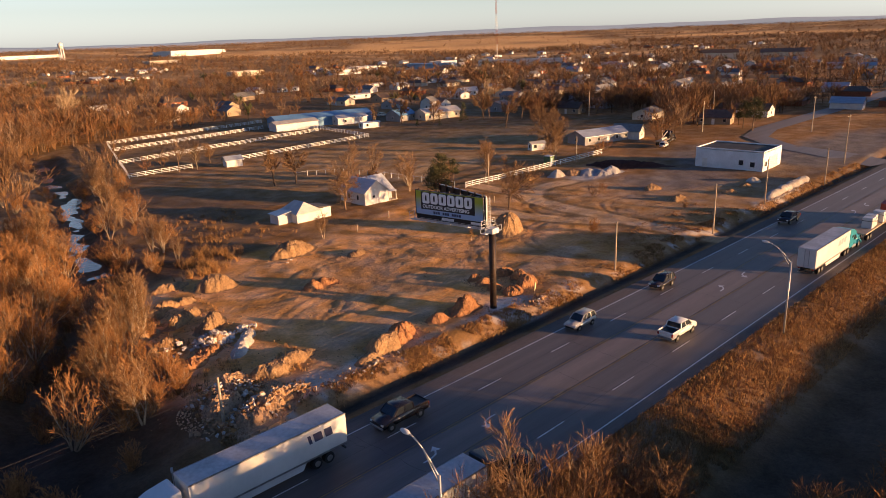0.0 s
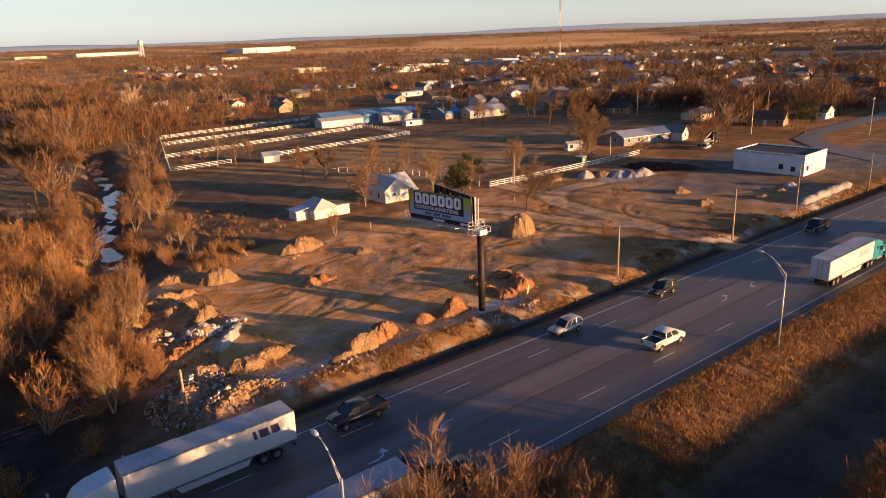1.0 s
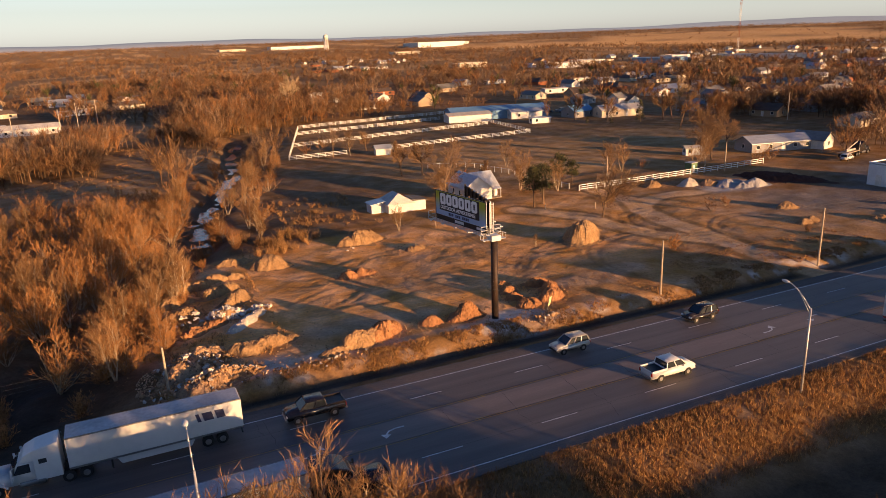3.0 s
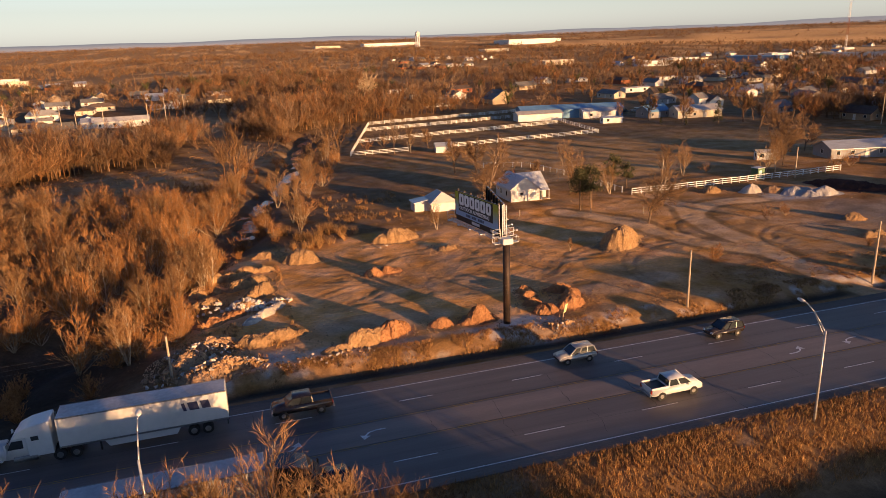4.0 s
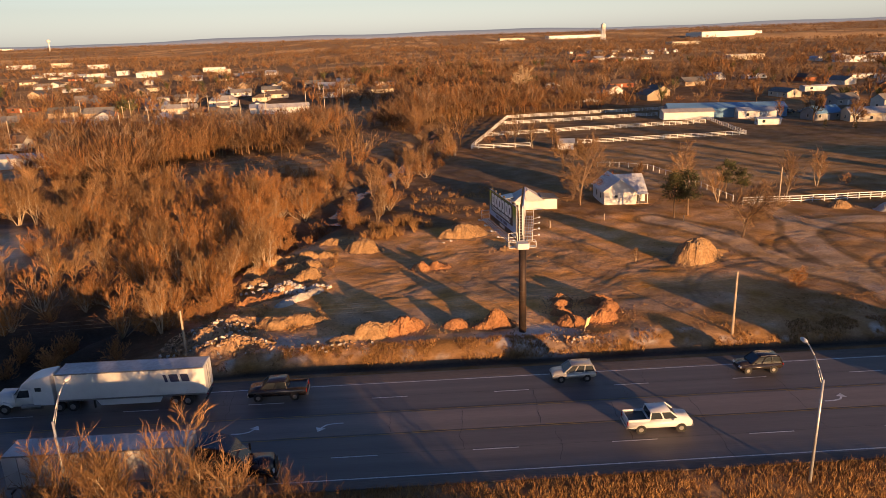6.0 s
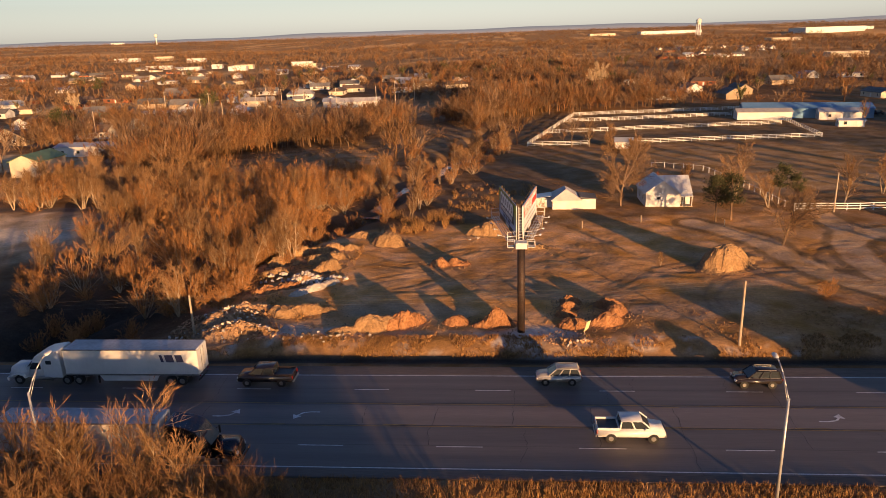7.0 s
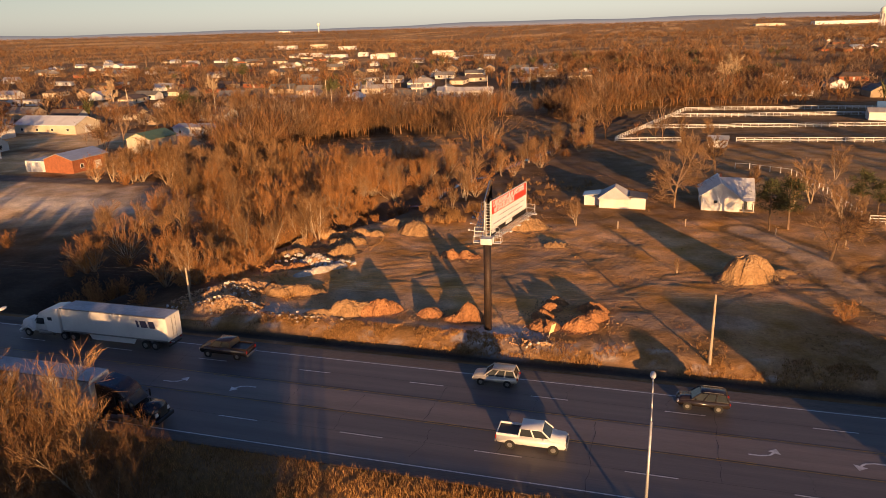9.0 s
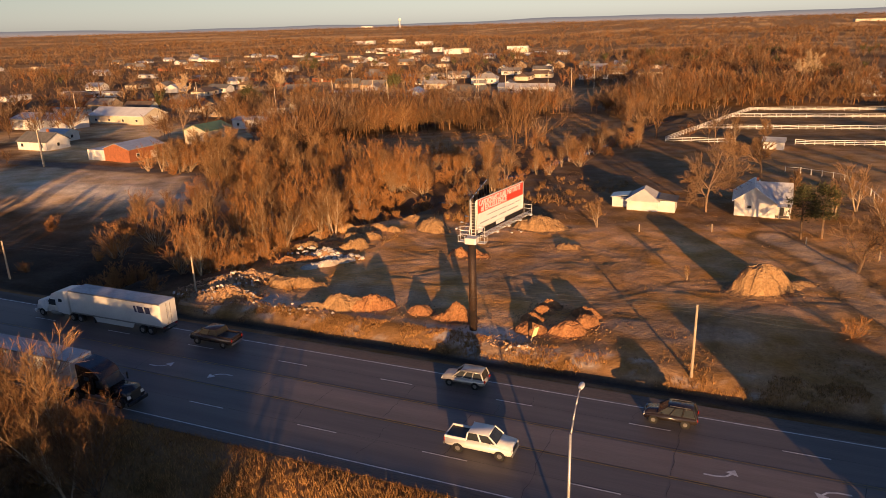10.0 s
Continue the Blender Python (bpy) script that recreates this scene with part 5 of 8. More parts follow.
for i, (x, y, turn, mt, rough, label, lobes) in enumerate((
        (94.8, 82.2, 15, M_dirt, 0.8, "tall flat-topped heap of orange earth", ((0.2, 0, 3.7, 3.1, 3.6, 0.85), (-1.6, -0.6, 2.6, 2.2, 1.9, 0.3), (3.6, 1.2, 2.4, 1.6, 0.9, 0.2), (6.0, 2.2, 2.0, 1.3, 0.6, 0.2), (-2.6, -1.0, 2.2, 1.6, 0.7, 0.2))),
        (61.0, 101.4, 8, M_dirt, 1.0, "broad heap of tan earth", ((0, 0, 3.2, 2.4, 2.5, 0.9), (1.9, 0.2, 2.8, 2.0, 1.9, 0.5), (-2.2, 0, 2.4, 1.8, 1.6, 0.6))),
        (43.9, 95.6, -12, M_dirt, 0.7, "rounded heap of tan earth", ((0, 0, 3.0, 2.4, 2.3, 0.8), (1.6, -0.5, 2.4, 1.6, 1.1, 0.3))),
        (54.5, 83.9, 8, M_dirt_red, 1.6, "low heap of broken red earth", ((-1.2, 0, 1.5, 1.3, 1.3, 0.5), (1.0, 0.2, 1.7, 1.2, 1.1, 0.5), (2.4, 0, 1.2, 0.9, 0.6, 0.3))),
        (46.4, 59.7, 8, M_dirt, 0.6, "long smooth heap of tan earth beside the highway", ((0.3, 0, 2.6, 1.8, 2.0, 0.6), (-2.6, -0.7, 2.4, 1.3, 0.8, 0.3), (2.0, 0.4, 2.0, 1.5, 1.5, 0.6))),
        (50.6, 61.0, 25, M_dirt_red, 1.2, "rounded heap of orange earth beside the highway", ((0, 0, 1.9, 1.6, 1.9, 0.9), (1.5, 0.2, 1.5, 1.3, 1.4, 0.7), (-1.4, -0.3, 1.4, 1.2, 1.3, 0.5))),
        (56.8, 61.3, 15, M_dirt_red, 0.8, "small heap of orange earth", ((0, 0, 1.9, 1.4, 1.25, 0.4),)),
        (61.5, 60.9, 5, M_dirt_red, 1.4, "pointed heap of orange earth by the sign column", ((0.3, 0.2, 2.1, 1.7, 2.5, 0.1), (-1.4, -0.4, 1.5, 1.1, 0.9, 0.3), (1.5, -0.5, 1.2, 1.0, 0.7, 0.3))),
        (70.9, 60.6, 10, M_dirt_red, 1.2, "broad heap of red earth clods", ((0, 0, 2.0, 1.3, 1.35, 0.7),)),
        (70.3, 63.6, 20, M_dirt_red, 1.2, "wedge of red earth clods", ((0, 0, 1.5, 0.9, 1.05, 0.5),)),
        (70.9, 66.0, -10, M_dirt_red, 1.2, "wedge of red earth clods", ((0, 0, 1.6, 0.9, 1.05, 0.5),)),
        (71.3, 68.3, 5, M_dirt_red, 1.2, "wedge of red earth clods", ((0, 0, 1.5, 0.9, 1.1, 0.5),)),
        (75.0, 61.5, 14, M_dirt_red, 1.2, "broad heap of red earth clods", ((0, 0, 2.2, 1.4, 1.45, 0.8),)),
        (76.4, 64.0, 40, M_dirt_red, 1.2, "heap of red earth clods", ((0, 0, 1.9, 1.3, 1.4, 0.7),)),
        (75.9, 66.8, -20, M_dirt_red, 1.2, "heap of red earth clods", ((0, 0, 2.0, 1.2, 1.3, 0.7),)),
        (67.8, 92.3, 10, M_dirt, 1.6, "low mound of earth and weeds", ((0, 0, 2.3, 1.2, 0.7, 0.4), (1.4, 0.3, 1.4, 1.0, 0.5, 0.3))),
        (36.4, 64.8, 8, M_dirt, 1.0, "flat bank of tan earth", ((-1.6, 0, 2.4, 1.7, 1.2, 1.0), (1.2, 0.2, 2.4, 1.4, 1.2, 0.9), (3.4, 0.3, 1.6, 1.0, 0.6, 0.3))),
        (28.6, 63.2, 30, M_rubble, 1.9, "bank of orange earth and broken rubble", ((-1.8, -0.8, 2.6, 2.0, 1.3, 0.7), (1.2, 0.6, 2.6, 1.8, 1.5, 0.7), (3.4, 1.2, 1.8, 1.4, 0.9, 0.4))),
        (31.0, 58.0, 10, M_rubble, 1.9, "bank of orange earth and broken rubble", ((0, 0, 2.5, 1.9, 1.8, 0.7), (-2.8, -0.5, 2.4, 1.6, 1.0, 0.5), (2.2, 0.2, 2.0, 1.6, 0.9, 0.4))),
        (36.6, 82.0, 40, M_dirt, 1.3, "heap of tan earth", ((0, 0, 2.2, 1.3, 1.6, 0.9), (-1.6, 0.2, 1.5, 1.2, 1.1, 0.6))),
        (35.2, 86.6, 30, M_dirt, 1.5, "uneven ridge of tan earth", ((-1.4, 0, 1.9, 1.0, 1.3, 1.1), (1.2, 0.3, 2.0, 1.0, 1.2, 1.0))),
        (31.6, 90.6, 20, M_dirt, 1.5, "uneven ridge of tan earth", ((-1.8, 0.1, 1.8, 1.1, 1.4, 1.1), (0.9, -0.2, 1.9, 1.0, 1.1, 1.0), (2.7, 0.3, 1.3, 0.9, 0.8, 0.6))),
        (36.3, 92.6, -5, M_dirt, 1.5, "uneven ridge of tan earth", ((-1.2, 0, 1.9, 1.0, 1.1, 1.0), (1.5, 0.2, 1.6, 1.0, 0.9, 0.8))),
        (28.2, 84.4, 25, M_dirt, 1.5, "stepped heap of tan earth", ((0, 0, 1.8, 1.3, 1.4, 1.1), (1.8, 0.3, 1.6, 1.2, 1.0, 0.9))),
        (29.6, 79.6, 15, M_dirt, 1.6, "stepped heap of tan earth", ((0, 0, 1.9, 1.2, 1.1, 1.0), (-1.7, 0.2, 1.5, 1.0, 0.8, 0.6))),
        (30.9, 73.4, 20, M_dirt_red, 1.8, "low bank of dark red earth", ((-1.5, 0, 2.3, 1.4, 0.9, 0.6), (1.6, 0.4, 2.1, 1.2, 0.9, 0.6))),
        (38.4, 100.3, 0, M_dirt, 1.4, "low heap of tan earth", ((0, 0, 2.4, 1.4, 0.9, 0.7), (2.0, 0.6, 1.6, 1.1, 0.7, 0.5))),
        (134, 110, 0, M_dirt, 1.0, "small heap of tan earth", ((0, 0, 2.5, 1.9, 1.7, 0.4),)), (142, 106.5, 0, M_concrete, 0.6, "small heap of pale gravel", ((0, 0, 2.7, 2.0, 2.0, 0.3),)),
        (146, 104.5, 0, M_rubble, 1.0, "small heap of grey soil", ((0, 0, 2.5, 2.1, 1.6, 0.5),)), (153, 98, 0, M_gravel, 0.5, "grey heap of crushed gravel", ((0, 0, 3.4, 2.5, 2.0, 0.3), (-3, 0.6, 2.6, 2.0, 1.2, 0.3))),
        (149, 102, 20, M_gravel, 0.5, "grey heap of crushed gravel", ((0, 0, 3.6, 2.5, 1.5, 0.4), (3, -0.5, 2.4, 1.8, 1.0, 0.3))),
        (163.0, 101.5, -60, M_mulch, 1.0, "low wide pile of dark red-brown mulch", ((0, 0, 8.0, 4.0, 1.5, 0.8), (6, 0.5, 5, 3.0, 1.0, 0.6))),
        (142, 80, 0, M_dirt, 1.0, "small heap of tan earth", ((0, 0, 2.3, 1.7, 1.4, 0.4),)), (135, 70.5, 0, M_dirt, 1.0, "small heap of tan earth", ((0, 0, 1.9, 1.4, 1.0, 0.4),)), (137.5, 71, 0, M_dirt, 1.0, "small heap of tan earth", ((0, 0, 1.6, 1.3, 0.9, 0.4),)),
        (148, 65, 0, M_dirt, 1.0, "small heap of tan earth", ((0, 0, 2.1, 1.5, 0.9, 0.4),)), (162.7, 66.2, 0, M_concrete, 0.8, "small heap of pale sand", ((0, 0, 2.2, 1.6, 1.1, 0.4),)), (156, 65, 0, M_dirt, 1.0, "small heap of tan earth", ((0, 0, 2.1, 1.5, 1.0, 0.4),)))):
    heap("earth_mound", label, x, y, lobes, turn, 60 + i, mt, rough)

# ---- poles and lamps ----
def wood_pole(x, y, h, z=None, arms=0, material=None):
    t = thing("utility_pole", "weathered wooden utility pole" + (" with a crossarm" if arms else " without crossarms"), "utility pole", pose(x, y, ground_z(x, y) if z is None else z), "utility poles")
    bm = new_bm()
    rod(bm, (0, 0, -0.4), (0, 0, h), 0.16, 0.11, 10)
    part("post", bm, material or M_wood, t)
    for k in range(arms):
        bm = new_bm()
        box(bm, 0, 0.14, h - 0.5 - 0.7 * k, 2.4, 0.1, 0.12)
        part("crossarm", bm, M_wood, t)
    return t


for x, y, h, arms in ((88.5, 55.4, 7.6, 0), (25.6, 57.9, 5.0, 0), (117.6, 54.0, 9.0, 0), (142.9, 55.4, 9.1, 0), (171.5, 53.6, 8.5, 0), (196.4, 57.4, 12.4, 1), (124.0, 113.4, 7.4, 0), (160.3, 113.8, 7.2, 0),
                      (219, 120.7, 7.4, 1), (-81, 121.7, 7.5, 0), (-8, 56, 6.0, 0)):
    wood_pole(x, y, h, arms=arms)


def street_lamp(x, y):
    t = thing("street_lamp", "tall galvanised street lamp reaching over the highway", "street lamp", pose(x, y, ground_z(x, y)), "street lamps")
    bm = new_bm()
    rod(bm, (0, 0, -0.4), (0, 0, 8.9), 0.13, 0.09, 10)
    part("post", bm, M_steel, t, "", True)
    bm = new_bm()
    pts = [(0, 0, 8.7), (0, 0.7, 9.5), (0, 1.5, 10.2), (0, 2.3, 10.65), (0, 2.8, 10.75)]
    for a, b in zip(pts, pts[1:]):
        rod(bm, a, b, 0.055, 0.05, 8)
    rod(bm, (0, 0.05, 8.3), (0, 1.5, 10.15), 0.03, n=6)
    part("arm", bm, M_steel, t, "", True)
    bm = new_bm()
    bmesh.ops.create_uvsphere(bm, u_segments=12, v_segments=6, radius=0.5, matrix=pose(0, 3.1, 10.75, 4, 0, 0) @ Matrix.Diagonal((0.42, 0.95, 0.3, 1)))
    part("lamp_head", bm, M_white_metal, t, "pale rounded lamp head", True)
    return t


for x in (25.9, 82.5, 139.1, 195.7, -30.7):
    street_lamp(x, 28.3)

# ---- buildings ----
M_glass = surface("window_glass", (0.035, 0.04, 0.045), (0.025, 0.03, 0.034), 0.8, 0.06, 0.0, spec=0.35)
M_trim = surface("trim_paint", (0.72, 0.69, 0.64), (0.62, 0.59, 0.54), 0.8, 0.6, 0.0)
M_tan = surface("tan_siding", (0.42, 0.31, 0.20), (0.34, 0.25, 0.165), 0.4, 0.8, 0.0, 12, 0.1, rnd=0.2)
M_grey_wall = surface("grey_siding", (0.34, 0.33, 0.33), (0.28, 0.27, 0.27), 0.4, 0.8, 0.0, 12, 0.1, rnd=0.2)
M_roof_pale = surface("roof_pale", (0.50, 0.47, 0.43), (0.40, 0.37, 0.34), 0.6, 0.7, 0.005, 14, 0.15, rnd=0.2)
M_roof_dark = surface("roof_tar", (0.05, 0.047, 0.045), (0.08, 0.072, 0.065), 0.3, 0.9, 0.01, 14, 0.3)


def opening(parent, name, x, y, z, w, h, turn, glass=M_glass, frame_mat=None):
    """A window or door on a wall: a frame with its pane; local -y is outside."""
    bm = new_bm()
    for sx in (-1, 1):
        box(bm, sx * w / 2, -0.02, 0, 0.09, 0.10, h + 0.09)
    for sz in (-1, 1):
        box(bm, 0, -0.02, sz * h / 2, w - 0.09, 0.10, 0.09)
    t = part(name, bm, frame_mat or M_trim, parent)
    t.matrix_basis = pose(x, y, z, 0, 0, turn)
    bm = new_bm()
    box(bm, 0, -0.005, 0, w - 0.08, 0.04, h - 0.08)
    part("pane" if name == "window" else "leaf", bm, glass, t)
    return t


def gable_roof(parent, L, W, wall_h, roof_h, material, over=0.35, hip=0.0, thick=0.14):
    """Roof with its ridge along x, or a hip roof where hip is the setback of the ridge ends."""
    bm = new_bm()
    l, w = L / 2 + over, W / 2 + over
    drop = roof_h * over / (W / 2)
    e, r = wall_h - drop, wall_h + roof_h
    for dz in (0.0, -thick):
        pts = [(-l, -w, e + dz), (l, -w, e + dz), (l, w, e + dz), (-l, w, e + dz), (-l + hip, 0, r + dz), (l - hip, 0, r + dz)]
        v = [bm.verts.new(p) for p in pts]
        fs = [(0, 1, 5, 4), (2, 3, 4, 5)] + ([(1, 2, 5), (3, 0, 4)] if hip else [])
        for f in fs:
            bm.faces.new([v[i] for i in (f if dz == 0.0 else f[::-1])])
        if dz == 0.0:
            top = v
        else:
            rim = [(0, 1), (1, 2), (2, 3), (3, 0)] if hip else [(0, 1), (1, 5), (5, 2), (2, 3), (3, 4), (4, 0)]
            for a, b in rim:
                bm.faces.new((top[a], v[a], v[b], top[b]))
    bmesh.ops.recalc_face_normals(bm, faces=bm.faces[:])
    return part("roof", bm, material, parent)


def walls(parent, L, W, wall_h, roof_h, material, hip=False, z0=-0.3):
    bm = new_bm()
    if hip or roof_h <= 0:
        box(bm, 0, 0, (wall_h + z0) / 2, L, W, wall_h - z0)
    else:
        prism(bm, [(-W / 2, z0), (W / 2, z0), (W / 2, wall_h), (0, wall_h + roof_h), (-W / 2, wall_h)], -L / 2, L / 2, "x")
    return part("wall", bm, material, parent)


def house(x, y, yaw, L, W, wall_h, roof_h, wall_m, roof_m, label, hip=0.0, n_win=3, door=True, chimney=False, name="house", category="house", windows_ends=True, group="", z=None):
    t = thing(name, label, category, pose(x, y, ground_z(x, y) if z is None else z, 0, 0, yaw), group)
    walls(t, L, W, wall_h, roof_h, wall_m, bool(hip))
    gable_roof(t, L, W, wall_h + 0.02, roof_h, roof_m, 0.4, hip)
    for side in (-1, 1):
        spots = [(k + 0.5) / n_win * L - L / 2 for k in range(n_win)] if n_win else []
        for k, sx in enumerate(spots):
            if door and k == n_win // 2:
                opening(t, "door", sx, side * (W / 2 + 0.01), 1.0, 0.95, 2.05, 0 if side < 0 else 180, M_trim)
            else:
                opening(t, "window", sx, side * (W / 2 + 0.01), min(1.5, wall_h * 0.58), 1.1, 1.1, 0 if side < 0 else 180)
        if windows_ends and n_win:
            opening(t, "window", side * (L / 2 + 0.01), 0, min(1.5, wall_h * 0.58), 1.0, 1.1, 90 if side > 0 else -90)
    if chimney:
        bm = new_bm()
        box(bm, L * 0.2, 0.2, wall_h + roof_h + 0.2, 0.6, 0.6, 1.4)
        part("chimney", bm, M_brick, t)
    return t


def flat_block(name, label, category, x, y, yaw, L, W, h, wall_m, roof_m=None, openings=(), group=""):
    """A flat-roofed building with a parapet; openings: name, x, y, z, w, h, turn."""
    t = thing(name, label, category, pose(x, y, ground_z(x, y), 0, 0, yaw), group)
    bm = new_bm()
    box(bm, 0, 0, (h - 0.3) / 2, L, W, h + 0.3)
    part("wall", bm, wall_m, t)
    bm = new_bm()
    box(bm, 0, 0, h + 0.16, L - 0.5, W - 0.5, 0.04)
    part("roof", bm, roof_m or M_roof_dark, t)
    bm = new_bm()
    for sx in (-1, 1):
        box(bm, sx * (L / 2 - 0.11), 0, h + 0.3, 0.24, W + 0.06, 0.3)
    for sy in (-1, 1):
        box(bm, 0, sy * (W / 2 - 0.11), h + 0.3, L - 0.46, 0.24, 0.3)
    part("parapet", bm, wall_m, t)
    for nm, ox, oy, oz, ow, oh, turn in openings:
        opening(t, nm, ox, oy, oz, ow, oh, turn, M_glass if nm == "window" else M_trim)
    return t


# the white farmhouse: a front gable whose ridge runs back, a cross wing of the same height and a corner porch
M_roof_silver = surface("roof_silver", (0.66, 0.66, 0.66), (0.52, 0.52, 0.52), 0.35, 0.4, 0.004, 10, 0.12, metal=0.2, stretch=(5, 1, 1))
h = thing("house", "small white wooden farmhouse with a silver metal roof", "house", pose(93.7, 123.2, ground_z(93.7, 123.2)))


def roof_slope(parent, corners, thick=0.12, seams=0):
    """One sloping roof sheet through four corners (eave, eave, ridge, ridge), with raised seams up the slope."""
    c = [Vector(p) for p in corners]
    n = (c[1] - c[0]).cross(c[3] - c[0]).normalized()
    n = n if n.z > 0 else -n
    bm = new_bm()
    a, b = [bm.verts.new(p) for p in c], [bm.verts.new(p - n * thick) for p in c]
    bm.faces.new(a), bm.faces.new(b[::-1])
    for i in range(4):
        j = (i + 1) % 4
        bm.faces.new((a[i], b[i], b[j], a[j]))
    bmesh.ops.recalc_face_normals(bm, faces=bm.faces[:])
    sheet = part("roof", bm, M_roof_silver, parent)
    for k in range(1, seams):
        p, q = c[0].lerp(c[1], k / seams) + n * 0.02, c[3].lerp(c[2], k / seams) + n * 0.02
        rod(bm := new_bm(), p, q, 0.025, n=4)
        part("roof_seam", bm, M_roof_silver, sheet)


bm = new_bm()
prism(bm, [(-2.6, -0.3), (4.0, -0.3), (4.0, 2.55), (0.5, 5.15), (-2.6, 2.95)], -3.7, 5.0, "y")
part("wall", bm, M_white, h)
roof_slope(h, ((-3.05, -4.1, 2.75), (-3.05, 5.4, 2.75), (0.5, 5.4, 5.3), (0.5, -4.1, 5.3)), seams=12)
roof_slope(h, ((4.35, 5.4, 2.45), (4.35, -4.1, 2.45), (0.5, -4.1, 5.3), (0.5, 5.4, 5.3)), seams=12)
bm = new_bm()
prism(bm, [(-2.0, -0.3), (4.6, -0.3), (4.6, 2.6), (1.6, 5.1), (-2.0, 2.6)], 4.0, 6.3, "x")
part("wing_wall", bm, M_white, h)
roof_slope(h, ((2.6, -2.5, 2.42), (6.65, -2.5, 2.42), (6.65, 1.6, 5.26), (0.5, 1.6, 5.26)), seams=8)
roof_slope(h, ((6.65, 5.0, 2.42), (2.6, 5.0, 2.42), (0.5, 1.6, 5.26), (6.65, 1.6, 5.26)), seams=8)
roof_slope(h, ((4.2, -3.7, 2.05), (6.5, -3.7, 2.05), (6.5, -2.45, 2.4), (4.2, -2.45, 2.4)), 0.08)
for px in (4.6, 6.3):
    bm = new_bm()
    box(bm, px, -3.55, 0.85, 0.12, 0.12, 2.3)
    part("porch_post", bm, M_white, h)
bm = new_bm()
box(bm, 5.3, -2.85, -0.05, 2.5, 1.7, 0.35)
part("porch_floor", bm, M_wood, h)
opening(h, "window", -0.2, -3.71, 1.75, 0.75, 0.6, 0)
opening(h, "window", -2.61, -1.2, 1.6, 0.8, 1.2, -90)
opening(h, "window", -2.61, 1.9, 1.6, 0.8, 1.2, -90)
opening(h, "door", 5.0, -2.01, 1.0, 0.9, 2.0, 0, M_dark)
bm = new_bm()
box(bm, 0.9, 3.0, 5.3, 0.4, 0.4, 1.0)
part("chimney", bm, M_brick, h)

# the hipped shed with its two low side rooms
s = thing("shed", "low white garage with a grey hipped roof and side lean-tos", "shed", pose(75.6, 121.0, ground_z(75.6, 121.0)))
walls(s, 5.4, 6.0, 2.1, 0, M_white)
gable_roof(s, 6.0, 5.4, 2.12, 1.7, M_roof_pale, 0.35, 1.7).matrix_basis = pose(0, 0, 0, 0, 0, 90)
bm = new_bm()
box(bm, 4.2, -0.4, 0.85, 3.0, 4.4, 2.3)
part("side_room", bm, M_white, s)
bm = new_bm()
prism(bm, [(2.7, 2.35), (6.0, 1.95), (6.0, 2.05), (2.7, 2.45)], -2.9, 2.1, "y")
part("side_roof", bm, M_roof_grey, s)
bm = new_bm()
box(bm, -4.2, 0.6, 0.8, 3.0, 3.2, 2.2)
part("side_room", bm, M_white, s)
bm = new_bm()
prism(bm, [(-6.0, 1.85), (-2.7, 2.3), (-2.7, 2.4), (-6.0, 1.95)], -1.3, 2.5, "y")
part("side_roof", bm, M_roof_metal, s, "pale blue-grey metal lean-to roof")

# commercial block at the corner
flat_block("commercial_building", "flat-roofed white painted block building with stained walls", "building", 180.3, 77.7, 3, 12.6, 17.0, 4.5, M_white_block, M_roof_dark, openings=[
    ("window", -6.31, -6.0, 1.5, 1.2, 1.3, -90), ("window", -6.31, -3.2, 1.8, 1.2, 1.3, -90), ("door", -6.31, 6.0, 1.1, 1.2, 2.2, -90), ("garage_door", 0.5, -8.51, 1.6, 5.5, 3.1, 0), ("window", -4.4, -8.51, 1.7, 1.2, 1.2, 0)])
# pale blue sheds behind the paddock
t = thing("warehouse", "long blue metal shed with a white front", "warehouse", pose(178, 261, ground_z(178, 261), 0, 0, -12))
walls(t, 44, 12, 3.6, 1.6, M_blue_metal)
gable_roof(t, 44, 12, 3.62, 1.6, M_blue_metal, 0.3)
opening(t, "door", 8, -6.01, 1.4, 3.0, 2.8, 0, M_white_metal)
house(161, 256, -6, 19, 7, 3.0, 1.0, M_white_metal, M_roof_pale, "low white metal stable with a pale roof", n_win=0, name="stable", category="stable")
house(186, 251, -10, 14, 6, 3.0, 1.1, M_white_metal, M_roof_metal, "white metal shed beside the blue one", n_win=2, name="shed", category="shed")
house(181, 231, -8, 8, 3.6, 2.2, 0.4, M_white_metal, M_roof_metal, "white trailer with a metal roof", n_win=2, name="trailer", category="trailer")
house(205, 239, 10, 11, 8, 2.8, 2.2, M_grey_wall, M_blue_metal, "grey house under a blue metal roof", n_win=3)
house(219, 230, -8, 19, 8, 3.2, 1.8, M_cream, M_roof_pale, "long cream barn with a pale roof", n_win=4, name="barn", category="barn")
house(244, 262, 20, 7, 6, 4.2, 2.0, M_white, M_roof_grey, "two-storey white frame house", n_win=2)
house(99.5, 193.5, -8, 4.8, 3.2, 2.2, 0.9, M_white, M_roof_metal, "small white paddock shelter", n_win=0, name="shelter", category="shed")
# pale-blue roofed house by the drive
house(197, 131, -12, 20, 8, 2.7, 1.6, M_grey_wall, M_roof_metal, "low cream house with a pale blue metal roof", n_win=5)
house(208, 127, -75, 9, 6.5, 2.8, 1.9, M_white, M_roof_grey, "white gabled house end beside the drive", n_win=2)
house(172, 137, -20, 4.8, 2.4, 2.2, 0.5, M_white_metal, M_roof_pale, "small white travel trailer in the yard", n_win=2, name="trailer", category="trailer")
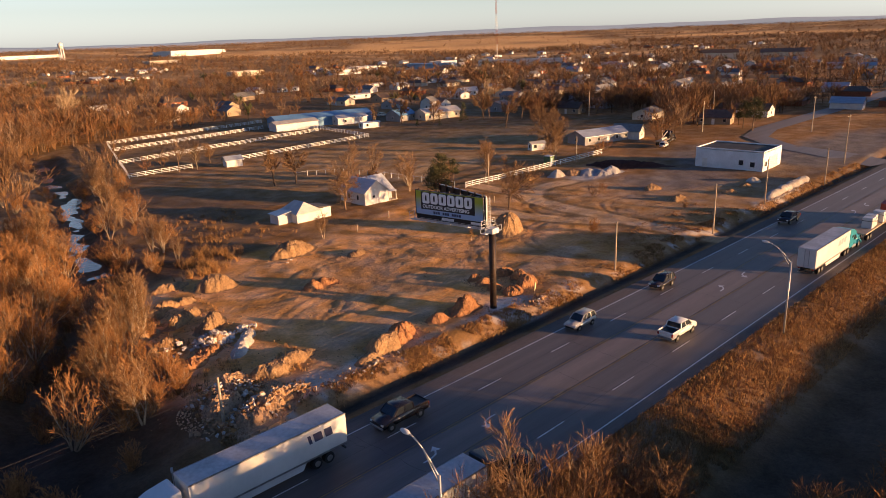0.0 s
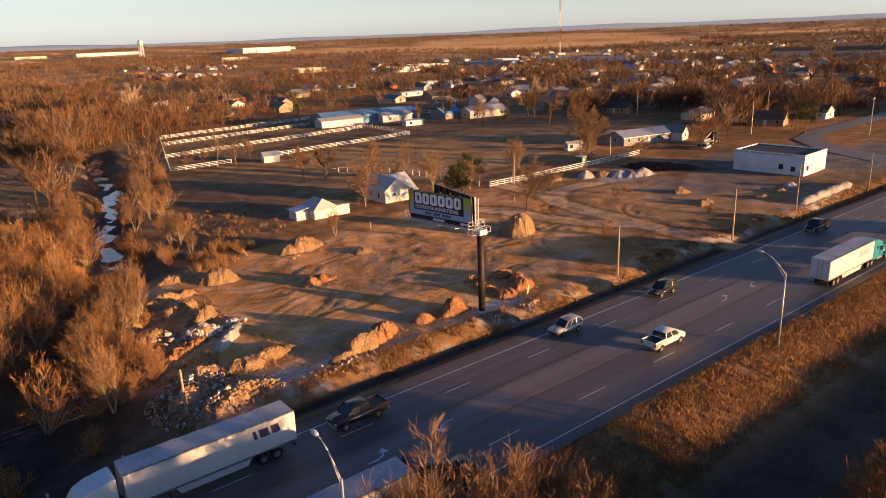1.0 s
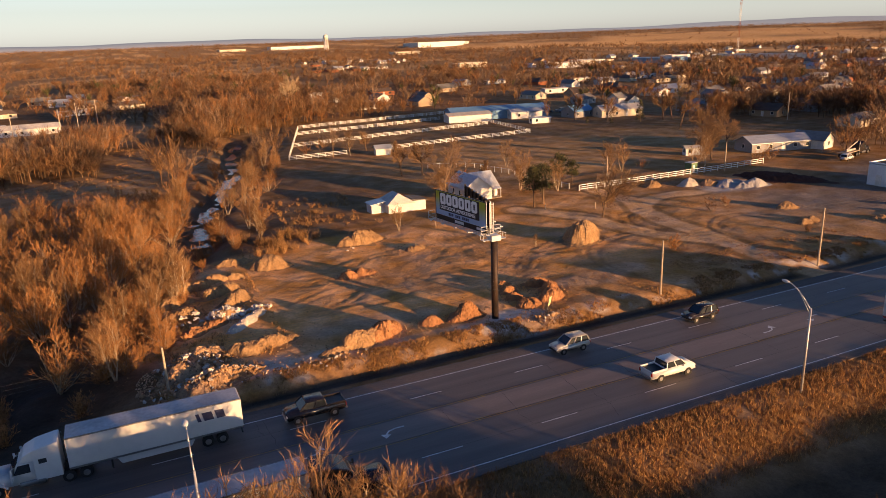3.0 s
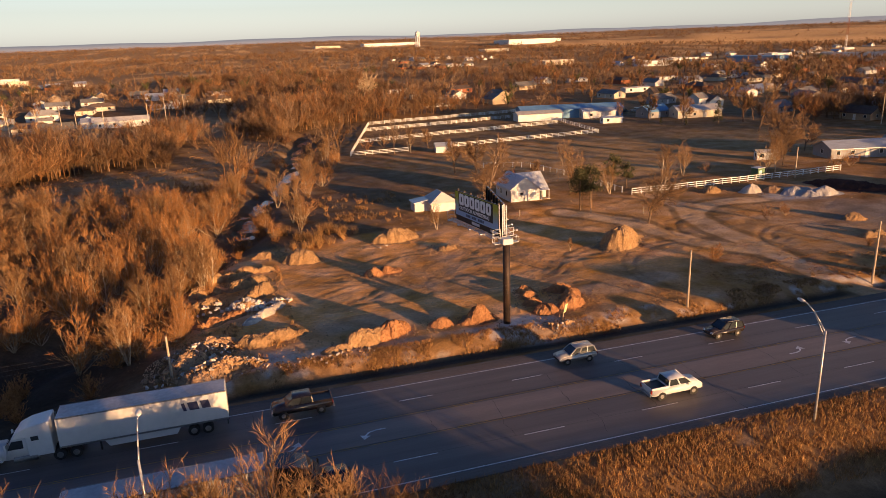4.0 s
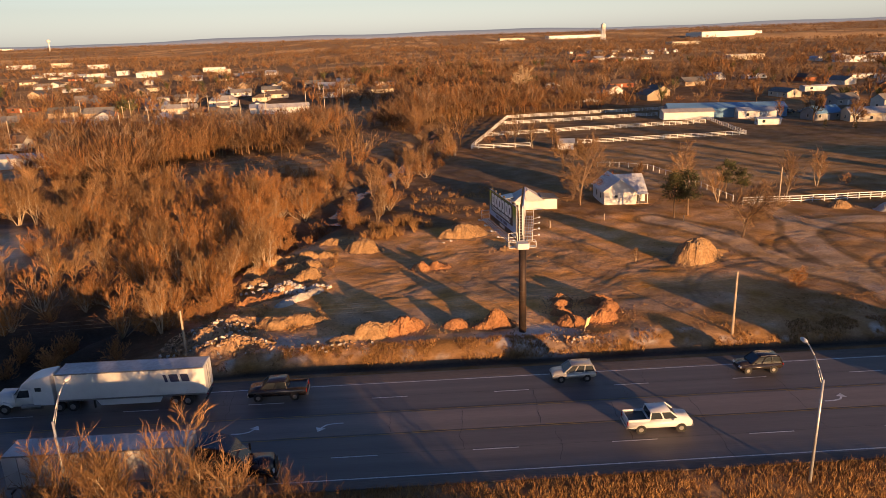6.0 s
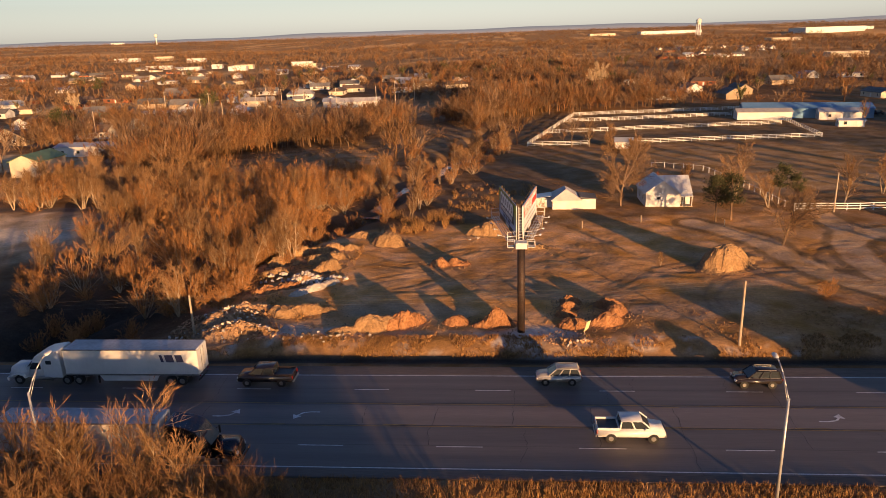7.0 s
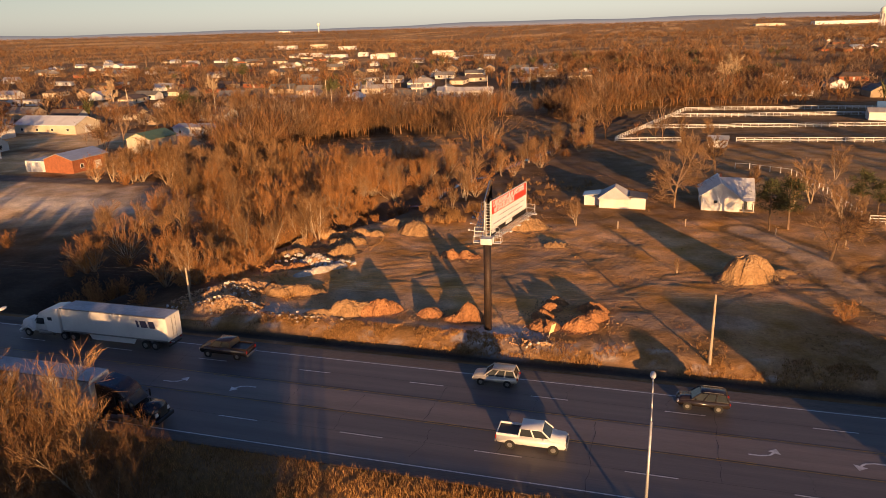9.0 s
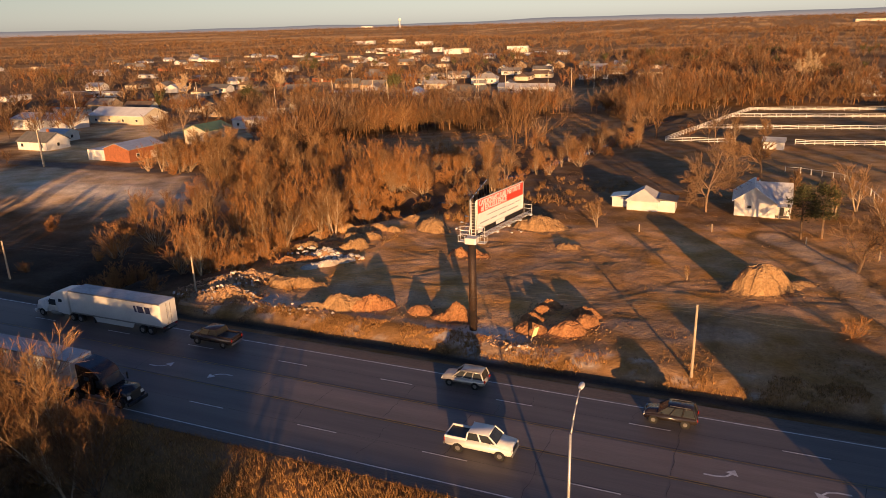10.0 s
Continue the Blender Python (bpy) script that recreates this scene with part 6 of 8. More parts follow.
# west of the creek
t = house(-66, 138.6, 90, 12.6, 9, 3.6, 1.5, M_brick, M_roof_metal, "red brick workshop with a low grey metal roof", n_win=2, name="workshop", category="workshop", windows_ends=False)
bm = new_bm()
box(bm, -2.6, 7.9, 1.35, 6.6, 6.6, 3.2)
part("annex", bm, M_white, t, "white annex with a roller door")
opening(t, "garage_door", -5.91, 7.9, 1.3, 4.6, 2.4, -90, M_white_metal)
opening(t, "door", 2.0, -4.51, 1.0, 1.0, 2.05, 0, M_white)
house(-65.4, 169, 90, 12.4, 8.4, 4.3, 1.7, M_cream, M_roof_green, "cream metal barn with a green roof", n_win=0, name="barn", category="barn")
t = house(-134.5, 203.6, 0, 28, 12.5, 3.4, 2.6, M_cream, M_white_metal, "long hall with cream walls under a white metal roof", n_win=0, name="hall", category="hall")
for k in range(4):
    opening(t, "window", -10.5 + 7.0 * k, -6.26, 1.5, 1.2, 1.0, 0)
opening(t, "garage_door", 14.01, 0, 1.4, 3.2, 2.6, 90, M_white_metal)
t = house(-109.6, 145, 0, 12.5, 8.4, 2.8, 2.3, M_white, M_roof_grey, "white frame house with a grey shingle roof", n_win=3, chimney=True)
house(-121, 160, 0, 12, 6, 2.8, 1.2, M_white, M_roof_metal, "white outbuilding with a blue-grey metal roof", n_win=1, name="outbuilding", category="shed")
house(-153, 183, 0, 26, 13, 4.0, 1.8, M_white_metal, M_roof_metal, "pale metal hall with a blue-grey roof", n_win=0, name="hall", category="hall")
house(-66, 202, 3, 25, 9, 3.2, 0.8, M_white_metal, M_roof_metal, "long low white metal building with a grey roof", n_win=5, name="warehouse", category="warehouse")
house(-112, 298, 12, 13, 7, 2.8, 1.5, M_cream, M_roof_green, "cream house with a green roof", n_win=3)
house(-53, 401, 8, 15, 10, 3.2, 2.4, M_white, M_roof_pale, "white house with a pale hipped roof", hip=3, n_win=3)
house(-9, 344, 6, 24, 8, 3.0, 1.6, M_white_metal, M_roof_pale, "long white metal building", n_win=4, name="warehouse", category="warehouse")
house(-22, 346, 6, 8, 7, 3.0, 1.6, M_white_metal, M_roof_metal, "small white metal shed", n_win=1, name="shed", category="shed")
house(-66, 362, 8, 17, 8, 3.0, 1.7, M_cream, M_roof_pale, "cream house with a pale roof", n_win=3)
house(-46, 372, 8, 6, 5, 2.6, 1.3, M_white, M_roof_grey, "small white wooden house", n_win=1)

# the town's scattered houses: six kinds, copied
rng = random.Random(21)
KINDS = [
    house(260, 150, 10, 14, 8, 2.7, 1.7, M_cream, M_roof_grey, "low cream ranch house with a grey shingle roof", n_win=3, group="town houses"),
    house(285, 118, 95, 13, 8.5, 2.8, 2.2, M_white, M_roof_brown, "white house with a brown gabled roof", n_win=3, group="town houses"),
    house(300, 148, 12, 15, 9, 2.7, 1.9, M_brick, M_roof_grey, "red brick ranch house with a grey roof", hip=3.0, n_win=3, group="town houses"),
    house(262, 190, 100, 12, 8, 2.7, 2.3, M_tan, M_roof_brown, "tan house with a brown roof", n_win=3, group="town houses"),
    house(300, 215, 5, 16, 8, 2.7, 1.6, M_white, M_roof_pale, "white house with a pale roof", n_win=3, group="town houses"),
    house(255, 225, 20, 12, 8, 2.8, 2.0, M_grey_wall, M_roof_grey, "grey house with a grey roof", n_win=3, group="town houses")]
placed = [(k.location.x, k.location.y) for k in KINDS] + [(-66, 138), (-65, 169), (-134, 203), (-110, 145), (-153, 183), (-121, 160), (-66, 203), (-112, 298), (-53, 401), (-9, 344), (-66, 362), (205, 239), (219, 230), (197, 131), (180, 78), (178, 261)]


def plain_house(label, L, W, wall_h, roof_h, wall_m, roof_m, hip=0.0):
    """A house of the farther streets: walls, roof, two windows and a door."""
    t = thing("house", label, "house", None, "town houses")
    walls(t, L, W, wall_h, roof_h, wall_m, bool(hip))
    gable_roof(t, L, W, wall_h + 0.02, roof_h, roof_m, 0.4, hip)
    for nm, x, w, hh, z, mm in (("window", -L * 0.28, 1.6, 1.2, 1.5, M_glass), ("door", 0.0, 1.0, 2.0, 1.0, M_trim), ("window", L * 0.28, 1.6, 1.2, 1.5, M_glass)):
        box(bm := new_bm(), x, -W / 2 - 0.02, z, w, 0.06, hh)
        part(nm, bm, mm, t)
    return t


FAR_KINDS = [plain_house("small white frame house with a grey roof", 13, 8, 2.7, 2.0, M_white, M_roof_grey), plain_house("low cream house with a brown roof", 15, 8.5, 2.7, 1.8, M_cream, M_roof_brown, 3.0),
             plain_house("brick house with a brown hipped roof", 15, 9, 2.7, 1.9, M_brick, M_roof_brown, 3.2), plain_house("white house with a pale metal roof", 12, 8, 2.7, 2.1, M_white, M_roof_metal),
             plain_house("tan house with a grey gabled roof", 14, 8, 2.8, 2.4, M_tan, M_roof_grey), plain_house("long white mobile home with a flat pale roof", 17, 5, 2.6, 0.5, M_white_metal, M_roof_pale)]
fresh_kinds = list(FAR_KINDS)


def free(x, y, gap):
    return all((x - a) ** 2 + (y - b) ** 2 > gap * gap for a, b in placed)


def town(n, x0, x1, y0, y1, gap=17, turn=8, plain=True):
    made = tries = 0
    while made < n and tries < 4000:
        tries += 1
        x, y = rng.uniform(x0, x1), rng.uniform(y0, y1)
        if not free(x, y, gap):
            continue
        placed.append((x, y))
        m = pose(x, y, ground_z(x, y) - 0.05, 0, 0, turn + rng.choice((0, 0, 90, 90, 180)) + rng.uniform(-8, 8))
        if plain and fresh_kinds:
            fresh_kinds.pop().matrix_basis = m
        else:
            copy_thing((FAR_KINDS if plain else KINDS)[rng.randrange(6)], m)
        made += 1


town(12, 235, 330, 120, 330, plain=False)
town(8, -165, -85, 228, 290, 22, plain=False)
town(34, 300, 470, 70, 330, 18)
town(50, 330, 680, 200, 480, 20)
town(34, 470, 850, 60, 280, 22)
town(30, -290, -165, 190, 420)
town(20, -150, -20, 292, 450, 19)
town(40, -420, -80, 420, 760, 22)
town(14, -80, 40, 420, 560, 26)
town(14, 120, 320, 330, 470, 24)
town(44, 450, 950, 420, 850, 26)
town(30, 1130, 1400, 540, 840, 20)
town(14, 300, 460, 1020, 1160, 18)
town(10, 240, 340, 780, 880, 20)
town(30, -700, -250, 500, 1000, 30)

# big pale halls far off
for i, (x, y, L, W, hh) in enumerate(((655, 2550, 210, 40, 10), (430, 2570, 90, 30, 7), (940, 2000, 160, 60, 14), (1010, 2150, 220, 50, 9), (-260, 900, 34, 20, 5), (-200, 960, 40, 20, 5), (-320, 880, 28, 18, 5), (640, 1500, 70, 30, 6), (560, 720, 40, 22, 5), (470, 640, 36, 18, 5),
                                       (420, 760, 40, 16, 5), (680, 700, 34, 20, 5), (-420, 1000, 50, 22, 5), (-160, 840, 26, 16, 5), (-240, 820, 30, 16, 5), (-611, 1279, 60, 22, 6), (-573, 1347, 46, 22, 7), (-456, 1220, 44, 20, 6), (-2574, 4001, 110, 40, 8), (-2260, 3964, 120, 40, 8), (-1932, 3750, 90, 40, 8), (-323, 970, 20, 14, 5))):
    k = 0.7 if x < 0 else 1.0
    flat_block("far_hall", "large pale flat-roofed hall far across the town", "warehouse", x, y, 8, k * L, k * W, hh, M_cream if i % 3 == 1 else M_white_metal, M_roof_pale, group="far halls")
for x, y, yaw, L in ((802, 377, -64, 40), (764, 290, -70, 46)):
    house(x, y, yaw, L, 13, 8.0, 3.5, M_cream, M_roof_brown, "cream three-storey apartment block with a brown roof", n_win=6, name="apartment_block", category="apartments")
flat_block("far_hall", "row of low white commercial sheds across the town", "warehouse", 670, 552, -63, 108, 18, 6, M_white_metal, M_roof_pale, group="far halls")
flat_block("far_hall", "low blue metal works building across the town", "warehouse", 610, 650, -63, 60, 24, 6, M_blue_metal, M_blue_metal, group="far halls")


# water towers and the radio mast
def water_tower(x, y, hgt, r, label):
    t = thing("water_tower", label, "water tower", pose(x, y, ground_z(x, y)))
    for k in range(6):
        an = math.pi * k / 3
        bm = new_bm()
        rod(bm, (r * 0.95 * math.cos(an), r * 0.95 * math.sin(an), 0), (r * 0.8 * math.cos(an), r * 0.8 * math.sin(an), hgt * 0.72), 0.9, 0.8, 8)
        part("leg", bm, M_white, t)
    bm = new_bm()
    rod(bm, (0, 0, 0), (0, 0, hgt * 0.7), r * 0.16, n=10)
    part("riser", bm, M_white, t)
    bm = new_bm()
    rod(bm, (0, 0, hgt * 0.64), (0, 0, hgt * 0.72), r * 0.4, r, 20)
    rod(bm, (0, 0, hgt * 0.72), (0, 0, hgt * 0.92), r, r, 20)
    rod(bm, (0, 0, hgt * 0.92), (0, 0, hgt), r, r * 0.25, 20)
    part("tank", bm, M_white, t, "", True)
    return t


water_tower(630, 2100, 46, 7, "white water tower on six legs, far beyond the woods")
tower = thing("water_tower", "white single-stem water tower on the horizon", "water tower", pose(-1460, 3200, ground_z(-1460, 3200)))
rod(bm := new_bm(), (0, 0, 0), (0, 0, 34), 3.2, 2.4, 14)
part("stem", bm, M_white, tower, "", True)
bm = new_bm()
rod(bm, (0, 0, 32), (0, 0, 40), 2.4, 8.0, 18)
rod(bm, (0, 0, 40), (0, 0, 44), 8.0, 7.2, 18)
rod(bm, (0, 0, 44), (0, 0, 47), 7.2, 2.0, 18)
part("tank", bm, M_white, tower, "", True)
mast = thing("radio_mast", "thin red and white lattice radio mast", "radio mast", pose(770, 684, ground_z(770, 684)))
for i in range(4):
    bm = new_bm()
    z0, z1 = 20 * i, 20 * (i + 1)
    for k in range(3):
        an = 2.1 * k
        rod(bm, (1.3 * math.cos(an), 1.3 * math.sin(an), z0), (1.3 * math.cos(an), 1.3 * math.sin(an), z1), 0.16, n=4)
    for j in range(10):
        za = z0 + 2 * j
        for k in range(3):
            rod(bm, (1.3 * math.cos(2.1 * k), 1.3 * math.sin(2.1 * k), za), (1.3 * math.cos(2.1 * k + 2.1), 1.3 * math.sin(2.1 * k + 2.1), za + 2), 0.09, n=3)
    part("mast_section", bm, M_brick if i % 2 else M_white, mast)

# ---- fences ----
def fence(label, pts, gap=2.4, tall=1.35, rails=3, wide=0.16, rail_h=0.15, post_w=0.14, material=None):
    """A post-and-rail fence along the points."""
    t = thing("fence", label, "fence", pose(pts[0][0], pts[0][1], 0), "fences")
    ox, oy = pts[0]
    post = None
    material = material or M_white
    for (ax, ay), (bx, by) in zip(pts, pts[1:]):
        d = math.hypot(bx - ax, by - ay)
        n = max(1, round(d / gap))
        yaw = math.degrees(math.atan2(by - ay, bx - ax))
        for k in range(n + 1):
            x, y = ax + (bx - ax) * k / n, ay + (by - ay) * k / n
            if post is None:
                bm = new_bm()
                box(bm, 0, 0, tall / 2 - 0.1, post_w, post_w, tall + 0.3)
                post = part("post", bm, material, t)
                ob = post
            else:
                ob = new("post", post.data)
                ob.parent = t
            ob.matrix_basis = pose(x - ox, y - oy, ground_z(x, y), 0, 0, yaw)
        for r in range(rails):
            z = tall * (r + 1) / rails - 0.12
            bm = new_bm()
            nx_, ny_ = -(by - ay) / d * 0.03, (bx - ax) / d * 0.03
            last = None
            for k in range(n + 1):
                x, y = ax + (bx - ax) * k / n, ay + (by - ay) * k / n
                zz = ground_z(x, y) + z
                ring = [bm.verts.new((x - ox + (s - 2.9) * nx_, y - oy + (s - 2.9) * ny_, zz + q)) for s, q in ((-1, 0), (1, 0), (1, rail_h), (-1, rail_h))]
                if last:
                    for i in range(4):
                        bm.faces.new((last[i], last[(i + 1) % 4], ring[(i + 1) % 4], ring[i]))
                last = ring
            bmesh.ops.recalc_face_normals(bm, faces=bm.faces[:])
            part("rail", bm, material, t)
    return t


W4 = "white painted board fence of the paddock"
fence(W4, [(94, 280), (152, 288.5), (166, 291)])
fence(W4, [(88, 258), (154, 269)])
fence(W4, [(79, 227.5), (162, 240)])
fence(W4, [(71.5, 200), (90, 200.3)])
fence(W4, [(105, 201.5), (162, 207.5)])
fence(W4, [(94, 280), (71.5, 200)])
fence(W4, [(167, 252), (162, 208)])
fence("white board fence along the drive", [(117.5, 114.8), (146, 115.2), (176, 116)], tall=1.4)
fence("white wooden posts of a yard fence", [(101, 162), (104, 161), (112, 155.5), (115, 142), (117, 118)], gap=2.6, tall=1.3, rails=1, rail_h=0.06)
for x, y in ((88, 108), (101.5, 104), (77, 104), (110.5, 99.5)):
    t = thing("fence_post", "single pale wooden post in the yard", "post", pose(x, y, ground_z(x, y)))
    bm = new_bm()
    rod(bm, (0, 0, -0.3), (0, 0, 1.3), 0.12, 0.1, 8)
    part("post", bm, M_wood, t)

# ---- vehicles ----
M_teal = surface("teal_paint", (0.035, 0.26, 0.33), (0.03, 0.22, 0.29), 0.6, 0.3, 0.0, 8, 0.06, spec=0.5)
M_truck_white = surface("truck_white", (0.66, 0.65, 0.63), (0.60, 0.59, 0.57), 0.4, 0.35, 0.0, 8, 0.05, spec=0.5)
M_truck_black = surface("truck_black", (0.018, 0.017, 0.018), (0.03, 0.022, 0.02), 0.6, 0.25, 0.0, spec=0.6)
M_truck_red = surface("truck_red", (0.36, 0.045, 0.03), (0.30, 0.04, 0.028), 0.6, 0.35, 0.0, spec=0.5)
M_trailer = surface("trailer_skin", (0.62, 0.60, 0.57), (0.54, 0.52, 0.49), 0.25, 0.45, 0.0, 8, 0.06)
M_trailer_roof = surface("trailer_roof", (0.48, 0.48, 0.49), (0.36, 0.36, 0.37), 0.5, 0.6, 0.0, 6, 0.15)
M_chassis = surface("chassis", (0.03, 0.028, 0.027), (0.05, 0.042, 0.036), 1.2, 0.7, 0.0)
M_rim_metal = surface("wheel_metal", (0.30, 0.29, 0.28), (0.22, 0.21, 0.20), 2.0, 0.4, 0.0, metal=0.7)
M_car_silver = surface("silver_paint", (0.42, 0.40, 0.37), (0.37, 0.35, 0.33), 0.8, 0.3, 0.0, metal=0.4, spec=0.5)
M_logo = surface("logo_navy", (0.03, 0.035, 0.08), (0.04, 0.045, 0.09), 0.8, 0.5, 0.0)
M_headlamp = surface("lamp_glass", (0.62, 0.61, 0.58), (0.55, 0.54, 0.52), 2.0, 0.15, 0.0, spec=0.6)
M_tail = surface("tail_lamp", (0.35, 0.02, 0.015), (0.28, 0.018, 0.012), 2.0, 0.25, 0.0)


def wheel(parent, x, y, r=0.52, w=0.28):
    sgn = -1 if y < 0 else 1
    bm = new_bm()
    rod(bm, (x, y - w / 2, r), (x, y + w / 2, r), r, r, 20)
    es = [e for e in bm.edges if len(e.link_faces) == 2 and e.calc_face_angle(0) > 1.0]
    bmesh.ops.bevel(bm, geom=es, offset=0.05, segments=2, affect="EDGES")
    tyre = part("wheel", bm, M_rubber, parent)
    bm = new_bm()
    rod(bm, (x, y + sgn * (w / 2 - 0.02), r), (x, y + sgn * (w / 2 + 0.02), r), r * 0.58, r * 0.5, 16)
    part("rim", bm, M_rim_metal, tyre)
    return tyre


def taper(bm, x0, x1, y_half, z0, z1, tx0, tx1, ty_half, bevel=0.0):
    """A box whose top is a smaller rectangle tx0..tx1 by ty_half."""
    b = [bm.verts.new(p) for p in ((x0, -y_half, z0), (x1, -y_half, z0), (x1, y_half, z0), (x0, y_half, z0))]
    t = [bm.verts.new(p) for p in ((tx0, -ty_half, z1), (tx1, -ty_half, z1), (tx1, ty_half, z1), (tx0, ty_half, z1))]
    bm.faces.new(b[::-1]), bm.faces.new(t)
    for i in range(4):
        j = (i + 1) % 4
        bm.faces.new((b[i], b[j], t[j], t[i]))
    if bevel:
        es = list({e for v in b + t for e in v.link_edges})
        bmesh.ops.bevel(bm, geom=es, offset=bevel, segments=2, affect="EDGES")
    return bm


def pane(parent, corners, material, name="window", off=0.015):
    """A thin pane through four corners, set slightly proud."""
    c = [Vector(p) for p in corners]
    n = (c[1] - c[0]).cross(c[2] - c[0]).normalized() * off
    bm = new_bm()
    a, b = [bm.verts.new(p + n) for p in c], [bm.verts.new(p - n) for p in c]
    bm.faces.new(a), bm.faces.new(b[::-1])
    for i in range(4):
        j = (i + 1) % 4
        bm.faces.new((a[i], b[i], b[j], a[j]))
    bmesh.ops.recalc_face_normals(bm, faces=bm.faces[:])
    return part(name, bm, material, parent)


def tractor(t, paint, tall=3.9):
    """A long-nosed tractor: front wheels at x = 0, the sleeper's back at x = -4.9."""
    bm = new_bm()
    box(bm, -3.4, 0, 0.85, 8.0, 0.9, 0.35)
    part("chassis", bm, M_chassis, t)
    bm = new_bm()
    taper(bm, -1.2, 1.15, 1.05, 0.75, 1.95, -1.2, 0.85, 0.85, 0.12)
    part("hood", bm, paint, t, "", True)
    for s in (-1, 1):
        bm = new_bm()
        prism(bm, [(-0.85, 0.75), (-0.62, 1.15), (0.0, 1.33), (0.62, 1.15), (0.95, 0.75), (0.75, 0.75), (0.5, 1.0), (0, 1.15), (-0.5, 1.0), (-0.7, 0.75)], s * 0.85, s * 1.22, "y")
        part("mudguard", bm, paint, t)
        pane(t, ((1.05, s * 0.62, 1.05), (1.05, s * 0.98, 1.05), (0.98, s * 0.96, 1.35), (0.98, s * 0.62, 1.35)), M_headlamp, "headlamp", 0.04)
    bm = new_bm()
    box(bm, 1.12, 0, 1.25, 0.12, 1.05, 0.95, 0, 0.03)
    part("grille", bm, M_chassis, t)
    bm = new_bm()
    box(bm, 1.2, 0, 0.62, 0.3, 2.4, 0.42, 0, 0.08)
    part("bumper", bm, paint, t)
    bm = new_bm()
    taper(bm, -3.0, -1.0, 1.12, 0.8, 2.75, -3.0, -1.75, 1.05, 0.06)
    part("cab", bm, paint, t, "", True)
    bm = new_bm()
    prism(bm, [(-4.9, 0.8), (-2.9, 0.8), (-2.9, 2.7), (-1.8, 2.72), (-2.2, 3.25), (-3.1, 3.65), (-4.6, tall), (-4.9, tall)], -1.18, 1.18, "y")
    bmesh.ops.bevel(bm, geom=bm.edges[:], offset=0.06, segments=1, affect="EDGES")
    part("sleeper", bm, paint, t)
    pane(t, ((-1.08, -0.95, 1.98), (-1.08, 0.95, 1.98), (-1.70, 0.9, 2.68), (-1.70, -0.9, 2.68)), M_glass, "windscreen", 0.03)
    for s in (-1, 1):
        pane(t, ((-2.6, s * 1.11, 1.75), (-1.35, s * 1.11, 1.75), (-1.75, s * 1.07, 2.5), (-2.6, s * 1.07, 2.5)), M_glass, "side_window", 0.03)
        pane(t, ((-3.9, s * 1.185, 2.35), (-3.3, s * 1.185, 2.35), (-3.3, s * 1.185, 2.75), (-3.9, s * 1.185, 2.75)), M_glass, "sleeper_window", 0.02)
        bm = new_bm()
        box(bm, -1.25, s * 1.4, 2.1, 0.18, 0.1, 0.75, 0, 0.03)
        rod(bm, (-1.4, s * 1.1, 2.4), (-1.25, s * 1.4, 2.35), 0.03, n=5)
        part("mirror", bm, paint, t)
        bm = new_bm()
        rod(bm, (-3.6, s * 0.92, 0.75), (-1.7, s * 0.92, 0.75), 0.33, n=16)
        part("fuel_tank", bm, M_rim_metal, t)
        wheel(t, 0, s * 1.02)
        for x in (-5.3, -6.6):
            wheel(t, x, s * 0.95, 0.52, 0.5)
    bm = new_bm()
    rod(bm, (-5.0, -0.95, 1.0), (-5.0, -0.95, 3.7), 0.08, n=8)
    part("exhaust_stack", bm, M_rim_metal, t)


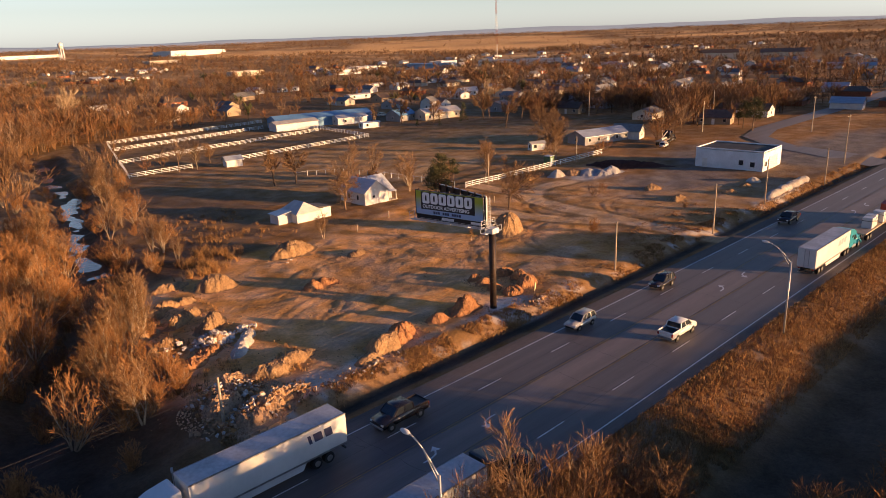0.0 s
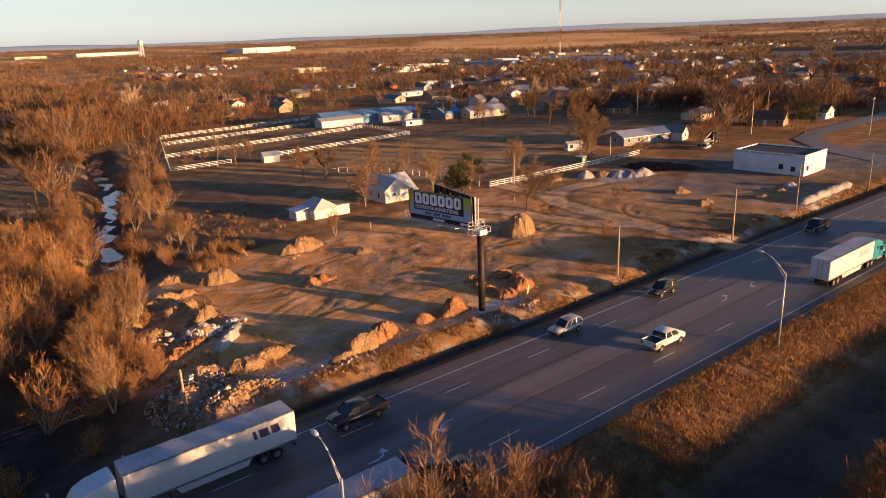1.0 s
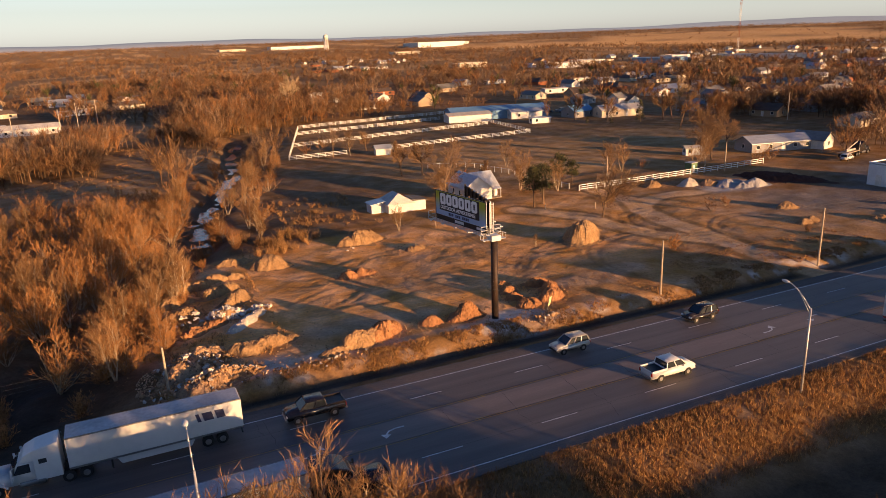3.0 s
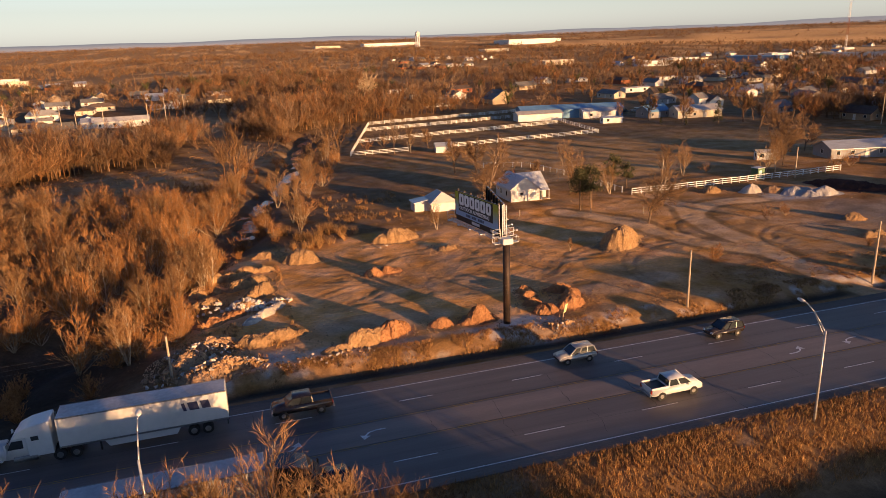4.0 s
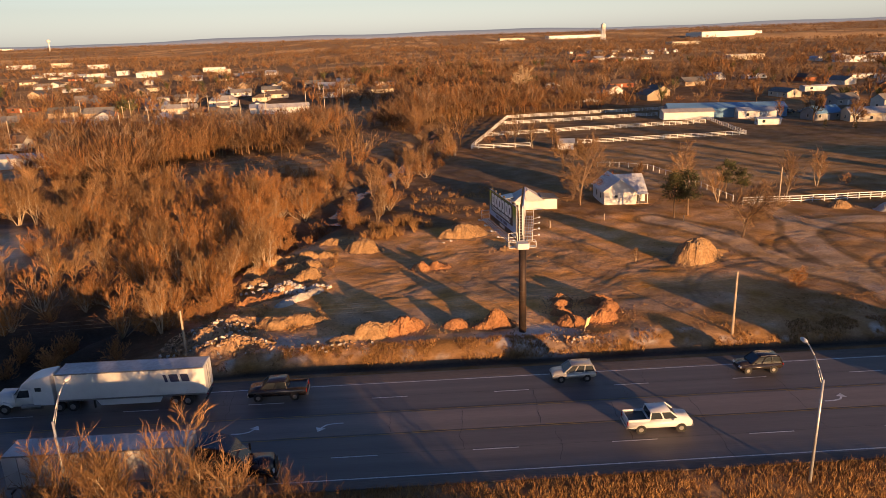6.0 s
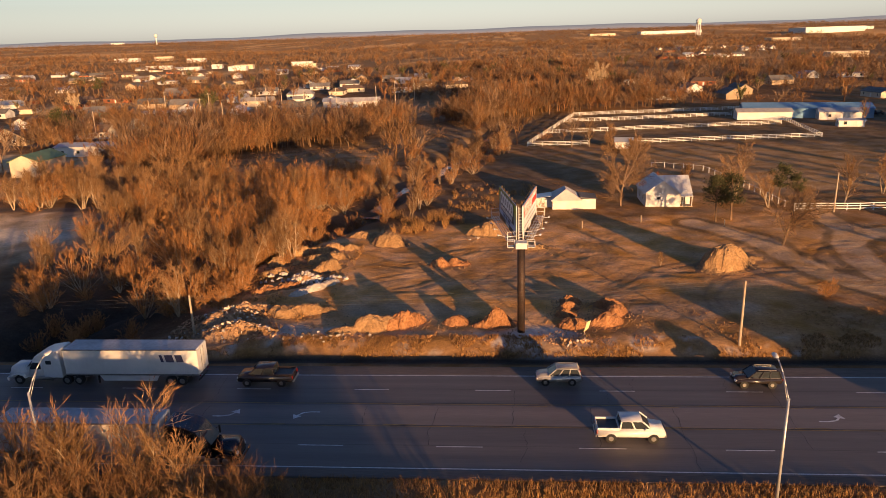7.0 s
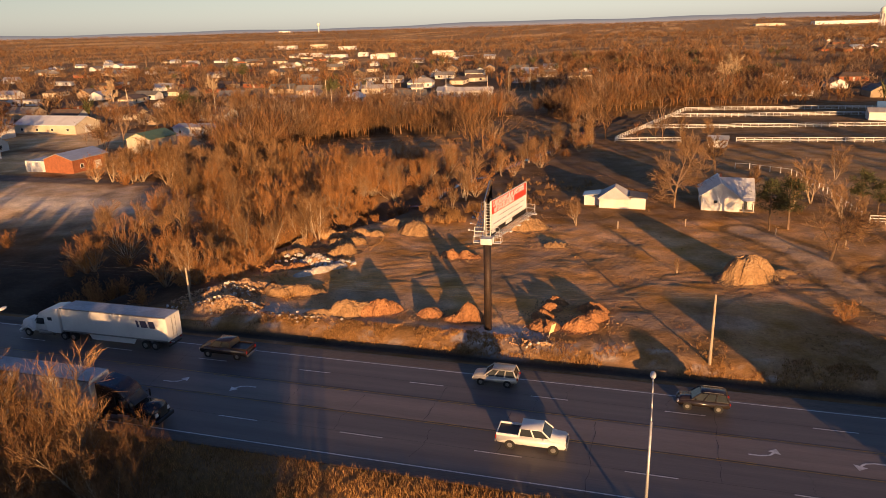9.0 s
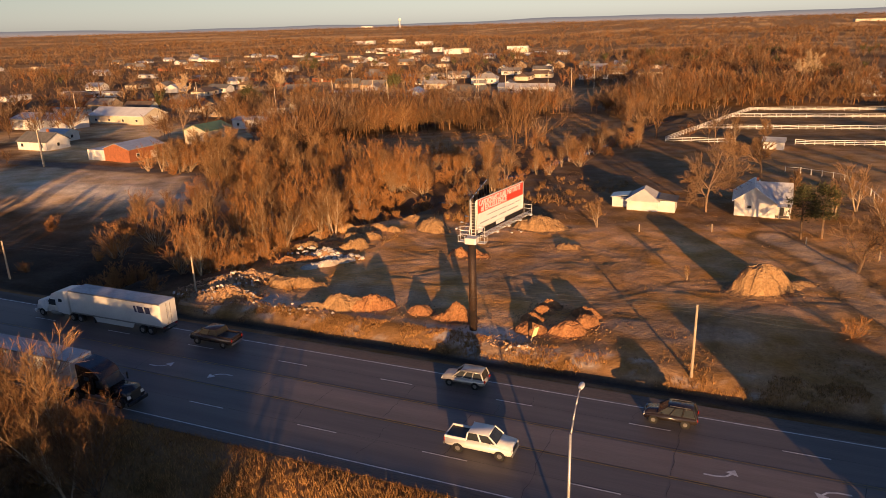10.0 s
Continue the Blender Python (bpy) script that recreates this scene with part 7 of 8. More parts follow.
def trailer(t, front=-5.4, L=14.3, seams=0, skirt=True, roof=None):
    x0, x1 = front - L, front
    bm = new_bm()
    box(bm, (x0 + x1) / 2, 0, 2.62, L, 2.56, 2.84, 0, 0.03)
    tb = part("trailer_body", bm, M_trailer, t, "long white box trailer")
    bm = new_bm()
    box(bm, (x0 + x1) / 2, 0, 4.05, L - 0.14, 2.42, 0.05)
    part("trailer_roof", bm, roof or M_trailer_roof, t)
    bm = new_bm()
    for s in (-1, 1):
        box(bm, (x0 + x1) / 2, s * 1.29, 1.27, L, 0.05, 0.16)
        box(bm, (x0 + x1) / 2, s * 1.27, 4.03, L, 0.06, 0.12)
    part("edge_rail", bm, M_rim_metal, t)
    for k in range(seams):
        for s in (-1, 1):
            bm = new_bm()
            box(bm, x0 + L * (k + 1) / (seams + 1), s * 1.285, 2.65, 0.05, 0.03, 2.6)
            part("seam", bm, M_rim_metal, tb)
    bm = new_bm()
    box(bm, (x0 + x1) / 2, 0, 1.0, L - 1.0, 1.0, 0.3)
    box(bm, x0 + 0.1, 0, 0.62, 0.12, 2.2, 0.14)
    part("underframe", bm, M_chassis, t)
    if skirt:
        for s in (-1, 1):
            bm = new_bm()
            prism(bm, [(x0 + 4.2, 1.2), (x0 + 4.6, 0.55), (x1 - 4.0, 0.55), (x1 - 3.6, 1.2)], s * 1.2, s * 1.24, "y")
            part("side_skirt", bm, M_trailer, t)
    for s in (-1, 1):
        bm = new_bm()
        box(bm, x0 - 0.02, s * 0.62, 2.62, 0.05, 1.18, 2.66)
        d = part("rear_door", bm, M_trailer, t)
        bm = new_bm()
        rod(bm, (x0 - 0.06, s * 0.3, 1.35), (x0 - 0.06, s * 0.3, 3.9), 0.03, n=6)
        part("lock_rod", bm, M_rim_metal, d)
        pane(t, ((x0 - 0.04, s * 0.8, 1.0), (x0 - 0.04, s * 1.1, 1.0), (x0 - 0.04, s * 1.1, 1.14), (x0 - 0.04, s * 0.8, 1.14)), M_tail, "tail_lamp")
        bm = new_bm()
        box(bm, x1 - 3.2, s * 0.8, 0.55, 0.14, 0.14, 0.9)
        part("landing_leg", bm, M_chassis, t)
        for x in (x0 + 1.9, x0 + 3.15):
            wheel(t, x, s * 0.98, 0.52, 0.5)
    return tb


def logo_bars(t, side, bars, material=M_logo):
    """Plain slanted bars on a trailer's flank: x, z, width, height."""
    for x, z, w, h in bars:
        bm = new_bm()
        prism(bm, [(x, z), (x + w, z), (x + w + 0.22 * h, z + h), (x + 0.22 * h, z + h)], side * 1.285, side * 1.30, "y")
        part("logo_bar", bm, material, t)


truck = thing("semi_truck", "teal long-nosed semi-truck with a white box trailer", "truck", pose(124.0, 33.75, 0.012))
tractor(truck, M_teal)
trailer(truck)
logo_bars(truck, -1, [(-10.6, 2.55, 0.9, 0.85), (-9.4, 2.55, 0.9, 0.85), (-8.2, 2.55, 0.9, 0.85)], M_ad_grey)
truck = thing("semi_truck", "white semi-truck with a white box trailer and dark lettering bars", "truck", pose(11.5, 47.15, 0.012, 0, 0, 180))
tractor(truck, M_truck_white)
trailer(truck)
logo_bars(truck, 1, [(-18.3, 2.7, 0.75, 0.8), (-17.3, 2.7, 0.85, 0.8), (-16.2, 2.7, 0.3, 0.8)])
truck = thing("semi_truck", "black semi-truck with a white panelled box trailer", "truck", pose(39.2, 32.85, 0.012))
tractor(truck, M_truck_black)
trailer(truck, seams=11, skirt=False)
# flatbed with crates
truck = thing("flatbed_truck", "red semi-truck with a loaded flatbed trailer", "truck", pose(148.0, 33.75, 0.012))
tractor(truck, M_truck_red, 3.3)
bm = new_bm()
box(bm, -13.5, 0, 1.35, 15.0, 2.5, 0.22)
part("flatbed", bm, M_wood, truck)
bm = new_bm()
box(bm, -13.5, 0, 1.0, 14, 0.9, 0.45)
part("underframe", bm, M_chassis, truck)
for x in (-18.0, -19.4):
    for s in (-1, 1):
        wheel(truck, x, s * 0.98, 0.52, 0.5)
for x, y, w, hh in ((-11.0, -0.4, 1.5, 1.9), (-12.8, 0.35, 1.6, 1.5), (-16.4, -0.2, 1.6, 1.8), (-9.0, 0.2, 1.4, 1.5), (-14.6, -0.1, 1.2, 1.2)):
    c = thing("crate", "pale wrapped machine crate strapped on the flatbed", "crate", pose(148.0 + x, 33.75 + y, 1.474), "crates on the flatbed")
    bm = new_bm()
    box(bm, 0, 0, hh / 2, w, 1.6, hh, 0, 0.06)
    part("box", bm, M_trailer, c)
    bm = new_bm()
    box(bm, 0, 0, hh * 0.7, w + 0.03, 1.63, 0.09)
    part("strap", bm, M_black, c)


def car_wheels(t, xs, half, r=0.38):
    for x in xs:
        for s in (-1, 1):
            wheel(t, x, s * half, r, 0.24)


def greenhouse(t, paint, lo, hi, z0, z1, half, half_top, pillars):
    """The glazed upper body: a dark glass block, a painted roof and painted pillars. lo: back and front at z0; hi: back and front at z1."""
    bm = new_bm()
    taper(bm, lo[0], lo[1], half, z0, z1, hi[0], hi[1], half_top, 0.03)
    part("glazing", bm, M_glass, t, "dark glass all round")
    bm = new_bm()
    taper(bm, hi[0] - 0.06, hi[1] + 0.06, half_top + 0.03, z1 - 0.05, z1 + 0.06, hi[0] + 0.03, hi[1] - 0.06, half_top - 0.06, 0.03)
    part("roof", bm, paint, t, "", True)
    for s in (-1, 1):
        for f in pillars:
            xa, xb = lo[0] + (lo[1] - lo[0]) * f, hi[0] + (hi[1] - hi[0]) * f
            bm = new_bm()
            rod(bm, (xa, s * (half + 0.0), z0), (xb, s * (half_top + 0.0), z1), 0.075, 0.065, 6)
            part("pillar", bm, paint, t)


def body_shell(t, paint, outline, half, bevel, arches, r):
    """Lower body drawn from its side outline, with dark wheel arches."""
    bm = new_bm()
    prism(bm, outline, -half, half, "y")
    bmesh.ops.bevel(bm, geom=bm.edges[:], offset=bevel, segments=3, affect="EDGES")
    part("body", bm, paint, t, "", True)
    for x in arches:
        for s in (-1, 1):
            bm = new_bm()
            rod(bm, (x, s * (half - 0.1), r), (x, s * (half + 0.012), r), r * 1.16, n=20)
            part("wheel_arch", bm, M_black, t)


def pickup(label, x, y, yaw, paint):
    t = thing("pickup_truck", label, "pickup truck", pose(x, y, 0.012, 0, 0, yaw))
    body_shell(t, paint, [(0.98, 0.5), (1.02, 0.85), (0.94, 1.14), (-0.1, 1.26), (-0.35, 1.36), (-2.86, 1.36), (-2.9, 1.24), (-4.75, 1.24), (-4.8, 0.62), (-4.6, 0.5)], 1.0, 0.09, (0, -3.6), 0.4)
    bm = new_bm()
    box(bm, -3.8, 0, 1.248, 1.86, 1.62, 0.02)
    part("bed", bm, M_black, t, "dark open load bed")
    for s in (-1, 1):
        bm = new_bm()
        box(bm, -3.8, s * 0.93, 1.3, 1.95, 0.12, 0.22, 0, 0.03)
        part("bed_side", bm, paint, t)
        pane(t, ((1.0, s * 0.62, 0.86), (1.0, s * 0.95, 0.86), (0.95, s * 0.95, 1.04), (0.95, s * 0.62, 1.04)), M_headlamp, "headlamp", 0.03)
        pane(t, ((-4.8, s * 0.8, 0.85), (-4.8, s * 0.97, 0.85), (-4.8, s * 0.97, 1.2), (-4.8, s * 0.8, 1.2)), M_tail, "tail_lamp", 0.03)
        bm = new_bm()
        box(bm, -0.75, s * 1.1, 1.35, 0.12, 0.2, 0.2, 0, 0.03)
        part("mirror", bm, paint, t)
    bm = new_bm()
    box(bm, -4.75, 0, 1.2, 0.1, 1.75, 0.34, 0, 0.03)
    part("tailgate", bm, paint, t)
    greenhouse(t, paint, (-2.86, -0.26), (-2.74, -0.98), 1.34, 1.97, 0.96, 0.84, (0.0, 0.48, 1.0))
    for x0 in (1.03, -4.86):
        bm = new_bm()
        box(bm, x0, 0, 0.6, 0.16, 1.9, 0.24, 0, 0.05)
        part("bumper", bm, M_rim_metal, t)
    bm = new_bm()
    box(bm, 1.02, 0, 0.92, 0.06, 1.15, 0.3, 0, 0.02)
    part("grille", bm, M_black, t)
    car_wheels(t, (0, -3.6), 0.9, 0.4)
    return t


def suv(label, x, y, yaw, paint):
    t = thing("car", label, "car", pose(x, y, 0.012, 0, 0, yaw))
    body_shell(t, paint, [(0.86, 0.4), (0.92, 0.68), (0.78, 0.88), (0.3, 0.98), (-0.45, 1.06), (-3.4, 1.1), (-3.58, 0.98), (-3.66, 0.66), (-3.55, 0.42)], 0.92, 0.11, (0, -2.65), 0.35)
    greenhouse(t, paint, (-3.5, -0.32), (-3.22, -1.12), 1.06, 1.72, 0.87, 0.74, (0.0, 0.36, 0.68, 1.0))
    for sd in (-1, 1):
        rod(bm := new_bm(), (-3.0, sd * 0.66, 1.81), (-1.3, sd * 0.66, 1.81), 0.025, n=6)
        part("roof_rail", bm, M_rim_metal, t)
    for s in (-1, 1):
        pane(t, ((0.9, s * 0.5, 0.68), (0.86, s * 0.88, 0.68), (0.74, s * 0.88, 0.84), (0.8, s * 0.5, 0.84)), M_headlamp, "headlamp", 0.03)
        pane(t, ((-3.64, s * 0.6, 0.82), (-3.64, s * 0.9, 0.82), (-3.58, s * 0.9, 1.0), (-3.58, s * 0.6, 1.0)), M_tail, "tail_lamp", 0.03)
        bm = new_bm()
        box(bm, -0.7, s * 0.98, 1.14, 0.1, 0.16, 0.13, 0, 0.03)
        part("mirror", bm, paint, t)
    bm = new_bm()
    box(bm, 0.9, 0, 0.52, 0.1, 1.3, 0.2, 0, 0.03)
    part("grille", bm, M_black, t)
    car_wheels(t, (0, -2.65), 0.82, 0.35)
    return t


suv("black sport-utility car with pale roof rails", 86.0, 47.0, 180, M_truck_black)
pickup("black crew-cab pickup truck driving on the highway", 36.2, 46.8, 180, M_truck_black)
pickup("white crew-cab pickup truck driving on the highway", 75.2, 37.1, 0, M_truck_white)
suv("silver compact sport-utility car on the highway", 66.7, 47.3, 180, M_car_silver)
pickup("black pickup truck coming along the highway", 131.0, 46.9, 180, M_truck_black)
# vehicles parked about the yards
for i, (x, y, yaw) in enumerate(((196, 262, 20), (201, 262, 15), (206, 261, 25), (212, 259, 10), (190, 275, 80), (184, 277, 75), (226, 247, 0), (172, 276, 5), (198, 108, 15), (288, 131, 5))):
    (pickup if i % 2 else suv)("parked " + ("pickup truck" if i % 2 else "car") + " in the dirt yard", x, y, yaw, (M_truck_white, M_truck_red, M_truck_black, M_car_silver)[i % 4]).location.z = ground_z(x, y)

# ---- grass ----
def tufts(name, label, areas, seed, material=M_grass, bare=False):
    """Dry grass as loose blades; areas: x0, x1, y0, y1, how many tufts, blades, height, patchiness."""
    rs = np.random.RandomState(seed)
    out = []
    for x0, x1, y0, y1, n, blades, tall, patch, *wide in areas:
        x, y = rs.uniform(x0, x1, n), rs.uniform(y0, y1, n)
        keep = wave_noise(x, y, 2.6, seed + 1) + 0.5 * wave_noise(x, y, 0.9, seed + 2) > patch
        if not bare:
            keep &= np.maximum(site(x, y), 0) < rs.uniform(0.1, 1.3, n)
        x, y = x[keep], y[keep]
        z = height(x, y)
        k = len(x)
        for b in range(blades):
            an, ln = rs.uniform(0, 6.28, k), tall * rs.uniform(0.5, 1.25, k)
            ox, oy = rs.normal(0, 0.11 * (wide[0] if wide else 1), k), rs.normal(0, 0.11 * (wide[0] if wide else 1), k)
            lean = rs.uniform(0.1, 0.7, k) * ln
            w = rs.uniform(0.018, 0.04, k) * (wide[0] if wide else 1.0)
            t = rs.uniform(0, 6.28, k)
            a = np.stack((x + ox - w * np.cos(t), y + oy - w * np.sin(t), z - 0.04), -1)
            c = np.stack((x + ox + w * np.cos(t), y + oy + w * np.sin(t), z - 0.04), -1)
            e = np.stack((x + ox + lean * np.cos(an), y + oy + lean * np.sin(an), z + ln), -1)
            out.append(np.stack((a, c, e), 1))
    return tagged(tri_soup(name, np.concatenate(out), material), label, "grass", kind="stuff")


tufts("grass", "orange-brown dry grass on the near embankment", [(24, 150, 22.0, 30.6, 15000, 5, 0.42, -0.9)], 71)
tufts("grass", "orange-brown dry grass along the far verge", [(24, 135, 53.6, 57.6, 8000, 6, 0.30, 0.0), (75, 135, 56, 66, 5000, 5, 0.18, 0.0), (135, 200, 52.5, 56, 2500, 4, 0.4, -0.3)], 72)
tufts("grass", "clumps of orange-brown dry weeds along the lot edge", [(36, 78, 54.0, 57.4, 3600, 6, 0.30, 0.12), (24, 38, 55, 68, 1600, 6, 0.45, 0.25), (27, 40, 66, 100, 1500, 6, 0.4, 0.35)], 77, bare=True)
tufts("grass", "short dry grass of the field", [(78, 135, 57, 112, 5000, 5, 0.13, 0.15), (55, 125, 104, 150, 3500, 5, 0.15, 0.1)], 73)
tufts("grass", "tall pale reeds beside the creek", [(40, 56, 102, 115, 900, 12, 1.5, 0.05), (52, 70, 112, 142, 700, 10, 0.8, 0.15), (20, 34, 66, 100, 900, 10, 0.9, 0.0)], 74)
tufts("grass", "weeds on the worked ground", [(30, 92, 57, 104, 5000, 5, 0.25, 0.62)], 75)


tufts("grass", "rough dry grass of the field beyond the creek", [(-14, 34, 142, 205, 3500, 4, 0.45, 0.0, 2.0), (22, 52, 196, 262, 1500, 4, 0.4, 0.1, 2.0)], 76)

# ---- rubble ----
def chunk_mesh(seed, flat=0.6):
    rs = random.Random(seed)
    bm = new_bm()
    for _ in range(14):
        bm.verts.new((rs.uniform(-0.5, 0.5), rs.uniform(-0.5, 0.5), rs.uniform(-0.5, 0.5) * flat))
    out = bmesh.ops.convex_hull(bm, input=bm.verts[:])
    bmesh.ops.delete(bm, geom=list({g for g in out["geom_interior"] if isinstance(g, bmesh.types.BMVert)}), context="VERTS")
    return bm


chunks = []
for i in range(8):
    ob = tagged(obj("concrete_chunk", chunk_mesh(800 + i, 0.45 + 0.07 * i), M_white_rubble), "broken chunk of pale concrete", "rubble", "rubble chunks")
    chunks.append(ob)
rng = random.Random(9)
first = list(chunks)
SPOTS = ((34.2, 76.9, 2.4, 1.7, 90, 0.75, 1.1), (38.6, 77.4, 1.8, 1.0, 34, 0.5, 0.3), (28.6, 63.0, 4.2, 2.6, 150, 0.46, 1.4), (31.0, 58.0, 4.8, 2.3, 170, 0.46, 1.5), (42, 57.0, 7.0, 1.2, 60, 0.32, 0.1), (24.5, 57.5, 2.2, 2.0, 40, 0.45, 0.3), (70.5, 55.8, 2.0, 0.8, 22, 0.5, 0.1), (30.0, 78.0, 3.0, 3.0, 14, 0.7, 0.5), (57, 98, 3, 1, 6, 0.4, 0.1))
earthy = []
for i in range(6):
    earthy.append(obj("rubble_chunk", chunk_mesh(830 + i, 0.5 + 0.06 * i), M_rubble))
fresh = list(earthy)
for cx, cy, rx, ry, n, size, lift in SPOTS:
    for _ in range(n):
        an, r = rng.uniform(0, 6.28), math.sqrt(rng.uniform(0, 1))
        x, y = cx + rx * r * math.cos(an), cy + ry * r * math.sin(an)
        k = size * rng.uniform(0.5, 1.5)
        m = pose(x, y, ground_z(x, y) + lift * (1 - r) * 1.1 + 0.1, rng.uniform(-40, 40), rng.uniform(-40, 40), rng.uniform(0, 360)) @ Matrix.Scale(k, 4)
        if cy < 70 and rng.random() < 0.72:
            ob = fresh.pop() if fresh else new("rubble_chunk", earthy[rng.randrange(6)].data)
            tagged(ob, "broken chunk of earthy rubble", "rubble", "rubble chunks")
        elif first:
            ob = first.pop()
        else:
            src = chunks[rng.randrange(8)]
            ob = tagged(new("concrete_chunk", src.data), "broken chunk of pale concrete", "rubble", "rubble chunks")
        ob.matrix_basis = m
heap("earth_mound", "mound under a heap of broken concrete", 34.2, 76.8, ((0, 0, 2.4, 1.7, 1.3, 0.8), (1.6, 0.4, 1.6, 1.2, 0.9, 0.6)), 20, 131, M_rubble, 1.8)
heap("concrete_mound", "long ridge of crushed white concrete", 36.4, 73.6, ((-2.2, -0.1, 2.0, 1.0, 0.7, 0.7), (0.2, 0, 2.2, 1.1, 1.0, 0.7), (2.6, 0.1, 1.9, 1.0, 0.8, 0.6)), 47, 132, M_white_rubble, 0.8)
# small stones joined
rs = np.random.RandomState(4)
base_tri = np.array([[[1, 0, -0.4], [-0.5, 0.9, -0.4], [0, 0, 0.7]], [[-0.5, 0.9, -0.4], [-0.5, -0.9, -0.4], [0, 0, 0.7]], [[-0.5, -0.9, -0.4], [1, 0, -0.4], [0, 0, 0.7]]])
out = []
for cx, cy, rx, ry, n, size in ((28.5, 60.5, 6, 5, 1500, 0.11), (37, 58, 6, 3, 120, 0.06), (70, 57, 3, 2, 200, 0.10), (35, 77, 4, 3, 400, 0.12)):
    an, r = rs.uniform(0, 6.28, n), np.sqrt(rs.uniform(0, 1, n))
    x, y = cx + rx * r * np.cos(an), cy + ry * r * np.sin(an)
    keep = y > 53.4
    x, y = x[keep], y[keep]
    n = len(x)
    z, k, sp = height(x, y), size * rs.uniform(0.4, 1.8, n), rs.uniform(0, 6.28, n)
    c, s_ = np.cos(sp)[:, None, None], np.sin(sp)[:, None, None]
    b = base_tri[None]
    X = (b[..., 0] * c - b[..., 1] * s_) * k[:, None, None] + x[:, None, None]
    Y = (b[..., 0] * s_ + b[..., 1] * c) * k[:, None, None] + y[:, None, None]
    Z = b[..., 2] * k[:, None, None] + z[:, None, None] + 0.03
    out.append(np.stack((X, Y, Z), -1).reshape(-1, 3, 3))
tagged(tri_soup("stones", np.concatenate(out), M_rubble), "small stones and broken rubble on bare earth", "stones", kind="stuff")

# clods of earth scattered round the heaps
out = []
for ob in [o for o in scene.objects if o.name.startswith("earth_mound")]:
    n = 80
    dim = max(ob.dimensions.x, ob.dimensions.y) / 2
    an, r = rs.uniform(0, 6.28, n), dim * (0.55 + 0.75 * rs.uniform(0, 1, n) ** 1.5)
    x, y = ob.location.x + r * np.cos(an), ob.location.y + 0.7 * r * np.sin(an)
    keep = y > 54
    x, y = x[keep], y[keep]
    n = len(x)
    z, k, sp = height(x, y), rs.uniform(0.04, 0.2, n), rs.uniform(0, 6.28, n)
    c, s_ = np.cos(sp)[:, None, None], np.sin(sp)[:, None, None]
    b = base_tri[None]
    out.append(np.stack(((b[..., 0] * c - b[..., 1] * s_) * k[:, None, None] + x[:, None, None], (b[..., 0] * s_ + b[..., 1] * c) * k[:, None, None] + y[:, None, None], b[..., 2] * k[:, None, None] + z[:, None, None] + 0.02), -1).reshape(-1, 3, 3))
n = 1900
x, y = rs.uniform(27, 112, n), rs.uniform(56, 106, n)
keep = (site(x, y) > 0.4) & (wave_noise(x, y, 6, 91) + 0.6 * wave_noise(x, y, 2, 92) > 0.1)
x, y = x[keep], y[keep]
n = len(x)
z, k, sp = height(x, y), 0.03 + 0.13 * rs.uniform(0, 1, n) ** 3, rs.uniform(0, 6.28, n)
c, s_ = np.cos(sp)[:, None, None], np.sin(sp)[:, None, None]
out.append(np.stack(((b[..., 0] * c - b[..., 1] * s_) * k[:, None, None] + x[:, None, None], (b[..., 0] * s_ + b[..., 1] * c) * k[:, None, None] + y[:, None, None], b[..., 2] * k[:, None, None] + z[:, None, None] + 0.01), -1).reshape(-1, 3, 3))
tagged(tri_soup("clods", np.concatenate(out), M_dirt), "loose clods of orange earth", "earth", kind="stuff")
for mat, spots in CLODS.items():
    P = np.array(spots)
    n = len(P)
    sp, tip = rs.uniform(0, 6.28, n), rs.uniform(-0.5, 0.5, (n, 2))
    c, s_ = np.cos(sp)[:, None, None], np.sin(sp)[:, None, None]
    b = base_tri[None]
    k = P[:, 3][:, None, None]
    lean = np.clip(b[..., 2], 0, 1)
    out = np.stack(((b[..., 0] * c - b[..., 1] * s_ + lean * tip[:, 0][:, None, None]) * k + P[:, 0][:, None, None], (b[..., 0] * s_ + b[..., 1] * c + lean * tip[:, 1][:, None, None]) * k + P[:, 1][:, None, None], b[..., 2] * k + P[:, 2][:, None, None]), -1).reshape(-1, 3, 3)
    tagged(tri_soup("clods", out, mat), "loose clods lying on the piles", "earth", kind="stuff")

# ---- overhead wires ----
M_wire = surface("wire", (0.11, 0.10, 0.09), (0.08, 0.075, 0.07), 1.0, 0.6)


def wire(a, b, sag):
    a, b = Vector(a), Vector(b)
    cu = bpy.data.curves.new("overhead_wire", "CURVE")
    cu.dimensions, cu.bevel_depth, cu.bevel_resolution = "3D", 0.007, 1
    sp = cu.splines.new("POLY")
    sp.points.add(16)
    for i in range(17):
        f = i / 16
        p = a.lerp(b, f) - Vector((0, 0, sag * 4 * f * (1 - f)))
        sp.points[i].co = (*p, 1)
    cu.materials.append(M_wire)
    return tagged(new("overhead_wire", cu), "thin overhead cable strung between wooden poles", "cable", "overhead cables")


runs = [(-40, 57.5, 5.0), (25.6, 57.9, 5.3), (88.5, 55.4, 8.0), (117.6, 54.0, 9.4), (142.9, 55.4, 9.4), (171.5, 53.6, 8.9)]
for a, b in zip(runs, runs[1:]):
    for k in range(3):
        wire((a[0], a[1] - 0.15 + 0.15 * k, a[2] - 0.45 * k), (b[0], b[1] - 0.15 + 0.15 * k, b[2] - 0.45 * k), 0.5 + 0.15 * k)

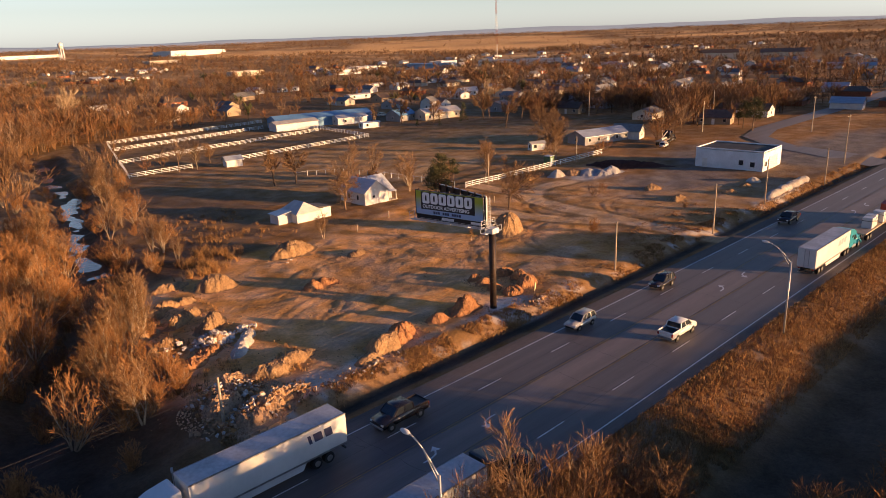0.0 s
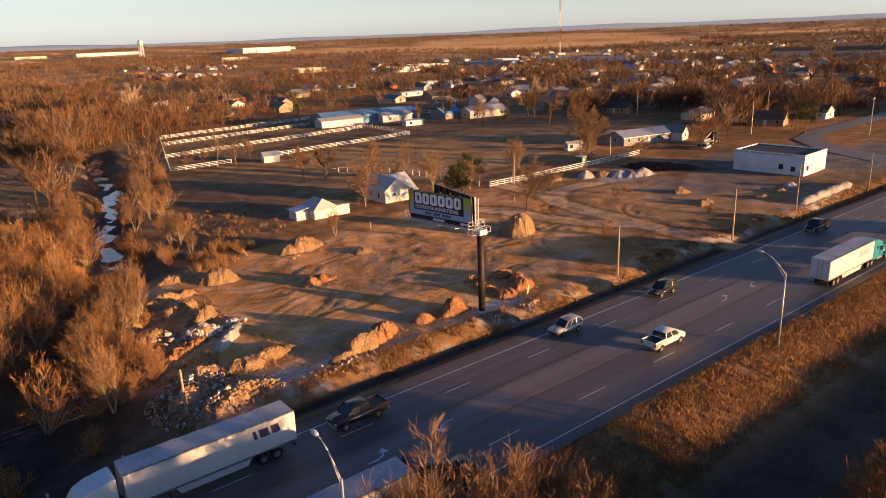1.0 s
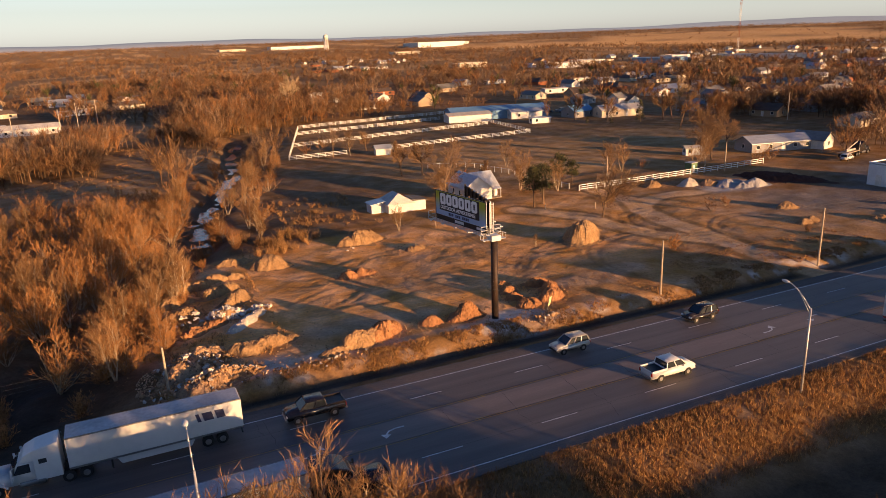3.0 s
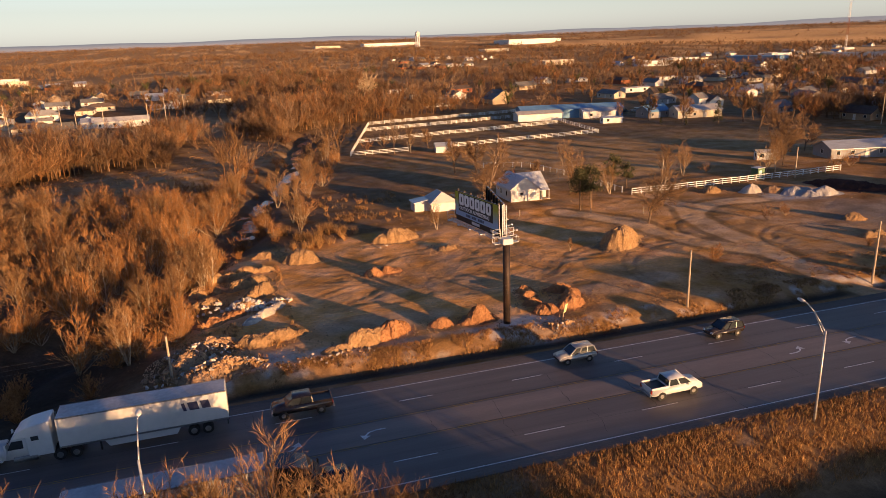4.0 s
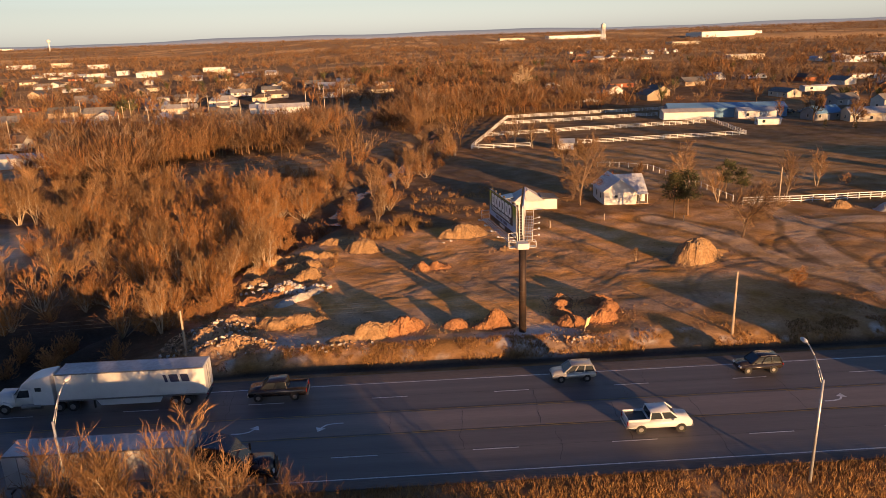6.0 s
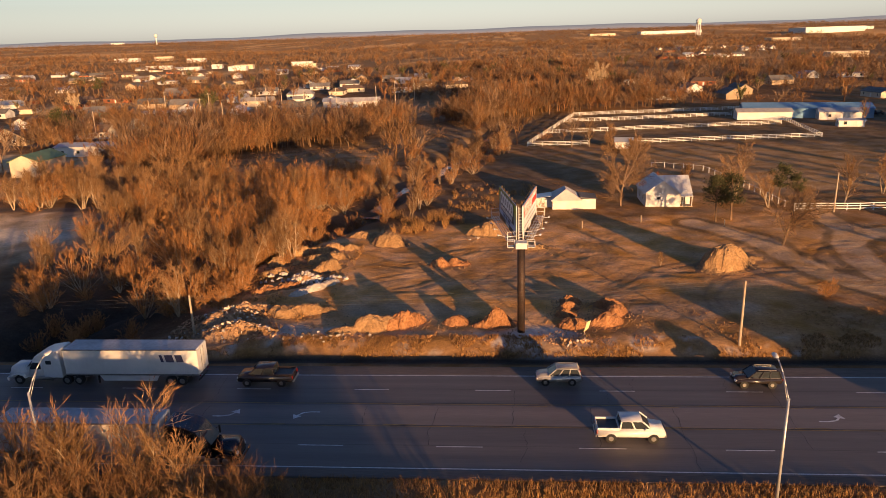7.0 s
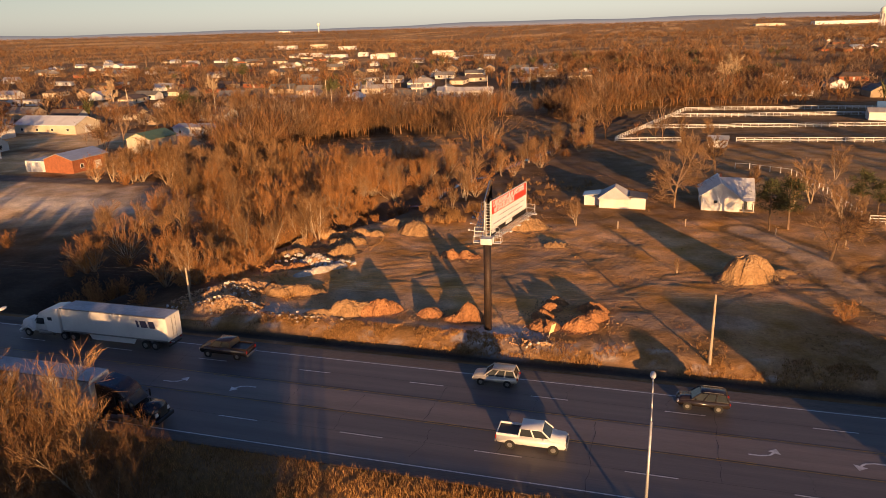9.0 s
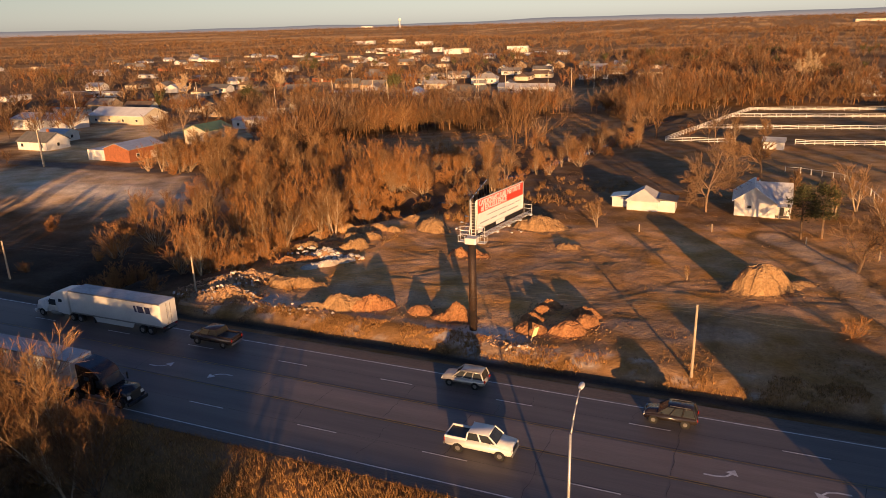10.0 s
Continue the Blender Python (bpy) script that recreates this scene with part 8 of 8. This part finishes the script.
# ---- lamps and poles of the far street ----
M_pole_pale = surface("bleached_pole_wood", (0.60, 0.49, 0.36), (0.48, 0.39, 0.28), 1.5, 0.85, 0.004, 10, 0.15, rnd=0.1)
for x, y, h in ((4, 329, 8.5), (10, 353, 9), (18, 371, 9), (-30, 322, 8), (-20, 297, 8), (-54, 251, 8.5), (-45, 256, 8.5), (-60, 271, 9), (-41, 285, 9), (-59, 355, 9), (-75, 262, 8), (-68, 300, 9), (-88, 283, 8), (-97, 318, 9), (-80.6, 121, 7.5), (-128, 236, 8.5), (-84, 232, 8.5), (-36, 306, 9.5), (-12, 312, 9), (-150, 262, 8.5), (-170, 210, 8), (232, 113, 8), (250, 84, 9), (300, 70, 9), (350, 78, 10), (275, 130, 8), (310, 160, 8), (255, 175, 8)):
    wood_pole(x, y, h * 1.3, arms=1 if h > 8.5 else 0, material=M_pole_pale)
# signpost, marker and a low barrier
for x, y, h in ((18.5, 53.2, 2.2), (12.5, 53.4, 1.3)):
    t = thing("road_marker", "thin roadside marker post", "marker post", pose(x, y, ground_z(x, y)))
    bm = new_bm()
    box(bm, 0, 0, h / 2, 0.08, 0.05, h)
    part("post", bm, M_steel, t)
    bm = new_bm()
    box(bm, 0, -0.03, h - 0.25, 0.22, 0.02, 0.45)
    part("plate", bm, M_white_metal, t)
t = thing("marker_board", "leaning pale yellow utility marker board", "marker post", pose(71.8, 57.6, ground_z(71.8, 57.6), 0, 12, 20))
bm = new_bm()
box(bm, 0, 0, 0.95, 0.09, 0.06, 1.9)
part("post", bm, M_wood, t)
bm = new_bm()
prism(bm, [(-0.1, 0.6), (0.35, 0.9), (0.45, 2.0), (0.05, 1.7)], -0.06, -0.03, "y")
part("board", bm, surface("pale_yellow", (0.62, 0.58, 0.28), (0.52, 0.48, 0.24), 1.0, 0.6), t)
heap("earth_mound", "long low earth barrier beside the highway", 160, 57.3, ((-8, 0, 5, 1.3, 1.2, 0.8), (-3, 0, 5, 1.3, 1.3, 0.8), (3, 0, 5, 1.3, 1.3, 0.8), (8, 0, 5, 1.3, 1.2, 0.8)), 2, 141, M_concrete, 0.6)

# green cabin by the drive fence, and a crane truck parked behind the lot
t = thing("cabin", "small green portable cabin with a white top", "shed", pose(153.0, 117.6, ground_z(153, 117.6), 0, 0, 8))
bm = new_bm()
box(bm, 0, 0, 1.15, 2.2, 2.0, 2.5, 0, 0.04)
part("wall", bm, M_roof_green, t)
bm = new_bm()
box(bm, 0, 0, 2.48, 2.4, 2.2, 0.14, 0, 0.04)
part("roof", bm, M_white, t)
bm = new_bm()
box(bm, -0.3, -1.02, 1.0, 0.8, 0.05, 1.9)
part("door", bm, M_trim, t)
truck = thing("flatbed_truck", "dark flatbed truck parked behind the lot", "truck", pose(210.0, 112.5, ground_z(205, 112), 0, 0, 12))
tractor(truck, M_truck_black, 3.0)
bm = new_bm()
box(bm, -9.0, 0, 1.4, 7.5, 2.4, 0.2)
part("flatbed", bm, M_wood, truck)
bm = new_bm()
box(bm, -8.0, 0, 1.75, 5.0, 0.5, 0.5)
rod(bm, (-10.5, 0, 1.9), (-4.5, 0, 3.6), 0.16, n=8)
part("boom", bm, M_concrete, truck, "pale folded crane boom")
for x in (-10.2, -11.5):
    for s in (-1, 1):
        wheel(truck, x, s * 0.98, 0.52, 0.5)
